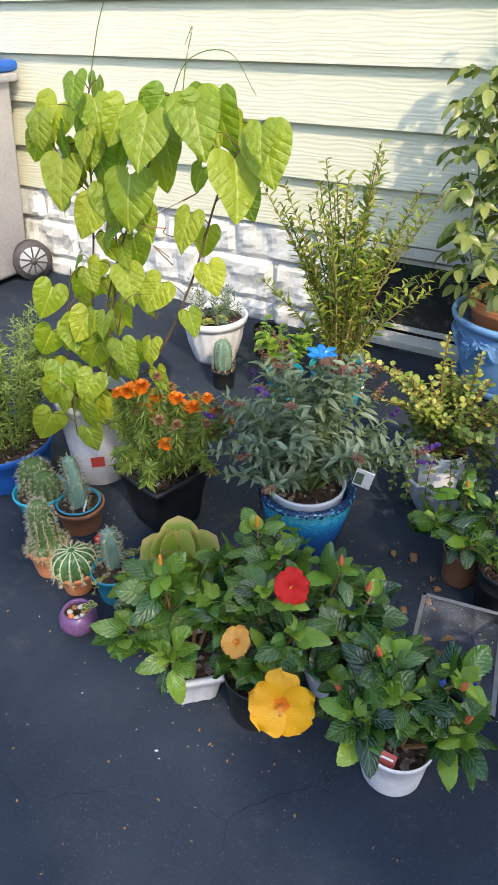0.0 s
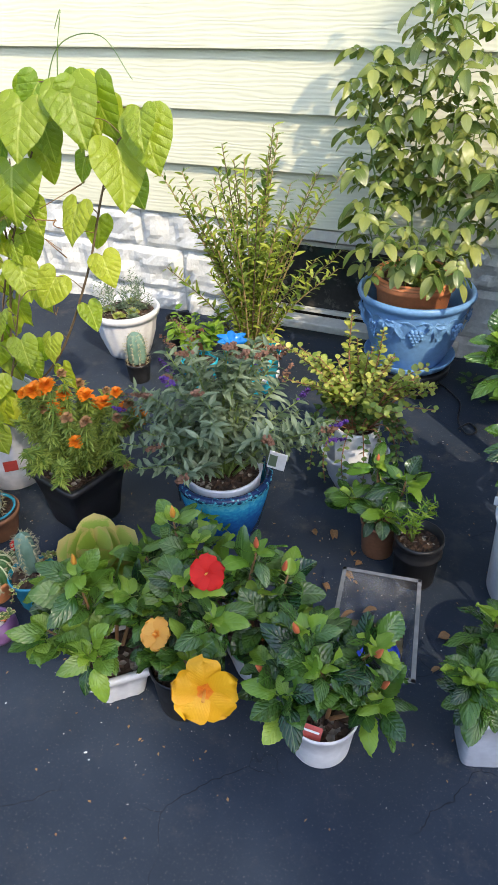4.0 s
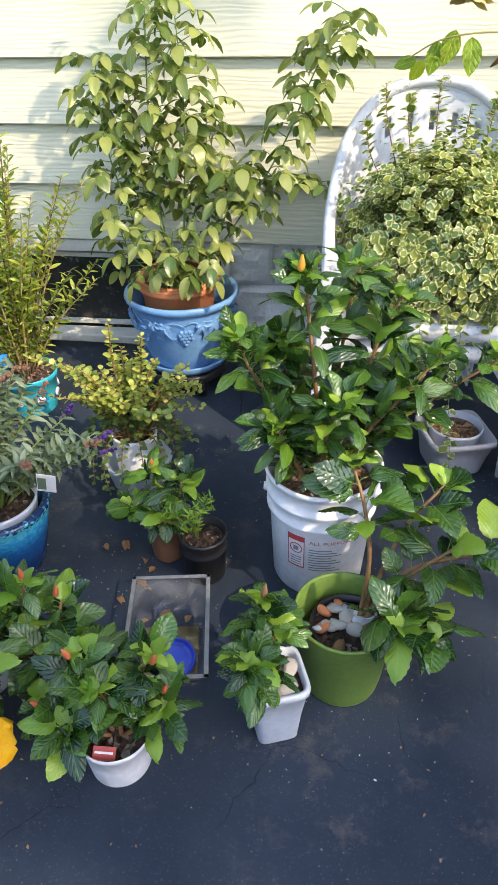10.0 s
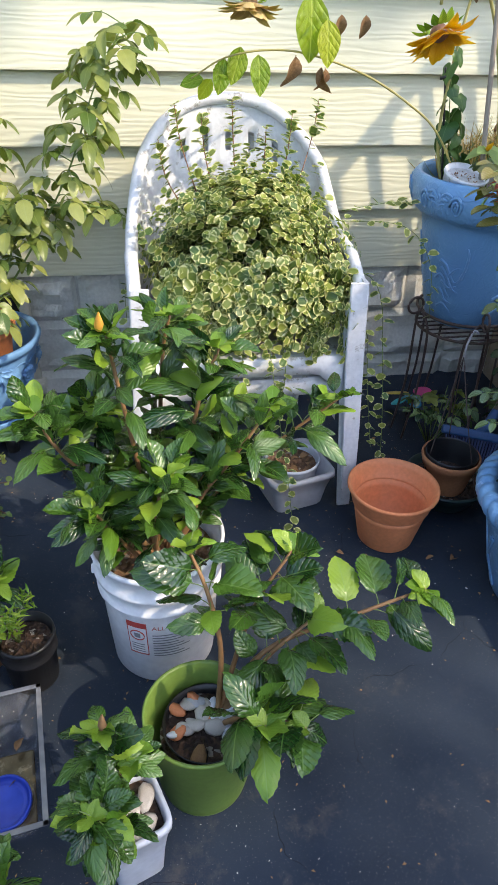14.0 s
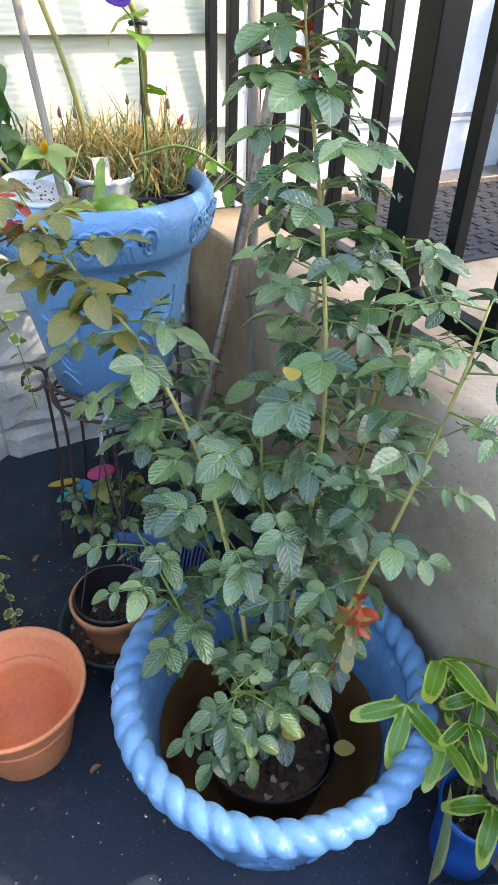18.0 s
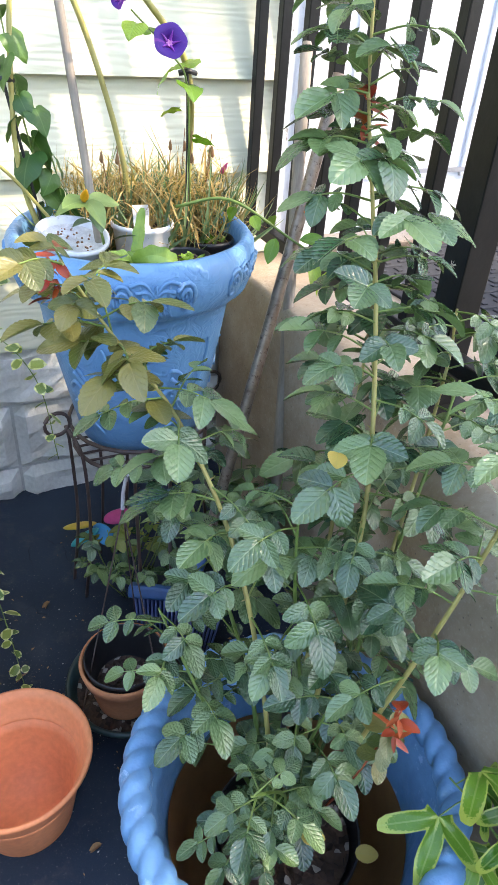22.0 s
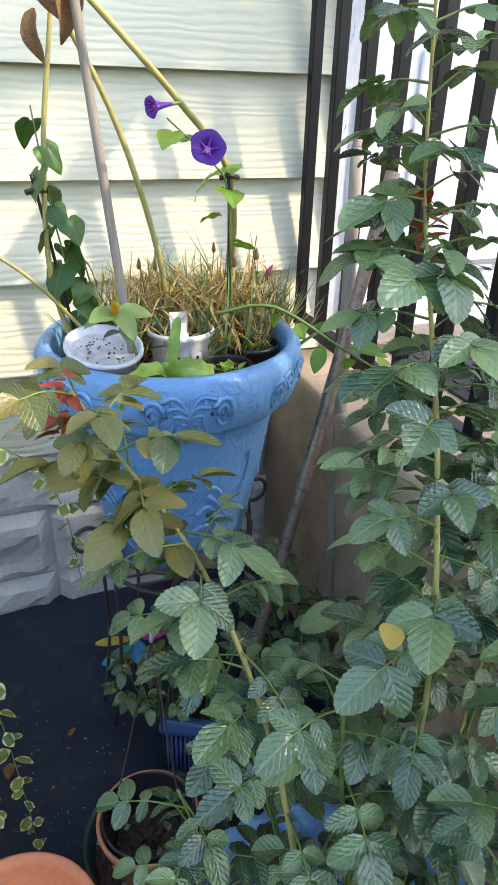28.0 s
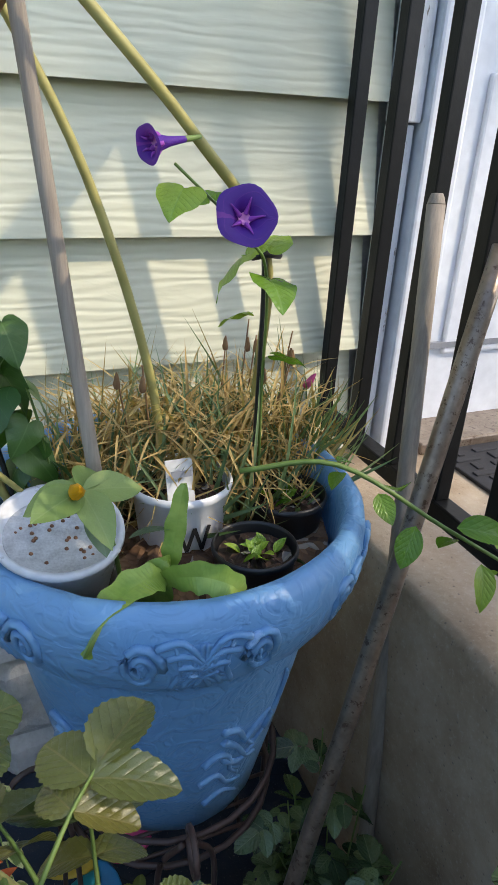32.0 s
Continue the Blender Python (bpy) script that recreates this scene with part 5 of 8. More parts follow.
for s in VS:
    rod("stem", s, .0035, .0016, BARK, t, 6)
    for i, (p, d) in enumerate(along(s, 16 if len(s) > 3 else 9, .12, 1.0)):
        a = 2.4 * i + rr.uniform(-.5, .5)
        high = p.z > .85
        size = rr.choice((.068, .082, .092, .122)) * rr.uniform(.85, 1.08) if high else rr.uniform(.06, .10)
        side = Vector((math.cos(a), math.sin(a) * .6, .15)).normalized()
        q = p + side * rr.uniform(.03, .07) + Vector((0, 0, .02))
        vk.append(tube(curve([p, p.lerp(q, .5) + Vector((0, 0, .012)), q], 3), .0014, .001, 4, False))
        face = Vector((.40 + rr.uniform(-.9, .6), -.75, .45 + rr.uniform(-.4, .4))).normalized()
        vm.append(aim(q, Vector((side.x * .45, side.y * .3 - .25, -1.0 + rr.uniform(-.1, .3))), face, size, rr.uniform(-.35, .35)))
leaves(t, "leaf", vm, B_HEART, L_HEART)
stalk_part(t, vk, BARK)
for i in range(14):
    x, z = rr.uniform(.05, .45), rr.uniform(.55, 1.0)
    rod("twig", [(x, 0, z), (x + rr.uniform(-.06, .06), rr.uniform(-.03, .02), z + rr.uniform(-.02, .05)), (x + rr.uniform(-.14, .14), rr.uniform(-.05, .03), z + rr.uniform(-.06, .08))], .0016, .0009, HSTEM, t, 5)
for s in ([(.17, -.01, 1.12), (.22, -.01, 1.24), (.27, -.01, 1.31), (.29, -.01, 1.30)], [(.42, -.02, 1.08), (.44, -.02, 1.17), (.46, -.02, 1.23), (.44, -.02, 1.20)], [(.38, -.02, 1.06), (.44, -.02, 1.17), (.54, -.02, 1.19), (.60, -.02, 1.12)]):
    rod("tendril", s, .0014, .0008, GREENSTEM, t, 5)

t = thing("potted_rosemary", (1.17, -1.45, 0), "dense upright rosemary in a royal blue pot", "potted plant")
round_pot(t, .13, .165, .14, ROYAL, .006, .03, .005, .02)
rr = random.Random(37)
mats = []
for i in range(130):
    a, q = rr.uniform(0, 6.28), .20 * math.sqrt(rr.random())
    tip = (q * math.cos(a) * 1.1, q * math.sin(a) * 1.1, .62 - rr.uniform(0, .20) - q * .5)
    pts = [(tip[0] * .5, tip[1] * .5, .12), (tip[0] * .8, tip[1] * .8, .35), tip]
    rod("stem", pts, .0022, .0012, GREENSTEM, t, 4, steps=3)
    mats += round_stem(pts, 70, .030, 1.0, .40, .05, 1.0, .35, r=rr)[0]
foliage(t, "foliage", mats, B_ROSEMARY, L_ROSEMARY, "narrow rosemary needles")


WOOL = leaf_material("pale_spine", (0.42, 0.36, 0.22), (0.70, 0.64, 0.46), 0.8, glow=0.2, vein_amount=0.0)


def spiny(t, name, at, r, h, ribs, material, deep=0.15, spines=True, seed=1, lean=(0, 0), lines=False):
    """A ribbed cactus body with tufts of spines."""
    prof = [(0.001, 0), (r * .8, h * .04), (r, h * .25), (r * .98, h * .6), (r * .78, h * .86), (r * .4, h * .97), (0.001, h)]
    pts = curve([(p[0], p[1], 0) for p in prof], 3)
    v, f, u = lathe([(max(.0005, p.x), p.y) for p in pts], ribs * 4, lambda a, j, q, z: (q * deep * math.cos(ribs * a), 0))
    v = [(x + lean[0] * z, y + lean[1] * z, z) for x, y, z in v]
    body = put(name, mesh_of(name, v, f, material, u), t, at)
    if lines:
        for k in range(ribs):
            a = 2 * math.pi * k / ribs
            crest = [((p.x * (1 + deep) + .0004) * math.cos(a), (p.x * (1 + deep) + .0004) * math.sin(a), p.y) for p in pts[3:-1]]
            put("rib_line", mesh_of("rib_line", *tube(crest, .0022, .0016, 5), PALEGREEN), body)
    if spines:
        rr = random.Random(seed)
        ms = []
        for k in range(ribs):
            a = 2 * math.pi * k / ribs
            for j in range(max(4, int(h / .012))):
                z = h * (j + .5) / max(4, int(h / .012))
                q = r * (1 + deep) * (1 - max(0, (z / h - .55) / .45) ** 2 * .75)
                p = Vector((q * math.cos(a) + lean[0] * z, q * math.sin(a) + lean[1] * z, z))
                for s in range(9):
                    w = Vector((math.cos(a) + rr.uniform(-.8, .8), math.sin(a) + rr.uniform(-.8, .8), rr.uniform(-.6, .8)))
                    ms.append(aim(p, w, (0, 0, 1), rr.uniform(.009, .018)))
        foliage(body, "spine", ms, B_NEEDLE, WOOL)
    return body


CACTUS = surface("cactus_green", (0.06, 0.13, 0.03), (0.11, 0.19, 0.05), 0.55, 90, 20, 0.0006)
PALEGREEN = surface("pale_rib", (0.42, 0.48, 0.28), (0.55, 0.58, 0.38), 0.7, 90, 20, 0.0003)
CACTUSB = surface("blue_cactus", (0.10, 0.21, 0.15), (0.20, 0.32, 0.25), 0.5, 60, 20, 0.0005)
CACTUSD = surface("dark_cactus", (0.035, 0.10, 0.035), (0.06, 0.15, 0.05), 0.5, 90, 20, 0.0005, c3=(0.3, 0.36, 0.25), spots=0.62)

t = thing("potted_cactus", (1.43, -1.545, 0), "round spiny cactus in a turquoise glazed pot", "potted plant", "small cactus pots")
round_pot(t, .055, .080, .095, TURQ, .004, .02, .005, .012)
spiny(t, "cactus_body", (-.022, .01, .08), .040, .105, 14, CACTUS, seed=2)
spiny(t, "cactus_body", (.036, -.006, .08), .036, .09, 13, CACTUS, seed=12)
t = thing("potted_cactus", (1.56, -1.525, 0), "pale blue column cactus in a brown clay pot", "potted plant", "small cactus pots")
round_pot(t, .054, .073, .085, BROWN, .004, .02, .005, .01)
turned("glazed_rim", [(.062, .086), (.064, .091), (.058, .091), (.056, .086)], TEAL, t)
spiny(t, "cactus_body", (0, 0, .07), .024, .10, 5, CACTUSB, .26, seed=3, lean=(.04, 0))
spiny(t, "joint", (.004, 0, .158), .018, .085, 5, CACTUSB, .26, seed=13, lean=(-.15, 0))
part("tag", box_bm((.006, .001, .06)), PAPER, t, "white plant marker", matrix=Matrix.Translation((.045, -.02, .10)) @ Matrix.Rotation(.4, 4, "Y"))
t = thing("potted_cactus", (1.612, -1.70, 0), "tall spiny cactus with offsets in a clay pot", "potted plant", "small cactus pots")
round_pot(t, .040, .055, .088, CLAY, .004, .022, .005, .01)
spiny(t, "cactus_body", (0, 0, .075), .028, .16, 11, CACTUS, seed=4)
for i in range(6):
    spiny(t, "offset", (.036 * math.cos(i * 1.05), .036 * math.sin(i * 1.05), .074), .014, .035, 8, CACTUS, seed=40 + i)
t = thing("potted_cactus", (1.722, -1.715, 0), "striped barrel cactus in a small clay pot", "potted plant", "small cactus pots")
round_pot(t, .035, .050, .068, CLAY, .003, .018, .004, .008)
spiny(t, "cactus_body", (0, 0, .055), .048, .075, 13, CACTUSD, seed=5, lines=True)
t = thing("potted_cactus", (1.74, -1.63, 0), "grafted cactus with a red cap in a small dark pot", "potted plant", "small cactus pots")
round_pot(t, .028, .036, .06, BLACK, .002, .012, .003, .008)
spiny(t, "cactus_body", (0, 0, .05), .014, .05, 5, CACTUSD, spines=False)
put("red_cap", pebble_mesh("red_cap", P_RED, 3, .8), t, (0, 0, .11), "scarlet grafted cap").scale = (.018, .018, .018)
ms = [aim((.02 * math.cos(a), .02 * math.sin(a), .058), (math.cos(a), math.sin(a), .5), (0, 0, 1), .022) for a in [i * .5 for i in range(26)]]
foliage(t, "foliage", ms, B_ROUND, L_IVY)
t = thing("potted_cactus", (1.825, -1.68, 0), "blue column cactus with trailing jade in a teal pot", "potted plant", "small cactus pots")
round_pot(t, .046, .060, .092, TEAL, .003, .012, .004, .01)
spiny(t, "cactus_body", (-.01, .01, .08), .020, .13, 5, CACTUSB, .26, seed=6)
rr = random.Random(41)
ms = []
for k in range(9):
    a = rr.uniform(0, 6.28)
    c, s = math.cos(a), math.sin(a)
    pts = [(.02 * c, .02 * s, .085), (.055 * c, .055 * s, .10), (.085 * c, .085 * s, rr.uniform(.05, .10))]
    rod("stem", pts, .0015, .001, BROWN, t, 4, steps=3)
    ms += round_stem(pts, 12, .014, 1, .3, r=rr)[0]
foliage(t, "foliage", ms, B_ROUND, L_VAR, "small cream-edged jade leaves")
t = thing("potted_succulent", (1.82, -1.815, 0), "tiny jade sprig and pebbles in a purple ball pot", "potted plant", "small cactus pots")
turned("pot", [(0, 0), (.024, 0), (.034, .008), (.046, .03), (.045, .05), (.036, .066), (.032, .068), (.028, .064), (.036, .045), (.02, .012), (0, .012)], PURPLE, t)
soil(t, .034, .05)
for i in range(7):
    put("pebble", STONES[i % 4], t, matrix=Matrix.Translation((.018 * math.cos(i * .9), .018 * math.sin(i * .9), .056)) @ Matrix.Scale(.008, 4))
rod("twig", [(.01, .01, .05), (.025, .012, .085), (.05, .02, .10)], .002, .0012, BROWN, t, 5)
ms = [aim((.01 + .004 * i, .012, .06 + .004 * i), (math.cos(i * 2.4), math.sin(i * 2.4), .4), (0, 0, 1), .016) for i in range(11)]
foliage(t, "foliage", ms, B_ROUND, L_VAR)

t = thing("potted_paddle_plant", (1.99, -1.62, 0), "paddle succulent with broad pale green leaves in a tan pot", "potted plant")
round_pot(t, .06, .085, .10, surface("tan_clay", (0.36, 0.27, 0.18), (0.45, 0.34, 0.23), 0.7, 90, 9, 0.001), .004, .02, .005, .015)
rr = random.Random(43)
ms = []
for ring, (n, lift, size) in enumerate(((4, .25, .105), (5, .7, .110), (4, 1.6, .105), (2, 3.2, .085))):
    for k in range(n):
        a = 2 * math.pi * (k + .5 * (ring % 2)) / n - 1.0
        ms.append(aim((.012 * math.cos(a), .012 * math.sin(a), .10 + .018 * ring), (math.cos(a), math.sin(a), lift + .15), (.35 - .6 * math.cos(a), -.45 - .6 * math.sin(a), .75), size * rr.uniform(.9, 1.1)))
leaves(t, "leaf", ms, B_PADDLE, L_PADDLE)

t = thing("potted_golden_jade", (2.42, -0.93, 0), "golden trailing jade bush in a white pocket pot", "potted plant")
turned("bowl", [(0, 0), (.055, 0), (.06, .01), (.085, .06), (.098, .115), (.102, .128), (.096, .13), (.088, .118), (.072, .06), (.05, .014), (0, .014)], PALE, t, 40, lambda a, j, r, z: (.004 * math.cos(6 * a) * (z > .05), .004 * math.cos(3 * a) * (z > .11)))
turned("inner_pot", [(.058, .09), (.064, .20), (.066, .215), (.060, .215), (.052, .10)], WHITE, t, 32)
soil(t, .056, .195)
rr = random.Random(45)
ms = []
for i in range(80):
    a, up = rr.uniform(0, 6.28), rr.uniform(0, 1)
    reach = rr.uniform(.06, .19)
    top = .24 + .25 * up * (1 - reach * 1.5)
    end = (reach * math.cos(a) * 1.15, reach * math.sin(a) * .8, top if up > .35 else rr.uniform(.05, .22))
    if up <= .35 and math.sin(a) < -.1:
        continue
    pts = [(.02 * math.cos(a), .02 * math.sin(a), .19), (end[0] * .5, end[1] * .5, .24 + .12 * up), end]
    rod("stem", pts, .0032, .0014, BROWN, t, 5, steps=4)
    ms += round_stem(pts, 28, .025, 1, .25, .08, 1.0, r=rr)[0]
for pts in ([(0, 0, .22), (-.12, .05, .34), (-.24, .08, .37), (-.33, .10, .39)], [(0, 0, .22), (-.05, .05, .38), (-.06, .08, .52)], [(0, 0, .22), (.03, .03, .38), (.04, .04, .50)], [(0, 0, .22), (.12, .02, .34), (.20, .0, .38)]):
    rod("stem", pts, .0035, .0016, BROWN, t, 5)
    ms += round_stem(pts, 46, .024, 1, .3, .2, 1.0, r=rr)[0]
rr.shuffle(ms)
leaves(t, "leaf", [m for m in ms if m.translation.z > .30], B_ROUND, L_GOLD, 170)
leaves(t, "green_leaf", [m for m in ms if m.translation.z <= .30], B_ROUND, L_GREENJADE, 90)

gm_ = []
for k in range(9):
    a = -2.6 + .26 * k * 1.9
    c, q = math.cos(a), math.sin(a)
    pts = [(.03 * c, .03 * q, .21), (.085 * c, .085 * q, .235), (.125 * c, .125 * q, .16), (.135 * c + .02 * math.sin(k), .135 * q, .07)]
    rod("trailing_stem", pts, .0022, .0012, BROWN, t, 5, steps=4)
    gm_ += round_stem(pts, 24, .022, 1, .1, .25, 1.0, r=rr)[0]
leaves(t, "trailing_leaf", gm_, B_ROUND, L_GREENJADE, 60)

t = thing("garden_ornament", (1.975, -0.82, 0), "bright blue star-shaped flower ornament on a thin stake", "ornament")
STAR = surface("cobalt_glass", (0.01, 0.17, 0.55), (0.015, 0.24, 0.66), 0.15, 60, 8, 0.0003)
rod("stake", [(0, 0, 0), (0, 0, .335)], .003, .003, STAR, t)
turned("star", [(.002, 0), (.018, .004), (.034, .014), (.042, .026), (.040, .027), (.030, .016), (.016, .008), (0, .005)], STAR, t, 60, lambda a, j, r, z: (r * .28 * math.cos(6 * a) * (j in (2, 3, 4, 5)), 0), at=(0, 0, .333))

t = thing("potted_hibiscus", (2.565, -1.185, 0), "small hibiscus in a brown nursery pot", "potted plant", "potted hibiscus plants")
round_pot(t, .042, .052, .11, BROWN, .003, .012, .003, .015)
hibiscus(t, .095, [[(0, 0), (-.02, .02, .19), (-.03, .03, .26)], [(0, 0), (.04, .0, .18), (.05, .0, .25)], [(0, 0), (-.06, -.02, .15), (-.09, -.03, .17)], [(0, 0), (.0, -.04, .15), (.02, -.06, .18)]], .070, 7, seed=47)
bud(t, (-.03, .03, .27), (0, 0, 1), .022, P_BUD)
t = thing("potted_seedling", (2.675, -1.245, 0), "leggy fine-leaved seedling in a black nursery pot", "potted plant")
turned("pot", [(0, 0), (.050, 0), (.052, .004), (.056, .09), (.061, .093), (.061, .10), (.057, .104), (.058, .128), (.062, .132), (.061, .142), (.057, .142), (.054, .10), (.046, .01), (0, .01)], BLACK, t)
soil(t, .052, .118)
rr = random.Random(49)
ms = []
for i in range(9):
    a = rr.uniform(0, 6.28)
    pts = [(-.015, .0, .11), (-.03 + .03 * math.cos(a), .03 * math.sin(a), .20), (-.03 + .06 * math.cos(a), .06 * math.sin(a), rr.uniform(.2, .30))]
    rod("stem", pts, .0015, .001, GREENSTEM, t, 4, steps=3)
    ms += round_stem(pts, 16, .028, 1, .4, .2, r=rr)[0]
leaves(t, "leaf", ms, B_LANCE, L_HIBY, 150)

# ---- along the wall ----
t = thing("wheelie_bin", (-0.34, -0.33, 0), "tall grey wheelie bin with a blue lid edge", "bin")
bm = bmesh.new()
lo = [bm.verts.new(p) for p in ((-.24, -.24, .03), (.20, -.24, .03), (.20, .24, .03), (-.24, .24, .03))]
hi = [bm.verts.new(p) for p in ((-.29, -.29, .98), (.27, -.29, .98), (.27, .29, .98), (-.29, .29, .98))]
bm.faces.new(lo[::-1]), bm.faces.new(hi)
for k in range(4):
    bm.faces.new((lo[k], lo[(k + 1) % 4], hi[(k + 1) % 4], hi[k]))
bmesh.ops.bevel(bm, geom=list(bm.edges), offset=.03, segments=3, affect="EDGES", profile=.5)
part("body", bm, BINGREY, t, smooth=True)
part("rim", box_bm((.62, .62, .04), (-.01, 0, .975), .012), BINGREY, t)
part("lid", box_bm((.63, .64, .05), (-.01, 0, 1.022), .02), ROYAL, t, "blue lid")
wh = put("wheel", mesh_of("wheel", *tube([(0, -.022, 0), (0, .022, 0)], .105, .105, 32), TYRE), t, matrix=Matrix.Translation((.255, .21, .107)) @ Matrix.Rotation(radians(65), 4, "Z"))
put("rim", mesh_of("rim", *tube([(0, -.026, 0), (0, -.020, 0)], .075, .075, 28), GREYP), wh)
for k in range(10):
    part("spoke", box_bm((.008, .006, .06), (0, -.027, .045)), TYRE, wh, matrix=Matrix.Rotation(k * .628, 4, "Y"))
put("hub", mesh_of("hub", *tube([(0, -.034, 0), (0, -.02, 0)], .018, .02, 16), TYRE), wh)

t = thing("potted_succulents", (1.30, -0.42, 0), "mixed succulents in a weathered white scalloped pot", "potted plant")
turned("pot", [(0, 0), (.085, 0), (.09, .012), (.112, .09), (.122, .15), (.124, .165), (.138, .17), (.142, .19), (.136, .198), (.126, .196), (.116, .16), (.085, .014), (0, .014)], WHITE, t, 64, lambda a, j, r, z: (.004 * math.cos(14 * a) * (.02 < z < .16), 0))
soil(t, .118, .172)
rr = random.Random(51)
for i in range(7):
    a, q = i * 2.4, .035 + .07 * (i / 7)
    c = Vector((q * math.cos(a), q * math.sin(a), .175))
    ms = [aim(c + Vector((0, 0, .004 * (k // 5))), (math.cos(k * 2.4), math.sin(k * 2.4), .25 + .12 * (k // 4)), (0, 0, 1), .036 - .0012 * k) for k in range(16)]
    foliage(t, "rosette", ms, B_ROUND, L_SAGE if i % 2 else L_PADDLE, "succulent rosette")
ms = []
for i in range(40):
    a, q = rr.uniform(0, 6.28), .11 * math.sqrt(rr.random())
    pts = [(q * math.cos(a), q * math.sin(a), .17), (q * 1.1 * math.cos(a), q * 1.1 * math.sin(a), rr.uniform(.23, .35))]
    ms += round_stem(pts, 20, .020, .8, .5, r=rr)[0]
foliage(t, "foliage", ms, B_LEAFLET, L_SAGE, "fine grey-green sprigs")

t = thing("potted_cactus", (1.47, -0.62, 0), "small ribbed blue column cactus in a dark pot", "potted plant", "small cactus pots")
round_pot(t, .04, .05, .08, BLACK, .003, .012, .003, .01)
spiny(t, "cactus_body", (0, 0, .07), .032, .13, 9, CACTUSB, seed=8)
t = thing("potted_seedling", (1.57, -0.36, 0), "leafy seedling in an orange clay cup", "potted plant")
round_pot(t, .038, .050, .11, TERRA, .003, .02, .004, .015)
rr = random.Random(53)
ms = [aim((.03 * math.cos(i * 2.4), .03 * math.sin(i * 2.4), .10 + .004 * i), (math.cos(i * 2.4), math.sin(i * 2.4), 1.2), (0, 0, 1), .028) for i in range(14)]
leaves(t, "leaf", ms, B_OVAL, L_HIBY)
t = thing("plant_pot", (1.48, -0.30, 0), "empty black nursery pot standing by the wall", "pot")
round_pot(t, .045, .058, .13, BLACK, .003, .014, .003, .02)
t = thing("potted_seedling", (1.72, -0.58, 0), "yellow-green bushy seedling in a turquoise pot", "potted plant")
round_pot(t, .055, .070, .12, TURQ, .004, .02, .004, .015)
rr = random.Random(54)
ms = []
for i in range(16):
    a = rr.uniform(0, 6.28)
    pts = [(0, 0, .10), (.05 * math.cos(a), .05 * math.sin(a), .2), (.10 * math.cos(a), .10 * math.sin(a), rr.uniform(.22, .33))]
    rod("stem", pts, .002, .001, GREENSTEM, t, 4, steps=3)
    ms += round_stem(pts, 9, .042, 1, .3, .3, r=rr)[0]
leaves(t, "leaf", ms, B_OVAL, L_HIBY, 150)

t = thing("potted_shrub", (1.90, -0.50, 0), "upright narrow-leaved shrub in a turquoise patterned pot", "potted plant")
round_pot(t, .085, .108, .15, TURQ, .004, .025, .005, .02)
for k in range(8):
    put("spot", mesh_of("spot", *tube([(.100 * math.cos(k * .785), .100 * math.sin(k * .785), .07), (.104 * math.cos(k * .785), .104 * math.sin(k * .785), .07)], .016, .016, 10), WHITE), t)
rr = random.Random(55)
ms = []
for i in range(46):
    a, q = rr.uniform(0, 6.28), rr.uniform(.03, .34)
    top = rr.uniform(.55, .95) - q * .5 + (.08 if i < 4 else 0)
    tip = (.02 + q * math.cos(a), q * .55 * math.sin(a), top)
    pts = [(.02 * math.cos(a), .02 * math.sin(a), .12), (tip[0] * .45, tip[1] * .45, .12 + (top - .12) * .55), tip]
    rod("stem", pts, .0036, .0014, TANSTEM if i % 2 else BARK, t, 5, steps=5)
    ms += round_stem(pts, 64, .043, .85, .45, .14, 1.0, .4, r=rr)[0]
rr.shuffle(ms)
leaves(t, "leaf", ms, B_LEAFLET, L_WILLOW, 300)

# a rose in a clay-coloured pot, standing in a big blue pot
BX, BY, BZ = 2.43, -0.265, 0.10
t = thing("plant_caddy", (BX, BY, 0), "low dark round plant caddy under the blue pot", "plant stand")
turned("deck", [(0, .07), (.15, .07), (.155, .075), (.155, .098), (.15, .10), (0, .10)], BLACK, t, 40)
for k in range(4):
    put("foot", mesh_of("foot", *tube([(.11 * math.cos(k * 1.57 + .7), .11 * math.sin(k * 1.57 + .7), 0), (.11 * math.cos(k * 1.57 + .7), .11 * math.sin(k * 1.57 + .7), .072)], .02, .022, 12), BLACK), t)
t = thing("blue_saucer", (BX, BY, BZ), "blue plastic saucer under a grape-pattern pot", "saucer")
turned("dish", [(0, 0), (.135, 0), (.15, .012), (.166, .038), (.163, .041), (.158, .039), (.142, .016), (0, .012)], BLUE, t, 48)
t = thing("blue_pot", (BX, BY, BZ + .014), "large blue plastic pot with raised grapes and vine leaves", "pot")
BP = [(0, 0), (.115, 0), (.122, .008), (.150, .07), (.172, .15), (.183, .22), (.184, .235), (.200, .243), (.205, .256), (.202, .266), (.194, .268), (.184, .255), (.176, .23), (.160, .14), (.110, .012), (0, .012)]
turned("pot", BP, BLUE, t, 64)
berry = pebble_mesh("grape", BLUE, 2, 1.0)
vine_leaf = B_HIB[2]


def on_pot(a, z, lift=0.0):
    r = .122 + (z - .008) * .30 + .012 * math.sin(math.pi * z / .24) + lift
    return Vector((r * math.cos(a), r * math.sin(a), z))


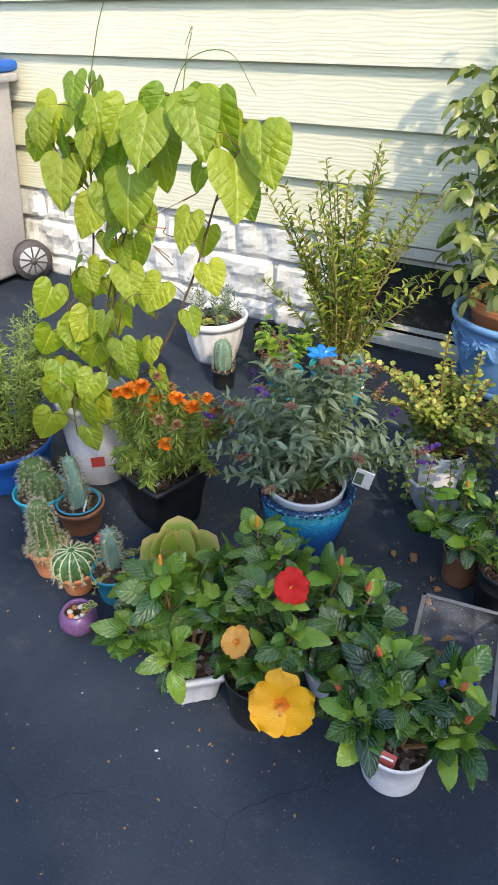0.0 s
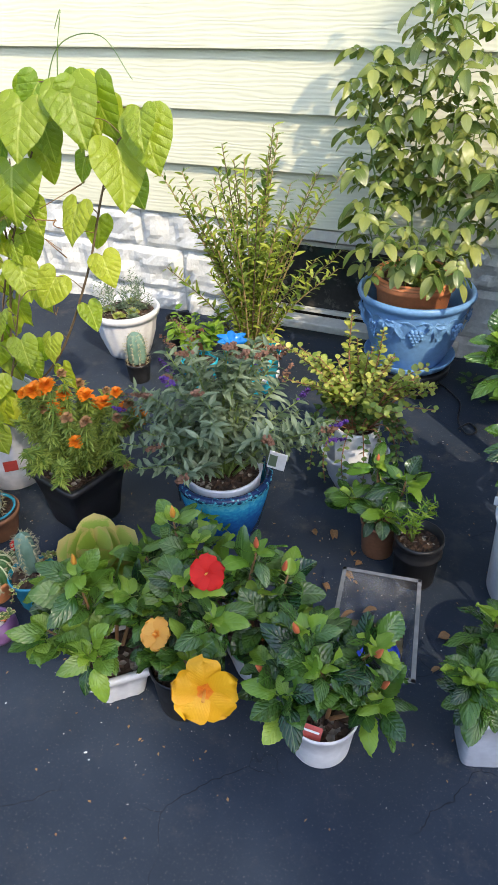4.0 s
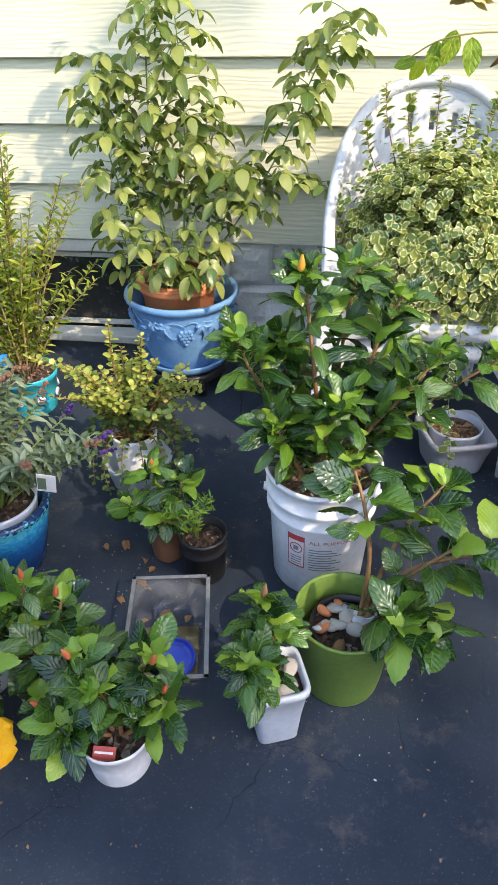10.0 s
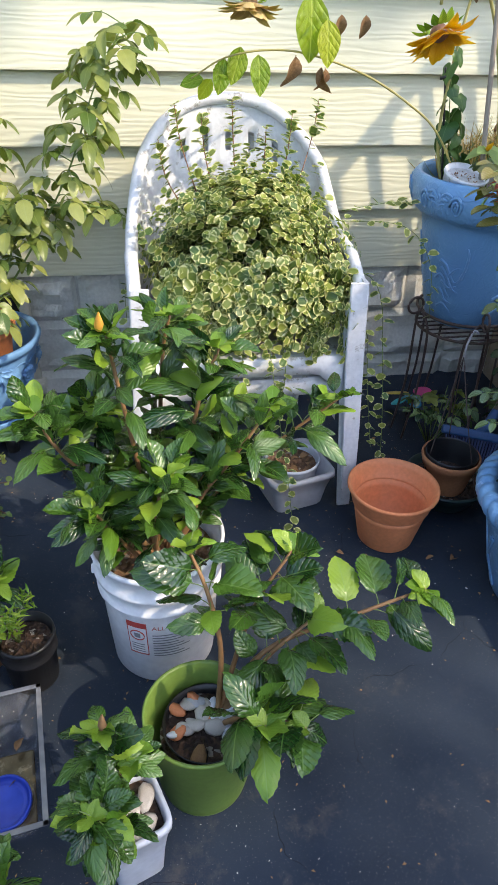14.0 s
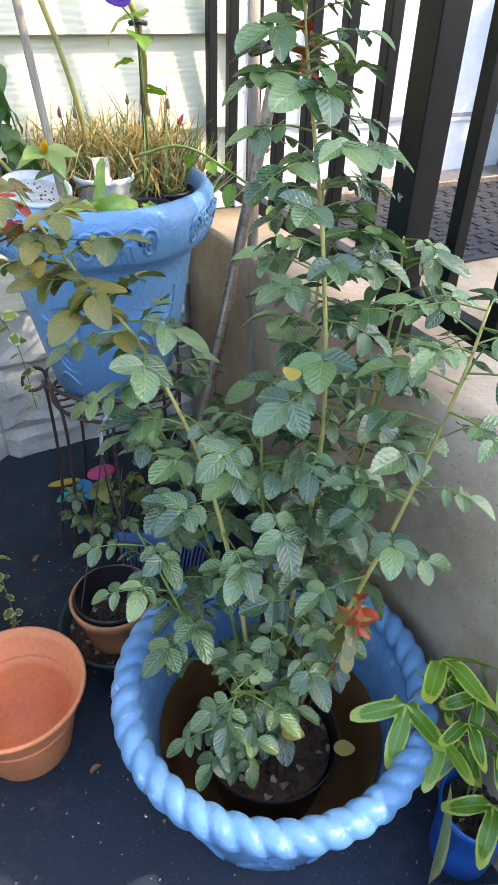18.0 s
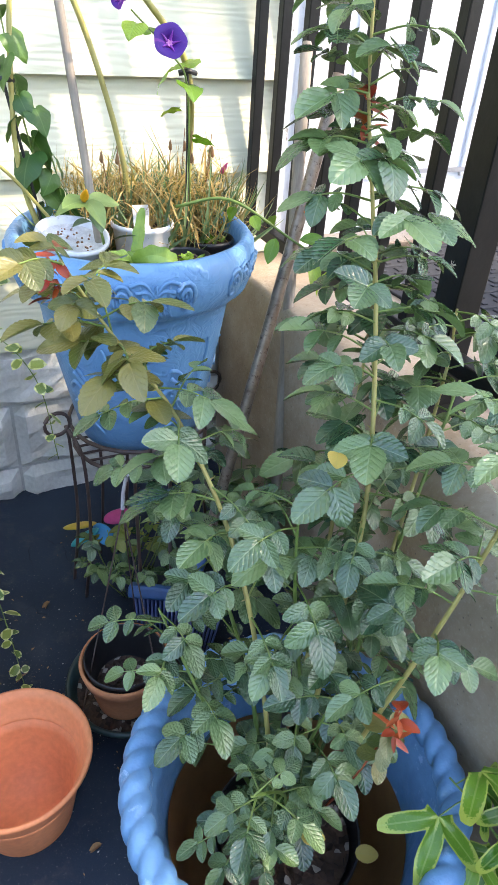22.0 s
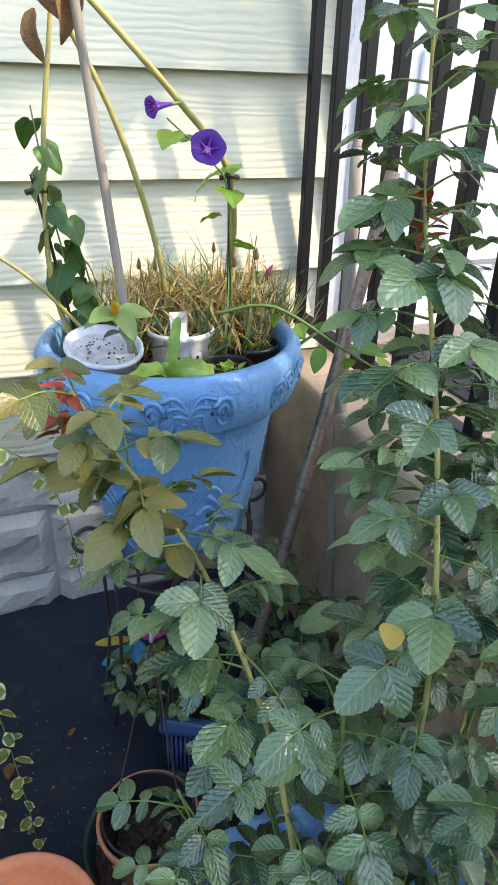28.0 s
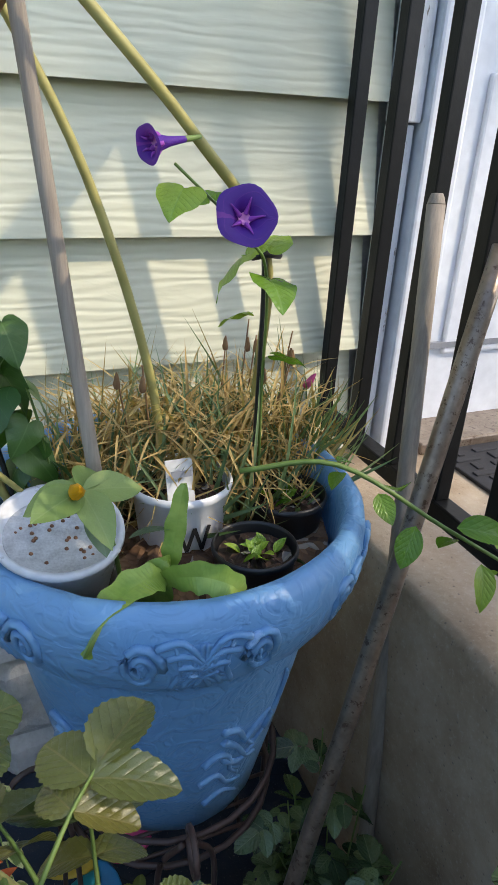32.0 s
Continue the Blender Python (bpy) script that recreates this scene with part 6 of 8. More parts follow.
for k in range(7):
    a0 = -math.pi / 2 + (k - 3) * .90 + .25
    for row in range(5):
        for c in range(4 - abs(row - 1) if row else 3):
            a = a0 + (c - (3 - abs(row - 1)) / 2) * .075
            put("grape", berry, t, matrix=Matrix.Translation(on_pot(a, .20 - row * .0125 - .02)) @ Matrix.Scale(.0080, 4))
    for da, tw in ((.30, .5), (.52, -.5)):
        p = on_pot(a0 + da, .205)
        out = Vector((math.cos(a0 + da), math.sin(a0 + da), 0))
        put("relief_leaf", shared_leaf("relief_leaf", B_LOBED, 0, BLUE), t, matrix=aim(p + out * .006, Vector((-out.y * tw, out.x * tw, -1)), out, .070))
    rod("relief_vine", [on_pot(a0 + i * .15, .205 + .012 * math.sin(i * 1.7), .001) for i in range(7)], .0018, .0018, BLUE, t, 6, steps=3)

t = thing("potted_rose", (BX - .01, BY - .005, BZ + .10), "pale green leafy rose bush in a terracotta-coloured pot", "potted plant")
turned("pot", [(0, 0), (.105, 0), (.108, .006), (.130, .19), (.140, .194), (.144, .205), (.144, .232), (.140, .236), (.133, .234), (.124, .18), (.10, .01), (0, .01)], TERRA, t, 48)
for z in (.215, .226):
    turned("groove", [(.1446, z), (.1466, z + .002), (.1446, z + .004)], CLAY, t, 48)
soil(t, .128, .205, CHIPS, rough=.012)
rr = random.Random(57)
MS = [[(0, 0, .2), (-.04, 0, .5), (-.05, .0, .8), (-.03, -.01, 1.10), (-.02, 0, 1.30)], [(.02, 0, .2), (.04, 0, .5), (.06, 0, .8), (.05, 0, 1.05)], [(-.03, 0, .2), (-.12, -.02, .45), (-.19, -.02, .7), (-.2, 0, .95)], [(.03, 0, .2), (.14, -.03, .40), (.20, -.04, .55), (.24, -.05, .66)], [(0, -.03, .2), (.0, -.10, .35), (.03, -.13, .48)], [(-.02, -.02, .2), (-.12, -.08, .36), (-.17, -.09, .50)], [(.04, .0, .2), (.2, -.02, .45), (.36, -.02, .70), (.45, -.02, .90), (.54, -.03, 1.05)], [(.02, 0, .3), (.10, .05, .6), (.12, .06, .82)], [(-.02, 0, .3), (-.1, .06, .6), (-.13, .06, .86)], [(.3, -.02, .62), (.42, -.04, .62), (.5, -.05, .60)], [(0, -.05, .2), (.10, -.12, .34), (.15, -.14, .42)]]
ml, mk = [], []
for s in MS:
    s = [(x, y, z - .05 if z > .3 else z) for x, y, z in s]
    rod("cane", s, .004, .0016, GREENSTEM, t, 6)
    L = sum((Vector(s[i + 1]) - Vector(s[i])).length for i in range(len(s) - 1))
    a, k = compound(s, max(9, int(L / .018)), .078, .054, .10, .3 if L > .4 else .2, 1.0, rr, hang=.55)
    ml += a
    mk += k
rr.shuffle(ml)
leaves(t, "leaf", ml, B_ROSEL, L_ROSEY, 300)
stalk_part(t, mk, GREENSTEM, "leaf_stalk")


# ---- the chairs ----
def resin_chair(at, label, slots=True):
    """A barrel-backed armchair: one shell sweeps from arm to arm, over a seat on four tapering legs."""
    c = thing("resin_chair", at, label, "chair", "stacked resin chairs")
    plan = curve([(-.280, -.235, 0), (-.285, -.05, 0), (-.272, .10, 0), (-.20, .215, 0), (-.10, .262, 0), (0, .275, 0), (.10, .262, 0), (.20, .215, 0), (.272, .10, 0), (.285, -.05, 0), (.280, -.235, 0)], 6)
    nu, nv = len(plan) - 1, 20

    def top(p):
        arch = math.sqrt(max(0.0, 1 - min(1.0, abs(p.x) / .287) ** 2.3))
        low = .635 - .05 * max(0.0, -p.y - .10) / .135
        return low + (.945 - low) * arch * min(1.0, max(0.0, (p.y + .02) / .16))
    vs, fs = [], []
    for j in range(nv + 1):
        v = j / nv
        for p in plan:
            out = 1 + .05 * (v - .4)
            back = .055 * max(0.0, p.y / .275) * v
            vs.append((p.x * out * .97, p.y + back, .405 + (top(p) - .405) * v))
    for j in range(nv):
        for i in range(nu):
            p = plan[i]
            if slots and j in (15, 16) and abs(p.x) < .17 and p.y > .1 and i % 4 == 2:
                continue
            a = j * (nu + 1) + i
            fs.append((a, a + 1, a + nu + 2, a + nu + 1))
    back = put("backrest", mesh_of("backrest", vs, fs, DIRTYWHITE), c)
    back.modifiers.new("thick", "SOLIDIFY").thickness = .010
    rim = [Vector(vs[nv * (nu + 1) + i]) for i in range(nu + 1)]
    v, f = tube(rim, .017, .017, 8)
    put("back_rim", mesh_of("back_rim", [(p[0], p[1], p[2]) for p in v], f, DIRTYWHITE), c)
    bm = bmesh.new()
    bmesh.ops.create_grid(bm, x_segments=16, y_segments=16, size=.5)
    for p in bm.verts:
        x, y = p.co.x * 2, p.co.y * 2
        wx = .262 - .07 * max(0.0, y) ** 3
        p.co = Vector((x * wx, y * .235, .415 + .01 * x * x - .012 * math.cos(y * 1.4) - .05 * max(0, -y - .72) ** 1.1))
    seat = part("seat", bm, DIRTYWHITE, c, smooth=True)
    seat.modifiers.new("thick", "SOLIDIFY").thickness = .012
    # the apron bows down into the legs
    v, f = [], []
    for i in range(25):
        x = -.25 + .5 * i / 24
        drop = .03 + .10 * max(0.0, abs(x) / .25 - .72) ** 1.5 * 6
        for y, z in ((-.238, .412), (-.246, .40), (-.248, .395 - drop), (-.236, .395 - drop)):
            v.append((x, y, z))
    f = [(4 * i + k, 4 * i + k + 1, 4 * i + k + 5, 4 * i + k + 4) for i in range(24) for k in range(3)]
    put("apron", mesh_of("apron", v, f, DIRTYWHITE), c)
    for s in (-1, 1):
        for front in (True, False):
            rows = ((0.0, .040, s * .292, -.285), (.20, .046, s * .286, -.265), (.40, .050, s * .276, -.248), (.612, .046, s * .268, -.240)) if front else ((0.0, .04, s * .250, .30), (.22, .05, s * .235, .255), (.43, .055, s * .215, .205))
            bm, q = bmesh.new(), []
            for z, w, x, y in rows:
                # an angle section: a broad face and a return
                ring = ((-s * w * .5, -.012), (s * w * .5, -.012), (s * w * .5, .034), (s * (w * .5 - .010), .034), (s * (w * .5 - .010), 0), (-s * w * .5, 0))
                q.append([bm.verts.new((x + a, y + (b if front else -b), z)) for a, b in ring])
            for a, b in zip(q, q[1:]):
                for k in range(6):
                    bm.faces.new((a[k], a[(k + 1) % 6], b[(k + 1) % 6], b[k]))
            bm.faces.new(q[0]), bm.faces.new(q[-1])
            bmesh.ops.recalc_face_normals(bm, faces=bm.faces)
            bmesh.ops.bevel(bm, geom=[e for e in bm.edges if abs(e.verts[0].co.z - e.verts[1].co.z) > .1], offset=.004, segments=2, affect="EDGES", profile=.5)
            part("leg", bm, DIRTYWHITE, c)
    return c


CX, CY = 3.225, -0.455
resin_chair((CX, CY, 0), "weathered white resin armchair at the bottom of a stack")
resin_chair((CX, CY - .024, .075), "weathered white resin armchair stacked on another, holding a plant")

t = thing("potted_swedish_ivy", (CX + .02, CY - .01, .49), "big mound of variegated trailing foliage in a pot on the chair", "potted plant")
round_pot(t, .09, .12, .12, BLACK, .004, .02, .004, .02)
rr = random.Random(61)
ms = []
for i in range(400):
    a, e = rr.uniform(0, 6.28), math.asin(rr.uniform(-.17, 1))
    d = Vector((math.cos(a) * math.cos(e), math.sin(a) * math.cos(e), math.sin(e)))
    tip = Vector((d.x * .275, d.y * .235 - .04, .16 + (d.z * .285 if d.z > 0 else d.z * 1.3))) * rr.uniform(.80, 1.12)
    pts = [(d.x * .05, d.y * .05, .12), (d.x * .17, d.y * .14, .14 + d.z * .2), tip]
    ms += round_stem(pts, 15, .032, .8, .25, .3, 1.0, .4, r=rr)[0]
for x, h in ((-.16, .55), (-.03, .56), (.17, .56), (.05, .50), (-.10, .52), (.11, .53), (-.20, .47)):
    pts = [(x * .6, .0, .25), (x, .04, h - .1), (x * 1.1, .05, h)]
    rod("shoot", pts, .002, .001, BROWN, t, 5)
    ms += round_stem(pts, 20, .033, .8, .4, .45, r=rr)[0]
for i in range(150):
    x, z = rr.uniform(-.25, .25), rr.uniform(-.02, .16)
    pts = [(x * .8, -.10, .16 + .3 * z), (x * .95, -.19, .12 + .6 * z), (x, -.245 - rr.uniform(0, .03), z)]
    ms += round_stem(pts, 8, .036, .8, .1, .3, 1.0, .4, r=rr)[0]
mound = []
for m in ms:
    d = (m.translation - Vector((0, 0, .08))).normalized()
    q = Vector((rr.uniform(-1, 1), rr.uniform(-1, 1), rr.uniform(-1, .6)))
    mound.append(aim(m.translation, q - d * q.dot(d) + d * .25, d + Vector((rr.uniform(-.5, .5), rr.uniform(-.5, .5), rr.uniform(-.2, .6))), m.to_scale().x))
mound.sort(key=lambda m: m.translation.y)
leaves(t, "leaf", mound, B_ROUND, L_VAR, 300)
for pts, n in (([(.20, -.10, .20), (.32, -.18, .16), (.36, -.2, -.05), (.38, -.22, -.25), (.39, -.24, -.44)], 30), ([(.02, -.2, .12), (.03, -.30, .0), (.055, -.35, -.18), (.075, -.385, -.32), (.085, -.45, -.44), (.10, -.51, -.468)], 40), ([(-.02, -.2, .12), (-.04, -.28, -.02), (.0, -.3, -.18), (.03, -.32, -.30)], 24), ([(.05, -.2, .12), (.07, -.28, -.02), (.05, -.3, -.14)], 16), ([(.24, -.02, .28), (.42, -.05, .27), (.50, -.08, .18), (.52, -.1, .02)], 18), ([(.26, .0, .3), (.40, .0, .32), (.48, .05, .30)], 12), ([(.21, -.16, .14), (.29, -.22, .06), (.31, -.24, -.10), (.34, -.26, -.30)], 26), ([(-.24, -.05, .25), (-.32, -.08, .15), (-.33, -.1, .05)], 10)):
    rod("trailing_stem", pts, .0012, .0008, GREENSTEM, t, 5)
    leaves(t, "trailing_leaf", round_stem(pts, int(n * 1.3), .031, .9, .0, .05, 1.0, r=rr)[0], B_ROUND, L_VAR)

t = thing("grey_planter", (3.365, -0.68, 0), "square grey plastic planter under the chair", "planter", turn=.25)
square_pot(t, .15, .195, .125, GREYP, .005, None, round_=.25)
t = thing("soil_pot", (3.365, -0.68, .012), "pale grey pot of dry potting mix set in a planter", "pot", turn=.25)
round_pot(t, .065, .083, .13, PALE, .003, .012, .004, .022, CHIPS)
for i in range(7):
    put("dry_leaf", shared_leaf("dry_leaf", B_DRY, i % 2, DRY), t, matrix=aim((.03 * math.cos(i * 2.1), .03 * math.sin(i * 2.1) + .01, .105), (math.cos(i), math.sin(i), .3), (0, 0, 1), .045))

t = thing("terracotta_pot", (3.60, -0.895, 0), "empty terracotta-coloured plastic pot", "pot")
turned("body", [(0, 0), (.074, 0), (.078, .005), (.098, .105), (.1045, .125), (.0985, .125), (.092, .105), (.070, .012), (0, .012)], TERRA, t, 56)
turned("rim", [(.0985, .1253), (.1048, .1253), (.107, .130), (.116, .165), (.124, .176), (.1235, .182), (.118, .183), (.110, .165), (.1005, .134), (.0975, .132), (.0985, .1253)], TERRA, t, 56)

# a clay pot inside a dark hanging basket, with its wires
t = thing("hanging_basket", (3.83, -0.755, 0), "dark green hanging basket set on the ground with its wires", "basket")
turned("bowl", [(0, 0), (.07, 0), (.08, .006), (.105, .05), (.122, .078), (.128, .082), (.126, .09), (.118, .088), (.100, .05), (.07, .012), (0, .012)], surface("dark_green_plastic", (.012, .03, .028), (.02, .045, .04), .4, 80, 5, .0004), t, 44)
soil(t, .108, .065)
hook = (.03, .12, .42)
for a in (3.6, 5.0, 1.2):
    rod("wire", [(.125 * math.cos(a), .125 * math.sin(a), .086), (hook[0] * .6 + .06 * math.cos(a), hook[1] * .6 + .06 * math.sin(a), .25), hook], .0016, .0016, RUST, t, 5)
rod("hook", [hook, (.035, .125, .46), (.045, .12, .50), (.06, .12, .49)], .004, .003, GREYP, t, 6)
t = thing("clay_pot", (3.815, -0.775, .066), "small clay pot holding an empty black nursery pot", "pot")
round_pot(t, .058, .085, .115, CLAY, .006, .03, .006, None)
turned("black_liner", pot_profile(.05, .076, .112, .003), BLACK, t, at=(0, 0, .012))
soil(t, .055, .05, rough=.004)

# ---- the tall blue pot on its wire stand ----
PX, PY, PZ = 3.970, -0.372, 0.42
t = thing("plant_stand", (PX, PY, 0), "brown wire plant stand with scrolled feet", "plant stand")
ring = lambda r, z: [(r * math.cos(k * .2618), r * math.sin(k * .2618), z) for k in range(25)]
for r, z in ((.150, .455), (.145, .40)):
    put("ring", mesh_of("ring", *tube(ring(r, z), .0045, .0045, 6, False), RUST), t)
for a in (.2, 1.77, 3.34, 4.6):
    c, s = math.cos(a), math.sin(a)
    for d in (-.035, .035):
        rod("leg", [(.165 * c - d * s * .2, .165 * s + d * c * .2, .47), (.15 * c - d * s, .15 * s + d * c, .40), (.15 * c - d * s, .15 * s + d * c, .2), (.175 * c - d * s, .175 * s + d * c, .01)], .004, .004, RUST, t, 6)
    put("scroll", mesh_of("scroll", *tube([(.185 * c + .026 * math.cos(k * .4) * c, .185 * s + .026 * math.cos(k * .4) * s, .485 + .026 * math.sin(k * .4)) for k in range(17)], .004, .004, 6, False), RUST), t)
for k in range(9):
    y = -.12 + .03 * k
    q = math.sqrt(max(0, .145 ** 2 - y * y))
    put("slat", mesh_of("slat", *tube([(-q, y, .398), (q, y, .398)], .003, .003, 5), RUST), t)

URNPAINT, un, ul, up = nodes_of("embossed_blue_paint")
uco = un.new("ShaderNodeTexCoord")
ub = add(un, "ShaderNodeTexNoise", Scale=5.0, Detail=5.0)
uw = add(un, "ShaderNodeTexNoise", Scale=24.0, Detail=1.5, Distortion=3.2)
uf = add(un, "ShaderNodeTexNoise", Scale=140.0, Detail=3.0)
for n in (ub, uw, uf):
    ul.new(uco.outputs["Object"], n.inputs["Vector"])
ul.new(mixc(un, ul, ub.outputs[0], (0.115, 0.28, 0.50), (0.15, 0.34, 0.57)), up.inputs["Base Color"])
up.inputs["Roughness"].default_value = 0.38
bump(un, ul, mixc(un, ul, 0.12, ramp(un, ul, uw.outputs[0], [(0.42, (0, 0, 0)), (0.58, (1, 1, 1))]), uf.outputs[0]), 0.55, 0.0017, up)
t = thing("blue_urn", (PX, PY, PZ + .012), "tall blue painted pot with scrolled rim and raised birds", "pot")
UR = [(0, 0), (.118, 0), (.125, .006), (.146, .10), (.166, .20), (.180, .275), (.186, .305), (.205, .312), (.217, .325), (.226, .352), (.229, .376), (.226, .398), (.216, .410), (.206, .410), (.200, .398), (.194, .35), (.12, .015), (0, .015)]
UR = [(r, z * 1.05) for r, z in UR]
turned("pot", UR, URNPAINT, t, 72, lambda a, j, r, z: (.0022 * noise.noise(Vector((math.cos(a) * 6, math.sin(a) * 6, z * 40))), 0))
soil(t, .190, .372, CHIPS, rough=.01)


def rim_point(a, z, lift=.001):
    r = .207 + (.022 * math.sin(min(1.0, max(0, z - .328) / .075) * 1.57)) + lift
    return Vector((r * math.cos(a), r * math.sin(a), z))


for k in range(13):
    a0 = -math.pi / 2 + (k - 6) * .483 + .12
    sg = 1 if k % 2 else -1
    sp = [rim_point(a0 + sg * (.085 * (1 - i / 26)) * math.cos(i * .55), .374 + .030 * (1 - i / 30) * math.sin(i * .55)) for i in range(26)]
    put("scroll_relief", mesh_of("scroll_relief", *tube(sp, .0048, .0032, 6), BLUE2), t)
    for m in range(4):
        rod("wave_relief", [rim_point(a0 + sg * (.06 + .04 * m), .400 - .012 * m), rim_point(a0 + sg * (.16 + .03 * m), .405 - .016 * m), rim_point(a0 + sg * (.26 + .02 * m), .375 - .012 * m), rim_point(a0 + sg * (.36 + .02 * m), .352 - .004 * m)], .0040, .0020, BLUE2, t, 6, steps=4)
    for m in range(3):
        rod("leaf_relief", [rim_point(a0 + sg * (.11 + .05 * m), .340), rim_point(a0 + sg * (.15 + .05 * m), .370), rim_point(a0 + sg * (.13 + .06 * m), .402)], .0042, .0018, BLUE2, t, 6, steps=4)


def side_point(a, z, lift=.0015):
    r = .125 + (z - .006) * .204 + lift
    return Vector((r * math.cos(a), r * math.sin(a), z))


for k in range(5):
    a0 = -math.pi / 2 + (k - 2) * 1.2 + .1
    for pts in ([(0, .21), (.12, .20), (.22, .17), (.32, .15), (.42, .165)], [(.02, .19), (.15, .165), (.28, .13), (.40, .12)], [(-.1, .15), (.0, .165), (.1, .15), (.14, .12), (.24, .10)], [(-.12, .11), (.02, .12), (.14, .09), (.3, .08)], [(.42, .165), (.48, .20), (.50, .24), (.47, .26)], [(-.05, .06), (.1, .075), (.3, .05)], [(.2, .17), (.3, .19), (.42, .20)], [(.05, .15), (.2, .13), (.36, .14)]):
        rod("bird_relief", [side_point(a0 + a, z) for a, z in pts], .0050, .0022, BLUE2, t, 6, steps=5)


def in_urn(name, x, y, z, label, category):
    return thing(name, (x, y, z), label, category)


t = in_urn("white_cup", 3.838, -.432, .785, "white plastic cup with dirt specks, upside down in a pot", "cup")
turned("cup", [(0, 0), (.046, 0), (.050, .004), (.058, .090), (.062, .093), (.061, .099), (.056, .099), (.053, .088), (.030, .083), (0, .083)], DIRTYWHITE, t, 32)
turned("residue", [(0, .0838), (.030, .0838), (.050, .0878), (.0515, .0872), (.030, .0832), (0, .0832)], GRITTY, t, 32)
t.rotation_euler = (radians(14), radians(4), 0)
rr = random.Random(63)
for i in range(40):
    a, q = rr.uniform(0, 6.28), .046 * math.sqrt(rr.random())
    put("speck", mesh_of("speck", *tube([(0, 0, 0), (0, 0, .0015)], .0022, .0015, 6), BROWN), t, (q * math.cos(a), q * math.sin(a), .0845))
t = in_urn("nursery_pot", 3.985, -.385, .775, "white nursery pot with printed band and a plant tag", "pot")
round_pot(t, .045, .058, .10, WHITE, .003, .012, .003, .015)
for k in range(4):
    part("print_bar", box_bm((.004, .001, .03)), BLACK, t, matrix=Matrix.Rotation(-.25 + .16 * k, 4, "Z") @ Matrix.Translation((0, -.0535, .05)) @ Matrix.Rotation(.3 if k % 2 else -.3, 4, "Y"))
bm = box_bm((.030, .0015, .050), bevel=.0006)
part("tag", bm, TAGPAPER, t, "white plant tag with a red corner", matrix=Matrix.Translation((-.01, -.03, .11)) @ Matrix.Rotation(-.3, 4, "X"))
part("tag_print", box_bm((.022, .0008, .007)), INK, t, matrix=Matrix.Translation((-.01, -.0345, .122)) @ Matrix.Rotation(-.3, 4, "X"))
part("tag_corner", box_bm((.012, .0008, .014)), RED, t, matrix=Matrix.Translation((.0, -.0275, .098)) @ Matrix.Rotation(-.3, 4, "X"))
for x, y, r in ((4.035, -.485, .046), (4.112, -.395, .05)):
    t = in_urn("nursery_pot", x, y, .765, "small black nursery pot of speckled soil with sprouts", "pot")
    round_pot(t, r * .8, r, .075, BLACK, .002, .01, .003, .012)
    ms = [aim((r * .5 * math.cos(i * 2.4) * (i / 14), r * .5 * math.sin(i * 2.4) * (i / 14), .062), (math.cos(i), math.sin(i), 1.2), (0, 0, 1), .02) for i in range(14)]
    leaves(t, "sprout", ms, B_OVAL, L_HIBY)
t = in_urn("dianthus_clump", 4.03, -.30, .765, "half-dry clump of pinks with straw-coloured stems", "plant")
rr = random.Random(65)
gs, ds = [], []
for i in range(1000):
    a, q = rr.uniform(0, 6.28), .13 * math.sqrt(rr.random())
    p = (q * math.cos(a) * 1.25, q * math.sin(a) * .55, .0)
    w = Vector((math.cos(a) * rr.uniform(-.3, 1.1) + rr.uniform(-.4, .4), math.sin(a) * rr.uniform(-.3, 1.1) + rr.uniform(-.4, .4), rr.uniform(.5, 1.3)))
    (ds if rr.random() < .38 else gs).append(aim(p, w, (math.cos(a), math.sin(a), .3), rr.uniform(.10, .20)))
for i in range(1500):
    a, q = rr.uniform(0, 6.28), .15 * math.sqrt(rr.random())
    p = (q * math.cos(a) * 1.1, q * math.sin(a) * .6, rr.uniform(.05, .17))
    ds.append(aim(p, (rr.uniform(-1, 1), rr.uniform(-1, 1), rr.uniform(-.3, 1)), (0, 0, 1), rr.uniform(.04, .09)))
foliage(t, "green_blade", gs, B_GRASS, L_GRASS, "blue-green narrow blades")
foliage(t, "dry_stem", ds, B_GRASS, STRAW, "dry straw stems")
for i in range(9):
    a = rr.uniform(0, 6.28)
    x, y = .1 * math.cos(a), .06 * math.sin(a)
    rod("seed_stalk", [(x * .6, y * .6, .0), (x, y, .12), (x * 1.2, y * 1.2, rr.uniform(.18, .26))], .0012, .001, DRY, t, 4)
    bud(t, (x * 1.2, y * 1.2, .20), (0, 0, 1), .02, DRY, "seed_head")
rod("flower_stalk", [(.09, 0, .0), (.13, 0, .1), (.135, -.02, .175)], .0012, .001, GREENSTEM, t, 4)
bud(t, (.135, -.02, .172), (.2, -.3, .6), .026, leaf_material("pink_petal", (.6, .08, .25), (.66, .12, .32), .5, (.5, .05, .2), 3), "pink_bud")
DRAGON = surface("pale_cactus", (0.17, 0.30, 0.04), (0.32, 0.42, 0.08), 0.4, 60, 30, 0.0006)
t = in_urn("dragon_fruit_cactus", 3.928, -.515, .785, "pale jointed dragon fruit cactus with drooping arms", "plant")
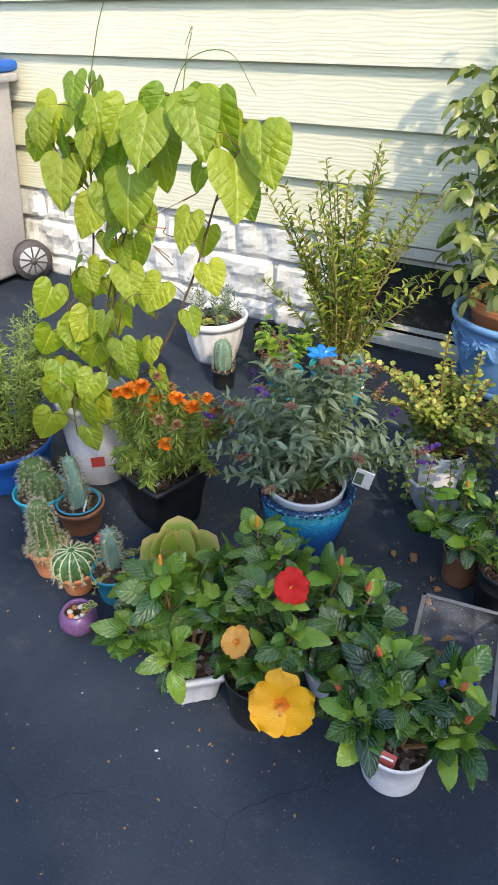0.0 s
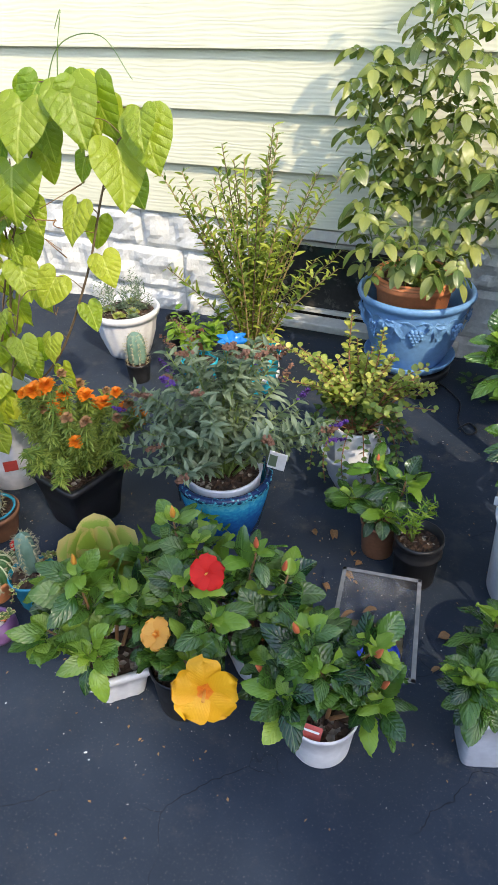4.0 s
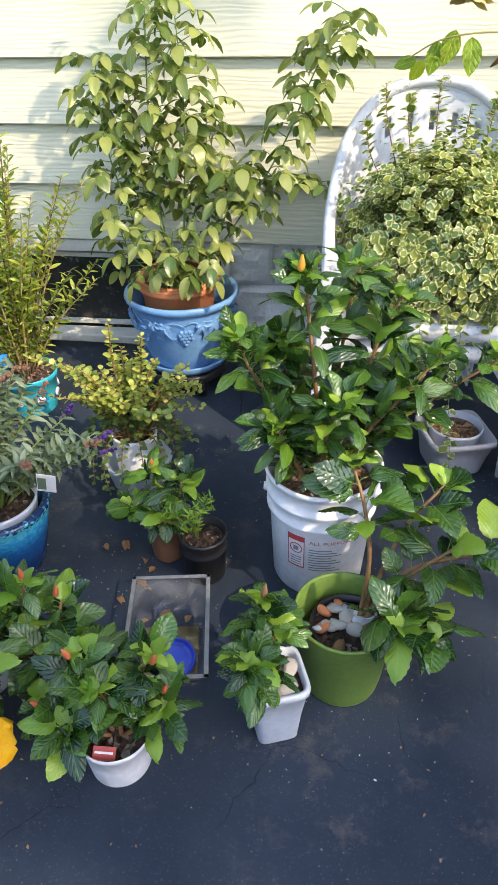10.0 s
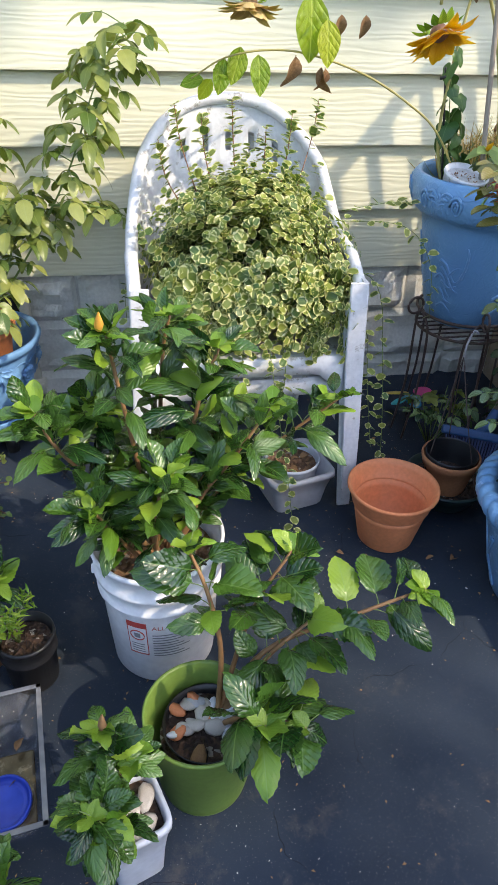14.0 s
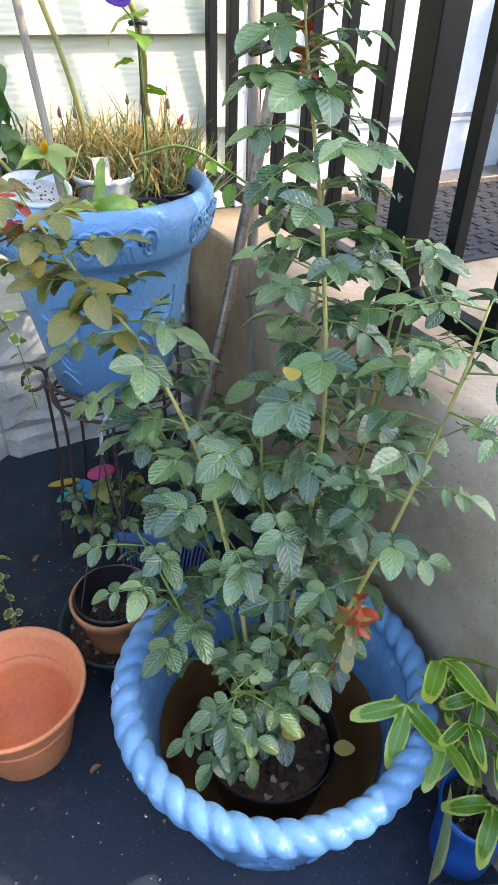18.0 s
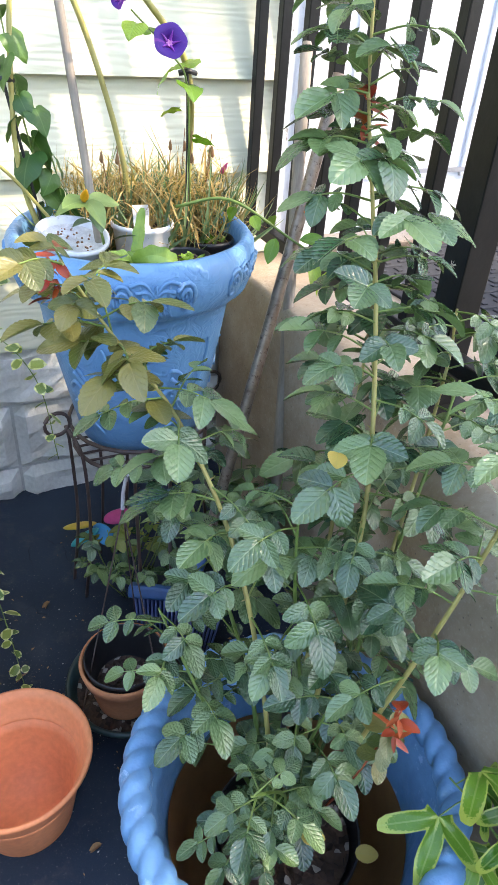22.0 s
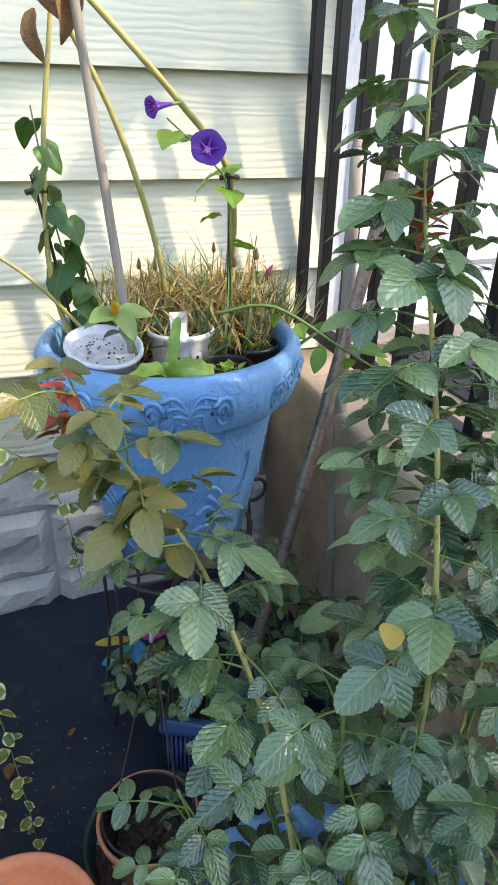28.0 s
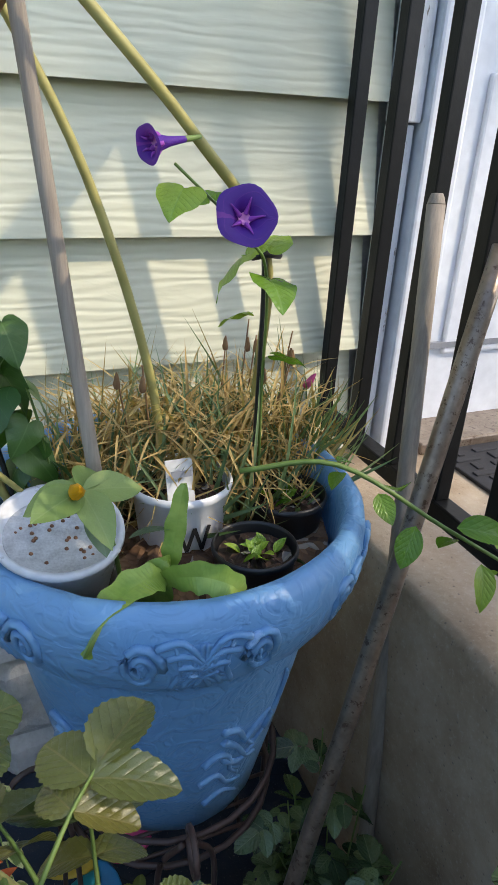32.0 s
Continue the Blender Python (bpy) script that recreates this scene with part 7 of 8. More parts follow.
for pts, r in (([(0, .01, 0), (.0, .01, .04), (.004, .008, .075)], .024), ([(.012, .015, .05), (.020, .02, .09), (.030, .028, .14)], .013), ([(0, .0, .06), (-.025, -.022, .072), (-.056, -.040, .064), (-.082, -.052, .034)], .020), ([(0, .0, .06), (.022, -.03, .080), (.045, -.045, .078), (.060, -.052, .066)], .018)):
    v, f = [], []
    cp = curve(pts, 9)
    for k, p in enumerate(cp):
        d = (cp[min(k + 1, len(cp) - 1)] - cp[max(k - 1, 0)]).normalized()
        a = d.cross(Vector((.3, 1, .2))).normalized()
        b = d.cross(a)
        e = math.sin(math.pi * (k + .3) / (len(cp) - .4)) ** .4
        for g in range(6):
            q = .72 * r * e * ((1.35 + .13 * math.cos(k * 1.15)) if g % 2 == 0 else .50)
            v.append(p + a * q * math.cos(g * 1.0472) + b * q * math.sin(g * 1.0472))
    f = [(6 * k + g, 6 * k + (g + 1) % 6, 6 * k + 6 + (g + 1) % 6, 6 * k + 6 + g) for k in range(len(cp) - 1) for g in range(6)]
    f += [tuple(range(6)), tuple(6 * (len(cp) - 1) + g for g in range(6))]
    put("joint", mesh_of("joint", v, f, DRAGON, np.tile([[.5, .5]], (len(v), 1)), False), t)

t = in_urn("bamboo_pole", 3.905, -.465, .76, "grey weathered bamboo support pole", "pole")
rod("pole", [(0, 0, 0), (-.018, .010, .113), (-.054, .045, .534), (-.062, .052, .64)], .0075, .006, WOOD, t, 8)
t = in_urn("sunflower", 3.975, -.35, .76, "leggy sunflower stalks bent over with drooping heads", "plant")
SF = [[(.0, 0, 0), (-.01, 0, .2), (-.07, .0, .42), (-.15, .0, .58), (-.22, -.02, .66)], [(.11, .03, .0), (.12, .02, .2), (.09, -.05, .36), (.0, -.10, .46), (-.11, -.10, .57), (-.2, -.08, .66)], [(-.13, -.02, .0), (-.19, -.02, .18), (-.185, -.02, .38), (-.15, .0, .58)], [(-.12, -.04, .08), (-.22, -.07, .214), (-.31, -.07, .282), (-.43, -.07, .344), (-.57, -.07, .386), (-.675, -.07, .395), (-.78, -.06, .377), (-.86, -.03, .33)], [(-.2, -.05, .66), (-.32, -.26, .73), (-.43, -.48, .66), (-.47, -.58, .50)]]
for s, r in zip(SF, (.0055, .006, .005, .003, .004)):
    rod("stalk", s, r, r * .7, OLDSTEM, t, 8)
rr = random.Random(67)
for p, w, s in (((-.74, -.05, .40), (-.3, -.3, -1), .085), ((-.70, -.06, .385), (.1, -.4, -1), .09), ((-.78, -.05, .375), (-.2, -.3, -1), .08), ((-.83, -.03, .33), (-1, 0, -.2), .06), ((-.81, -.03, .33), (-.6, .1, -.9), .06), ((-.76, -.05, .34), (-.9, -.2, .3), .05)):
    leaves(t, "leaf", [aim(p, w, (.2, -.8, .5), s)], B_OVAL, L_HEART)
for p, w, s in (((-.58, -.07, .51), (.05, -.2, -1), .14), ((-.54, -.08, .46), (.1, -.2, -1), .10)):
    leaves(t, "leaf", [aim(p, w, (.1, -.9, .3), s)], B_OVAL, L_HEART)
for p in ((-.61, -.07, .385), (-.545, -.07, .36), (-.535, -.07, .36), (-.505, -.07, .47), (-.445, -.07, .47), (-.2, -.06, .66), (-.16, -.05, .62), (-.14, -.06, .60), (-.18, -.08, .56)):
    leaves(t, "dry_leaf", [aim(p, (rr.uniform(-.2, .2), 0, -1), (rr.uniform(-.5, .5), -1, 0), rr.uniform(.05, .075), rr.uniform(-1, 1))], B_DRY, DRY)


def sunflower_head(t, at, way, size, fresh=True):
    way = Vector(way).normalized()
    q = way.to_track_quat("Z", "Y").to_matrix().to_4x4()
    h = put("flower_head", mesh_of("flower_head", *lathe([(0, -.010), (size * .22, -.008), (size * .32, .0), (size * .30, .012), (size * .15, .016), (0, .014)], 20)[:2], DRY if not fresh else BROWN), t, matrix=Matrix.Translation(at) @ q)
    r = random.Random(int(size * 1000))
    pm = [aim((size * .38 * math.cos(a), size * .38 * math.sin(a), .004), (math.cos(a), math.sin(a), r.uniform(.2, 1.6)), (0, 0, 1), size * r.uniform(.7, 1.1)) for a in [i * .209 for i in range(30)]]
    leaves(h, "petal", pm, B_OVAL, P_YELLOW if fresh else STRAW)
    gm = [aim((size * .36 * math.cos(a), size * .36 * math.sin(a), -.004), (math.cos(a), math.sin(a), r.uniform(-.6, .1)), (0, 0, 1), size * r.uniform(.4, .6)) for a in [i * .42 for i in range(15)]]
    leaves(h, "sepal", gm, B_OVAL, L_HIBY)


sunflower_head(t, (-.475, -.60, .462), (.2, -.45, -.85), .048)
sunflower_head(t, (-.20, -.05, .645), (.1, -.3, -1), .05, False)
rod("stalk", [(-.2, -.06, .66), (-.45, -.08, .66), (-.68, -.08, .58), (-.725, -.08, .50)], .004, .003, OLDSTEM, t, 6)
sunflower_head(t, (-.725, -.08, .49), (-.1, -.2, -1), .055, False)
t = in_urn("morning_glory", 3.83, -.37, .76, "twining morning glory with purple trumpet flowers on stakes", "plant")
rr = random.Random(69)
for pts, n, s in (([(0, 0, 0), (-.01, 0, .15), (-.035, 0, .3), (-.05, 0, .45)], 15, .055), ([(.02, .0, 0), (.02, .0, .1), (.01, -.01, .2), (-.02, 0, .32)], 11, .055)):
    rod("vine", pts, .002, .0012, GREENSTEM, t, 5)
    m, k = round_stem(pts, n, s, .5, -.9, .05, 1.0, .3, stalk=.012, r=rr)
    leaves(t, "leaf", m, B_HEART, L_IVY)
for pts in ([(.0, -.005, -.02), (-.05, 0, .30), (-.06, 0, .36)], [(.235, -.03, 0), (.236, -.03, .3), (.232, -.03, .37)]):
    rod("stake", pts, .003, .003, BLACK, t, 6)
for p in ((-.056, 0, .335), (.234, -.03, .355)):
    put("clip", mesh_of("clip", *tube([(p[0] - .014, p[1], p[2]), (p[0], p[1] - .008, p[2] + .004), (p[0] + .016, p[1], p[2])], .005, .004, 6), BLACK), t)
vp = [(.25, -.02, 0), (.24, -.03, .2), (.22, -.07, .34), (.185, -.10, .385), (.12, -.11, .44)]
rod("vine", vp, .002, .0013, GREENSTEM, t, 5)
leaves(t, "leaf", [m for m in round_stem(vp, 8, .045, 1, -.1, .3, 1.0, .4, stalk=.015, r=rr)[0] if (m @ Vector((0, .5, 0)) - Vector((.172, -.13, .405))).length > .040], B_HEART, L_HIBY)


def trumpet(t, at, way, size, fold=1.0):
    way = Vector(way).normalized()
    q = way.to_track_quat("Z", "Y").to_matrix().to_4x4()
    prof = [(.05, -.75), (.08, -.40), (.13, -.18), (.27 * fold, -.04), (.44 * fold, .03), (.54 * fold, .02)]
    v, f, u = lathe([(r * size, z * size) for r, z in prof], 30, lambda a, j, r, z: (r * .04 * math.cos(5 * a) * (j > 3), 0))
    fl = put("flower", mesh_of("flower", v, f, P_PURPLE, u), t, matrix=Matrix.Translation(at) @ q)
    v, f, u = lathe([(r * size * .97, z * size + .0006) for r, z in ((.001, -.24), (.06, -.205), (.115, -.16))], 20)
    put("throat", mesh_of("throat", v, f, P_LILAC), fl)
    for k in range(5):
        a = 2 * math.pi * k / 5
        ray = [(r * size, z * size + .0012) for r, z in ((.10, -.20), (.16, -.135), (.23 * fold, -.065), (.33 * fold, -.005))]
        rod("fold", [(r * math.cos(a), r * math.sin(a), z) for r, z in ray], .0024, .0004, P_MAGENTA, fl, 5, steps=4)
    rod("flower_tube", [(0, 0, -.7 * size), (0, 0, -1.1 * size)], .0025, .0018, GREENSTEM, fl, 6)


trumpet(t, (.172, -.13, .405), (-.15, -.85, .42), .046)
trumpet(t, (.095, -.13, .453), (-.75, -.35, -.1), .046, .55)
t = in_urn("trailing_sunflower", 3.92, -.47, .80, "soft grey-green side shoots with oval leaves", "plant")
rr = random.Random(71)
for pts, n in (([(.10, .0, .12), (.18, -.05, .14), (.28, -.10, .08), (.36, -.13, .03)], 10), ([(-.02, .0, .0), (-.035, -.02, .09), (-.060, -.042, .15)], 3)):
    rod("shoot", pts, .003, .0018, GREENSTEM, t, 6)
    m, k = round_stem(pts, n, .055, 1, -.3, .25, 1.0, .3, stalk=.015, r=rr)
    leaves(t, "leaf", m, B_OVAL, L_SAGE if n < 9 else L_HIBY)
leaves(t, "broad_leaf", [aim((-.060, -.042, .148), (math.cos(a), math.sin(a), -.1 + .25 * math.sin(a * 2)), (.1, -.5, 1), .056) for a in (.1, 1.1, 2.2, 2.9, 3.9, 5.0)], B_OVAL, L_SHOOT)
bud(t, (-.066, -.05, .150), (0, -.6, .5), .034, P_YELLOW, "yellow_bud")

# ---- the corner by the landing ----
t = thing("garden_ornament", (3.875, -0.295, 0), "painted metal flower ornament with yellow, teal, blue and pink petals", "ornament")
rod("stake", [(0, 0, 0), (.0, 0, .085)], .003, .003, RUST, t)
petal_v, petal_f, _ = lathe([(0, .003), (.6, .003), (.9, .002), (1, 0), (.9, -.002), (0, -.003)], 28)
for (x, y, z), colour, spin in (((-.045, .012, .098), (.58, .42, .05), 2.9), ((-.040, -.020, .085), (.03, .40, .46), 3.6), ((.006, -.022, .082), (.015, .24, .52), 5.0), ((.055, .018, .095), (.62, .07, .25), .3)):
    m = surface("petal_enamel", colour, tuple(1.15 * c for c in colour), .4, 60, 8, .0004)
    put("petal", mesh_of("petal", [(a * .042, c * .022, d) for a, c, d in petal_v], petal_f, m), t, matrix=Matrix.Translation((x, y, z)) @ Euler((radians(18), radians(6), spin)).to_matrix().to_4x4())
t = thing("young_rose", (3.90, -0.46, 0), "low young rose shoots with yellow-edged leaves", "plant")
rr = random.Random(73)
for k in range(9):
    a = k * 2.4
    pts = [(.01 * math.cos(a), .01 * math.sin(a), 0), (.06 * math.cos(a), .05 * math.sin(a), .09), (.09 * math.cos(a), .07 * math.sin(a), .16 + .03 * (k % 2))]
    rod("stem", pts, .002, .0012, GREENSTEM, t, 5)
    leaves(t, "leaf", compound(pts, 3, .04, .034, .1, .5, 1.0, rr)[0], B_ROSE, L_ROSEY if k % 3 == 0 else L_ROSE)
t = thing("self_sown_shrub", (4.19, -0.50, 0), "dark leafy self-sown shoots at the foot of the landing", "plant")
for k in range(12):
    a = k * 2.4
    pts = [(.01 * math.cos(a), .01 * math.sin(a), 0), (.04 * math.cos(a), .06 * math.sin(a), .12), (.07 * math.cos(a), .11 * math.sin(a), .16 + .022 * k)]
    rod("stem", pts, .0025, .0012, GREENSTEM, t, 5)
    leaves(t, "leaf", compound(pts, 5, .05, .042, .1, .3, 1.0, rr)[0], B_ROSE, L_ROSE)

t = thing("push_broom", (4.06, -0.575, 0), "blue-bristled broom with a rusty steel handle leaning on the landing", "broom")
rod("handle", [(-.02, .0, .15), (.14, .087, .63), (.296, .172, 1.12)], .0125, .0125, STEEL, t, 12)
bx, bz = Vector((.88, -.47, .0)).normalized(), Vector((.30, .42, .80)).normalized()
by = bz.cross(bx).normalized()
BH = Matrix.Translation((-.080, -.045, .120)) @ Matrix((bx, by, by.cross(bx) * -1)).transposed().to_4x4()
BROOM = surface("faded_blue_plastic", (0.02, 0.075, 0.20), (0.03, 0.10, 0.25), 0.4, 80, 5, 0.0004)
part("head", box_bm((.23, .036, .030), (0, 0, .008), .007), BROOM, t, matrix=BH)
rod("socket", [(-.072, -.036, .125), (-.045, -.018, .135), (-.008, .006, .185)], .020, .015, BROOM, t, 12)
NAVY = surface("navy_bristle", (.03, .05, .14), (.05, .08, .20), .4, 90, 9, .0)
bme = mesh_of("bristle", *tube([(0, 0, 0), (0, -.004, -.05), (0, -.010, -.105)], .0030, .0020, 5), NAVY)
rr = random.Random(75)
for i in range(22):
    for j in range(3):
        put("bristle", bme, t, matrix=BH @ Matrix.Translation((-.098 + i * .0093, -.012 + .012 * j, -.004)) @ Euler((rr.uniform(-.08, .08), (i - 10.5) * .02, 0)).to_matrix().to_4x4())
t = thing("wooden_handle", (4.285, -0.47, 0), "weathered grey wooden tool handle leaning on the railing", "tool handle")
rod("shaft", [(0, 0, 0), (.034, .098, .58), (.0674, .1943, 1.15)], .0135, .012, WOOD, t, 12)
rod("tip", [(.0674, .1943, 1.1502), (.0679, .1957, 1.158), (.0682, .1966, 1.163)], .0118, .0075, WOOD, t, 12)

# ---- the rose in the big rope-rimmed pot ----
RX, RY = 3.97, -1.15
t = thing("rope_pot", (RX, RY, 0), "huge blue plastic pot with a twisted rope rim", "pot")
turned("pot", [(0, 0), (.150, 0), (.158, .008), (.185, .12), (.205, .21), (.220, .268), (.228, .274), (.224, .293), (.212, .290), (.196, .21), (.176, .12), (.148, .015), (0, .015)], BLUE2, t, 72)
vs, fs = [], []
N, S = 432, 20
for k in range(N):
    a = 2 * math.pi * k / N
    for s in range(S):
        b = 2 * math.pi * s / S
        strand = abs(math.sin(b + a * 21))
        r = .0165 + .0072 * strand ** .55
        vs.append(((.229 + r * math.cos(b)) * math.cos(a), (.229 + r * math.cos(b)) * math.sin(a), .292 + r * math.sin(b)))
for k in range(N):
    for s in range(S):
        q, p = (k + 1) % N, (s + 1) % S
        fs.append((k * S + s, q * S + s, q * S + p, k * S + p))
put("rope_rim", mesh_of("rope_rim", vs, fs, BLUE2), t)
for k in range(9):
    a0 = k * .698
    for d in (-1, 1):
        for o in (0, .05):
            rod("band_relief", [((.158 + (z - .008) * .235 + .0015) * math.cos(a0 + d * (f * .5) + o), (.158 + (z - .008) * .235 + .0015) * math.sin(a0 + d * (f * .5) + o), z) for f, z in ((-.5, .03), (0, .10), (.5, .19))], .004, .004, BLUE2, t, 6)
WET = surface("brown_stained_inside", (.17, .085, .032), (.26, .135, .05), .5, 40, 6, .0008)
turned("stain", [(.1842, .17), (.1730, .12), (.1630, .08), (.1455, .018), (0, .0185)], WET, t, 72, label="brown water stain inside the pot")
t = thing("potted_rose", (RX - .005, RY - .01, .016), "tall serrate-leaved climbing rose in a black nursery pot", "potted plant")
round_pot(t, .09, .115, .15, BLACK, .004, .02, .004, .03, SOIL)
rr = random.Random(77)
RS = [
    ([(-.02, 0, .12), (-.03, .06, .40), (-.05, .15, .62), (-.09, .26, .76), (-.15, .34, .85), (-.20, .36, .94)], 26, .30),
    ([(.0, .02, .12), (.05, .05, .40), (.10, .09, .67), (.135, .18, .88), (.165, .28, 1.03), (.185, .35, 1.14), (.185, .38, 1.34)], 48, .24),
    ([(.03, .0, .12), (.07, -.03, .38), (.13, -.05, .62), (.18, -.05, .80), (.23, -.02, .88)], 19, .35),
    ([(.02, .03, .12), (.13, .08, .42), (.22, .13, .66), (.28, .17, .80)], 17, .35),
    ([(-.02, .02, .12), (-.02, .13, .36), (-.05, .24, .54), (-.08, .30, .66)], 16, .3),
    ([(0, .02, .12), (.03, .06, .35), (.02, .10, .56), (.02, .12, .70)], 15, .3),
    ([(.02, .02, .12), (.10, .06, .32), (.13, .10, .50)], 13, .3),
    ([(-.02, .0, .12), (-.07, -.02, .24), (-.12, -.04, .32)], 11, .2),
    ([(0, .0, .12), (-.03, -.02, .30), (-.10, -.05, .40)], 12, .25),
    ([(.0, .02, .12), (.08, .13, .5), (.17, .24, .78), (.19, .28, .95)], 20, .35),
    ([(-.01, .03, .12), (-.09, .10, .34), (-.14, .19, .50)], 13, .3),
    ([(.0, .03, .12), (.02, .02, .30), (.04, .0, .46)], 13, .25),
    ([(.02, .02, .12), (.16, .10, .48), (.30, .22, .76), (.33, .26, .86)], 16, .45),
]
L_BRONZE = leaf_material("bronze_leaf", (0.075, 0.12, 0.03), (0.24, 0.20, 0.05), 0.28, (0.30, 0.24, 0.10), 6, glow=0.2, spec=0.8, pucker=0.0018)
rl, rk = [], []
for s, n, st in RS:
    rod("cane", s, .0042, .0018, OLDSTEM if s[-1][2] > .85 else GREENSTEM, t, 7)
    a, k = compound(s, int(n * (1.55 if s[-1][2] > 1 else 1.25)), .070 if s[-1][2] > .45 else .05, (.045 if s[-1][2] > .93 else .041) if s[-1][2] > .45 else .031, .10, st, 1.0, rr, phase=rr.uniform(0, 6))
    eye = Vector((3.79, -1.0, 1.23)) - Vector((RX - .005, RY - .01, .016))
    a = [m for m in a if (m.translation - eye).length > .20]
    if s is RS[0][0]:
        leaves(t, "bronze_leaf", [m for m in a if m.translation.z > .80], B_ROSE, L_BRONZE)
        a = [m for m in a if m.translation.z <= .80]
    rl += a
    rk += k
thorn = mesh_of("thorn", *tube([(0, 0, 0), (0, 0, .003), (0, 0, .007)], .0016, .0002, 5), OLDSTEM)
for s, n, st in RS[:4]:
    for k, (p, d) in enumerate(along(s, 16, .15, .8)):
        out = Vector((math.cos(k * 2.4), math.sin(k * 2.4), .1))
        put("thorn", thorn, t, matrix=Matrix.Translation(p + out * .003) @ out.to_track_quat("Z", "Y").to_matrix().to_4x4())
rr.shuffle(rl)
leaves(t, "leaf", rl, B_ROSE, L_ROSE, 700)
stalk_part(t, rk, GREENSTEM, "leaf_stalk")
for p, s in (((-.203, .362, .955), .034), ((-.215, .355, .935), .030), ((.185, .345, 1.13), .050), ((.05, -.10, .56), .034)):
    for i in range(12):
        leaves(t, "red_leaf", [aim((p[0], p[1], p[2] - .005 * i), (math.cos(i * 1.05 + 1), math.sin(i * 1.05 + 1), rr.uniform(-.7, .6)), (0, 0, 1), s * rr.uniform(.5, 1.0), rr.uniform(-.8, .8))], B_ROSEL if i % 4 == 0 else B_LEAFLET, L_RED)
for p in ((.06, -.09, .20), (-.02, -.06, .26), (.10, .12, .52), (.05, .1, .78)):
    leaves(t, "yellow_leaf", [aim(p, (rr.uniform(-1, 1), -.5, .1), (0, -.3, 1), .034)], B_ROSE, L_YELLOW)
for i in range(9):
    leaves(t, "bronze_leaf", [aim((.05, -.09, .52 - .009 * i), (math.cos(i * 2.1), math.sin(i * 2.1), rr.uniform(-.9, -.1)), (0, -.3, 1), rr.uniform(.026, .040))], B_ROSE, L_BRONZE)
for i in range(14):
    a, f = i * 2.4, i / 14
    leaves(t, "bronze_leaf", [aim((-.10 - .10 * f, .27 + .085 * f, .76 + .13 * f), (math.cos(a), math.sin(a), rr.uniform(-.4, .3)), (0, 0, 1), rr.uniform(.030, .046))], B_ROSE, L_BRONZE)
for i in range(7):
    leaves(t, "dry_petal", [aim((.19, .46, .955), (math.cos(i * .9), math.sin(i * .9), rr.uniform(-.8, .3)), (0, 0, 1), .013)], B_PETAL, P_ORANGE)
rod("red_shoot", [(.05, .0, .14), (.05, -.06, .36), (.05, -.10, .56)], .0022, .0012, L_RED, t, 5)
rod("stake", [(.0, .04, .10), (.02, .09, .52)], .004, .004, BLACK, t, 6)

t = thing("blue_trough", (4.205, -1.40, 0), "royal blue plastic pot beside the landing", "pot")
round_pot(t, .05, .062, .16, ROYAL, .004, .02, .004, .02)
t = thing("passion_vine", (4.185, -1.395, .13), "passion vine with deeply lobed glossy leaves", "plant")
rr = random.Random(79)
for pts, n in (([(0, 0, 0), (.0, .03, .15), (-.03, .08, .22), (-.06, .12, .26)], 6), ([(0, 0, 0), (.03, .02, .1), (.05, .06, .18), (.05, .10, .24)], 6), ([(0, 0, 0), (.02, -.05, .1), (.04, -.08, .14)], 5)):
    rod("vine", pts, .002, .0014, GREENSTEM, t, 5)
    m, k = round_stem(pts, n, .100, 1, .1, .2, 1.0, .5, stalk=.045, r=rr)
    # the lobes spread flat and hang outwards
    m = [aim(q.translation, q.to_3x3().col[1].normalized() * .7 + Vector((-.15, -.75, -.30)), (rr.uniform(-.35, .25), -.35, 1), q.to_scale().x) for q in m]
    leaves(t, "leaf", m, B_LOBED, L_PASSION)
    stalk_part(t, k, GREENSTEM, "leaf_stalk")
t = thing("sword_plant", (4.125, -1.43, 0), "striped sword-leaved plant beside the blue pot", "plant")
leaves(t, "leaf", [aim((-.02, 0, 0), (-.9, -.3, .5), (.2, -.6, .8), .20), aim((0, .01, 0), (.05, .1, 1), (0, -1, .1), .25), aim((.01, -.01, 0), (.7, -.6, .5), (0, -.4, .9), .18), aim((0, 0, 0), (-.15, -.35, 1), (0, -1, .2), .22), aim((.02, 0, 0), (.2, -.5, .9), (0, -1, .3), .20), aim((-.01, -.01, 0), (-.3, -.6, .8), (0, -1, .3), .17)], B_SWORD, L_SNAKE)

t = thing("ivy", (5.62, -0.06, .0), "green ivy climbing the wall past the door", "ivy")
rr = random.Random(81)
ms = []
for i in range(420):
    x, z = rr.uniform(-.22, .5), rr.uniform(.6, 2.2)
    ms.append(aim((x + .04 * math.sin(z * 9), rr.uniform(-.06, .02), z), (rr.uniform(-.5, .5), -.5, -1), (rr.uniform(-.3, .3), -1, .4), rr.uniform(.06, .11)))
leaves(t, "leaf", ms, B_HEART, L_IVY, 200)
for k in range(5):
    rod("vine", [(-.15 + .12 * k, .02, .5), (-.1 + .12 * k, .02, 1.2), (-.18 + .13 * k, .02, 2.2)], .005, .003, BARK, t, 5)

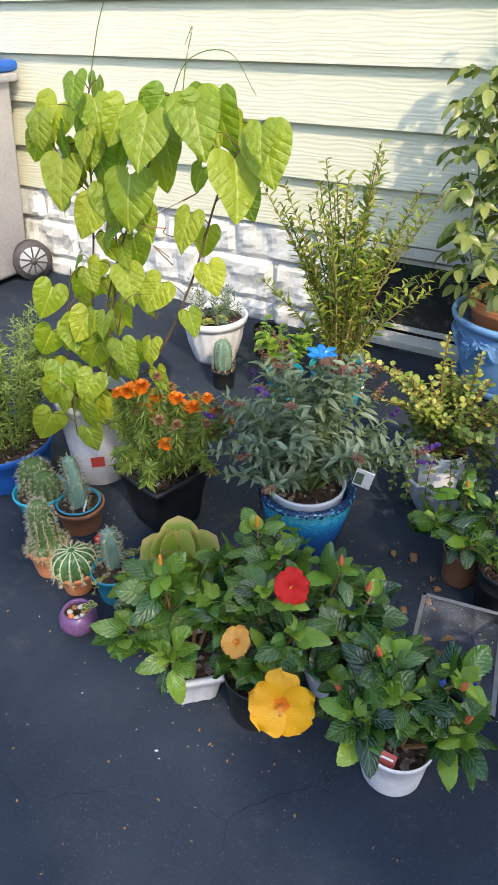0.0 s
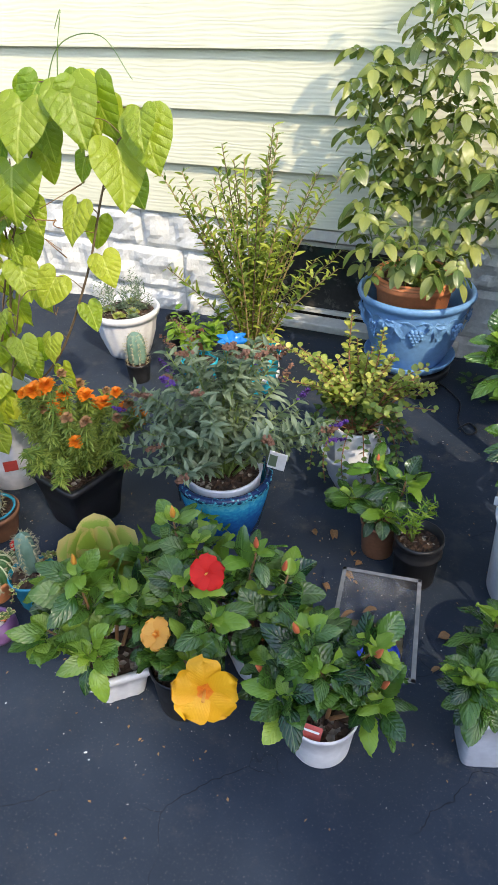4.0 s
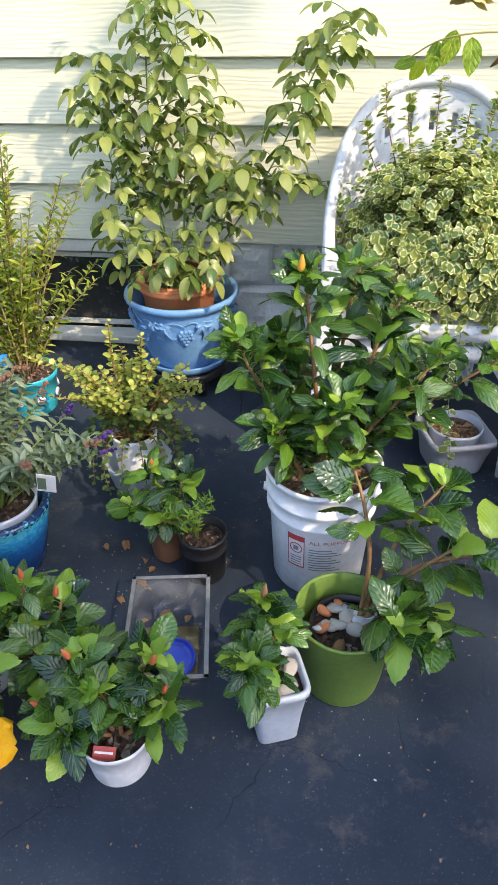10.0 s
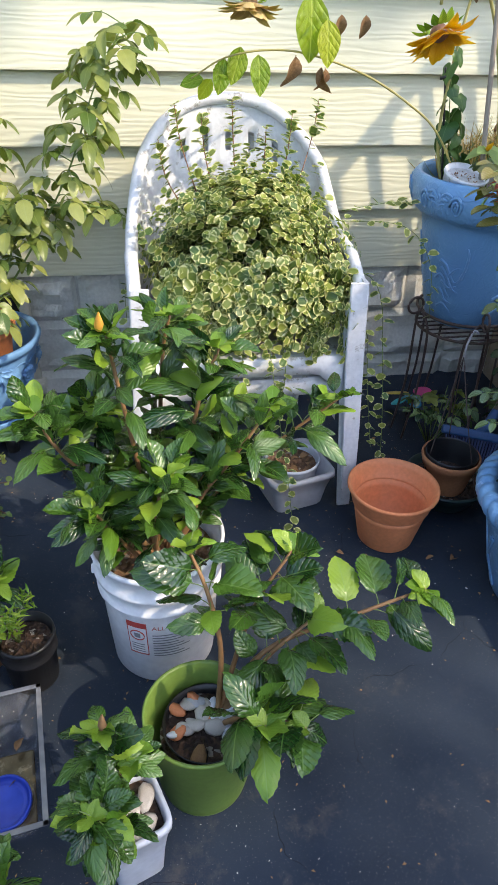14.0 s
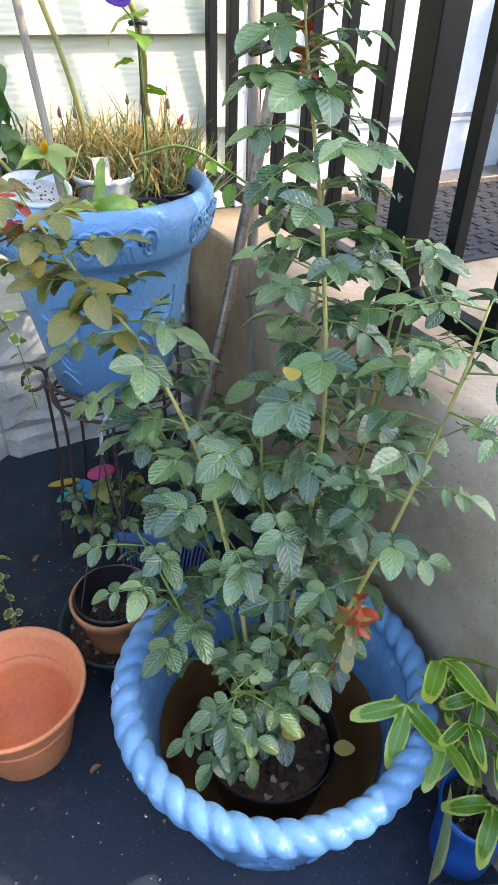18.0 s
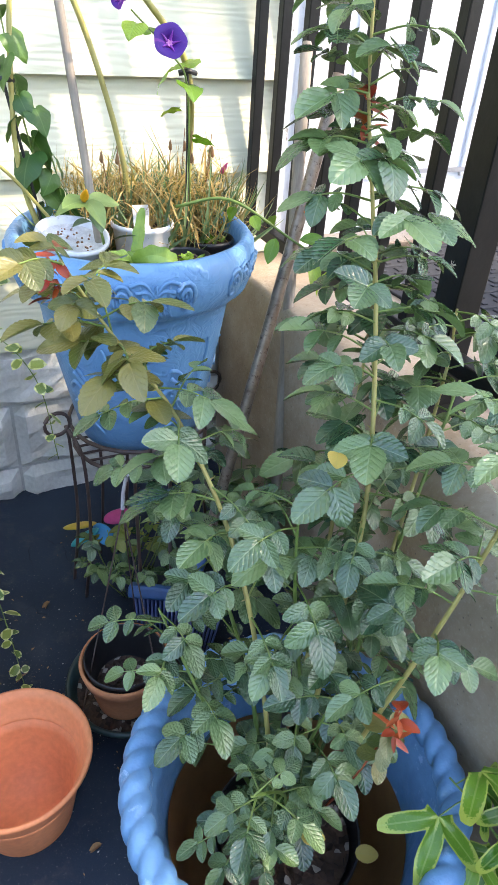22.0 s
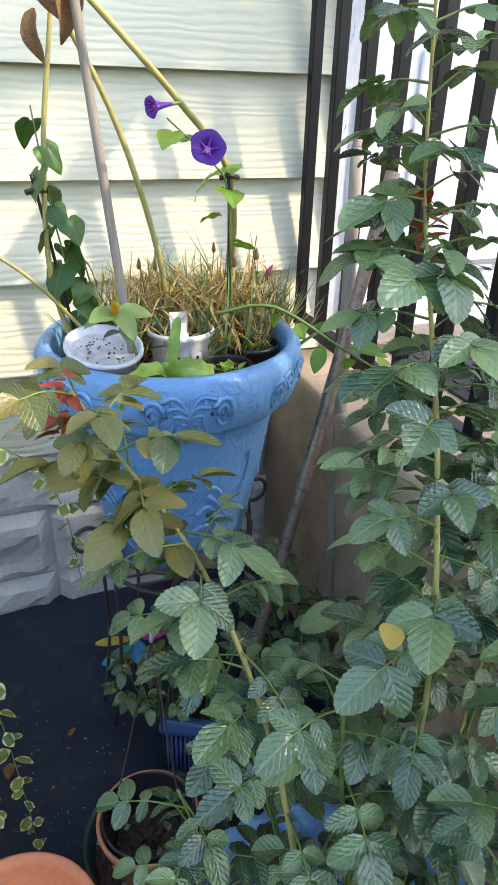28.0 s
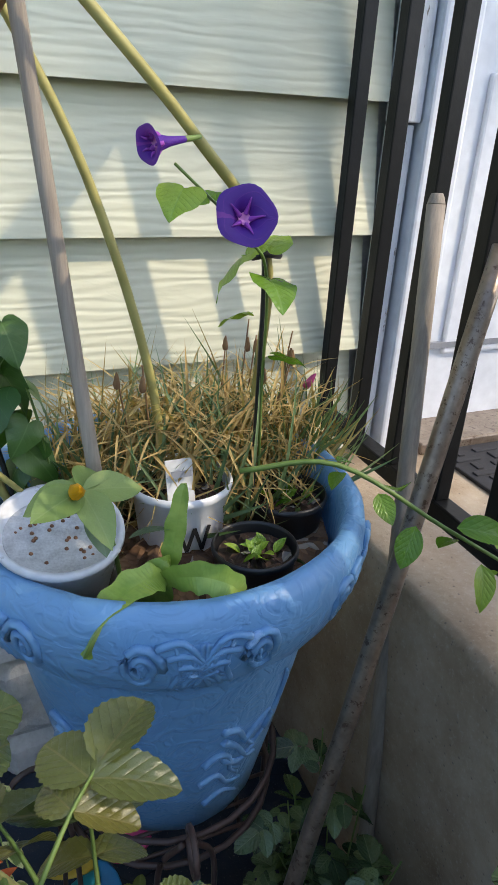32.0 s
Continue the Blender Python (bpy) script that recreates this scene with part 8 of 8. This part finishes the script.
# ---- small things on the ground ----
t = thing("clear_box", (2.635, -1.485, 0), "clear plastic produce box with murky water, leaves and a blue lid", "box", turn=.16)
bm = bmesh.new()
for z, w, d in ((.0, .072, .120), (.075, .090, .142)):
    for x, y in ((-1, -1), (1, -1), (1, 1), (-1, 1)):
        bm.verts.new((x * w, y * d, z))
bm.verts.ensure_lookup_table()
bv = bm.verts
bm.faces.new((bv[3], bv[2], bv[1], bv[0]))
for k in range(4):
    bm.faces.new((bv[k], bv[(k + 1) % 4], bv[4 + (k + 1) % 4], bv[4 + k]))
bmesh.ops.bevel(bm, geom=[e for e in bm.edges if e.verts[0].co.z != e.verts[1].co.z or (e.verts[0].co.z < .01 and e.verts[1].co.z < .01)], offset=.02, segments=4, affect="EDGES", profile=.5)
bx = part("tub", bm, CLEAR, t, smooth=True)
bx.modifiers.new("thick", "SOLIDIFY").thickness = .0012
bx.visible_shadow = False
RIMP = surface("cloudy_plastic_rim", (.13, .135, .14), (.27, .28, .29), .2, 60, 8, .0004)
edge = [(.090 * sx, .142 * sy, .076) for sx, sy in ((-1, -1), (1, -1), (1, 1), (-1, 1), (-1, -1))]
for a, b in zip(edge, edge[1:]):
    part("rim", box_bm((abs(b[0] - a[0]) + .010, abs(b[1] - a[1]) + .010, .0022), ((a[0] + b[0]) / 2, (a[1] + b[1]) / 2, .0765), .0008), RIMP, t)
LIDBLUE = surface("blue_lid_plastic", (.015, .05, .42), (.025, .07, .50), .3, 60, 6, .0003)
lid = put("blue_lid", mesh_of("blue_lid", *lathe([(0, 0), (.046, 0), (.049, .003), (.049, .014), (.046, .0155), (.044, .014), (.043, .005), (.036, .004), (.034, .0055), (.032, .004), (0, .004)], 44)[:2], LIDBLUE), t, label="blue plastic lid", matrix=Matrix.Translation((.014, -.058, .020)) @ Matrix.Rotation(radians(10), 4, "X"))
MURK = surface("murky_water", (.055, .042, .020), (.13, .10, .055), .08, 60, 14, .0, c3=(.20, .17, .11), spots=.58)
part("water", box_bm((.136, .150, .012), (0, -.030, .008), .005), MURK, t, "shallow brown water with scum")
rr = random.Random(83)
leaves(t, "dead_leaf", [aim((rr.uniform(-.06, .06), rr.uniform(-.02, .10), .016 + .005 * i), (rr.uniform(-1, 1), rr.uniform(-1, 1), .2), (0, 0, 1), .034) for i in range(4)], B_DRY, DRY)

rr = random.Random(85)
for x, y in [(2.50, -1.30), (2.53, -1.27), (2.47, -1.36), (2.55, -1.33), (2.51, -1.24), (2.44, -1.16), (2.40, -1.20), (2.78, -1.42), (2.80, -1.50), (3.72, -.42), (3.70, -1.0), (3.75, -1.02), (3.62, -.62), (3.45, -.95), (2.36, -1.33), (3.58, -.50), (3.90, -.62)]:
    ob = new("fallen_leaf", shared_leaf("fallen_leaf", B_DRY, rr.randrange(2), DRY))
    ob.matrix_world = aim((x + rr.uniform(-.01, .01), y, .004), (rr.uniform(-1, 1), rr.uniform(-1, 1), .12), (0, 0, 1), rr.uniform(.02, .045))
    tagged(ob, "curled dry brown leaf on the asphalt", "leaf", "fallen leaves")
t = thing("cable", (2.60, -0.30, 0), "dark cable end curling over the asphalt", "cable")
rod("cord", [(-.05, .06, .012), (.0, .02, .006), (.05, -.05, .005), (.06, -.16, .005), (.10, -.24, .005), (.13, -.21, .005), (.10, -.17, .005), (.07, -.22, .005)], .003, .003, BLACK, t, 7)
for x, y, n in ((2.72, -.30, 12), (2.66, -.22, 10), (2.80, -.18, 12), (2.9, -.1, 10)):
    t = thing("weed", (x, y, 0), "low green weed growing in a crack by the wall", "weed", "weeds by the wall")
    leaves(t, "leaf", [aim((.02 * math.cos(i * 2.4), .02 * math.sin(i * 2.4), .01 + .004 * i), (math.cos(i * 2.4), math.sin(i * 2.4), .4), (0, 0, 1), rr.uniform(.03, .055)) for i in range(n)], B_OVAL, L_IVY)
chip = pebble_mesh("paint_chip", PAPER, 90, .3)
for x, y, s in ((2.175, -1.975, .007), (2.19, -1.985, .004), (2.60, -2.10, .004), (3.35, -1.06, .012), (3.31, -1.05, .006), (3.9, -1.42, .009), (3.86, -1.5, .012), (2.2, -1.66, .005), (1.95, -1.95, .004), (3.1, -1.75, .006), (3.75, -1.12, .006), (3.16, -2.0, .008), (3.18, -2.03, .006), (3.13, -2.04, .005), (3.2, -2.08, .006)):
    ob = new("paint_chip", chip)
    ob.matrix_world = Matrix.Translation((x, y, s * .25)) @ Matrix.Rotation(x * 9, 4, "Z") @ Matrix.Diagonal((s * .5, s * .3, s * .4, 1))
    tagged(ob, "pale paint flake lying on the asphalt", "debris", "flakes on the asphalt")

# grit and crumbs of soil on the asphalt, thickest round the pots and along the wall
rr = random.Random(91)
CRUMB = [blade(0.7, 2, 0.4, 0.2), blade(0.5, 2, 0.6, 0.3)]
for label, material, n, lo, hi in (("pale grit scattered over the asphalt", PEBBLE, 900, .0015, .005), ("dark crumbs of bark and soil on the asphalt", DRY, 900, .003, .010)):
    ms = []
    for i in range(n):
        if i % 3:
            x, y, r = rr.choice(((2.2, -1.75, .25), (2.45, -1.35, .35), (1.75, -1.5, .35), (3.8, -1.0, .4), (3.0, -1.5, .3), (3.7, -.6, .35), (4.05, -.7, .2), (2.6, -.75, .45), (3.95, -1.5, .25), (3.3, -.9, .3)))
            x, y = rr.gauss(x, r * .6), rr.gauss(y, r * .5)
        else:
            x, y = rr.uniform(1.2, 4.25), rr.uniform(-2.4, -.05)
        if y > -.02 or x > 4.28:
            continue
        ms.append(aim((x, y, .002), (rr.uniform(-1, 1), rr.uniform(-1, 1), .15), (rr.uniform(-.4, .4), rr.uniform(-.4, .4), 1), rr.uniform(lo, hi)))
    tagged(foliage(None, "ground_litter", ms, CRUMB, material), label, "litter", kind="stuff")

# ---- an unseen tree, added to shade the drive ----
TX, TY = 12.5, -9.5
t = thing("shade_tree", (TX, TY, 0), "unseen tall leafy tree put beyond the drive to shade the ground", "tree")
rod("trunk", [(0, 0, 0), (.1, .1, 2.5), (-.1, .2, 5.0), (-.3, .5, 7.6)], .30, .14, BARK, t, 14)
rr = random.Random(87)
for i in range(16):
    tip = (rr.uniform(-5.4, 1.4), rr.uniform(-.2, 3.6), rr.uniform(8.0, 9.4))
    rod("limb", [(-.1, .2, 5.2 + .12 * i), (tip[0] * .4, .3 + tip[1] * .4, 7.2 + rr.uniform(0, .6)), tip], .08, .02, BARK, t, 8)
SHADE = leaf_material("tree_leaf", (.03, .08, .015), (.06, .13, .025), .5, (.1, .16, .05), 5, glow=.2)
B_TREE = [blade(.7, 3, .2, .2, tip=.85)]
GAPS = [(2.03, -2.02, .36, 2), (2.27, -2.10, .36, 2.2), (1.74, -1.90, .24, 1), (2.71, -.78, .28, 3), (2.80, -1.05, .15, 1), (3.40, -1.38, .24, 2.5), (3.28, -1.08, .28, 3), (3.69, -1.30, .20, 1.5), (3.75, -1.47, .20, 2)]      # holes left in the crown to let sun patches reach the ground
DX, DY = SUN_WAY.x / SUN_WAY.z, SUN_WAY.y / SUN_WAY.z
ms = []
# leaves are set up the sun's rays from wherever shade should fall
for i in range(17000):
    gx, gy, z = rr.uniform(-2.6, 6.2), rr.uniform(-4.2, 2.2), rr.uniform(8.6, 9.4)
    ragged = .16 * math.sin(gx * 2.1) + .10 * math.sin(gx * 5.3 + 1)
    edge = (-1.4 if gx < 1.6 else -.85) + ragged if gx < 3.0 else .12 + .3 * ragged
    keep = gy < edge or (gy > .92 + .3 * ragged and gx > 2.3) or (gy > .80 and 1.15 < gx < 1.6)
    if not keep or noise.noise(Vector((gx * 2.6, gy * 2.6, 1.7))) > (.27 if gy > -1.9 else .17):
        continue
    if any((gx - x) ** 2 + (gy - y) ** 2 * w < r * r for x, y, r, w in GAPS):
        continue
    ms.append(aim((gx + DX * z - TX, gy + DY * z - TY, z), (rr.uniform(-1, 1), rr.uniform(-1, 1), rr.uniform(-.6, .3)), (rr.uniform(-.5, .5), rr.uniform(-.5, .5), 1), rr.uniform(.12, .19)))
foliage(t, "crown", ms, B_TREE, SHADE, "loose crown of small green leaves")

# dried splashes on the railing post
for z, s in ((.295, .010), (.245, .012)):
    ms = [aim((-.0272, -.812, z), (-.05, math.cos(i * .9), math.sin(i * .9)), (-1, 0, 0), s * (.6 + .5 * (i % 2))) for i in range(7)]
    foliage(rail, "dried_splash", ms, B_LANCE, PEBBLE)
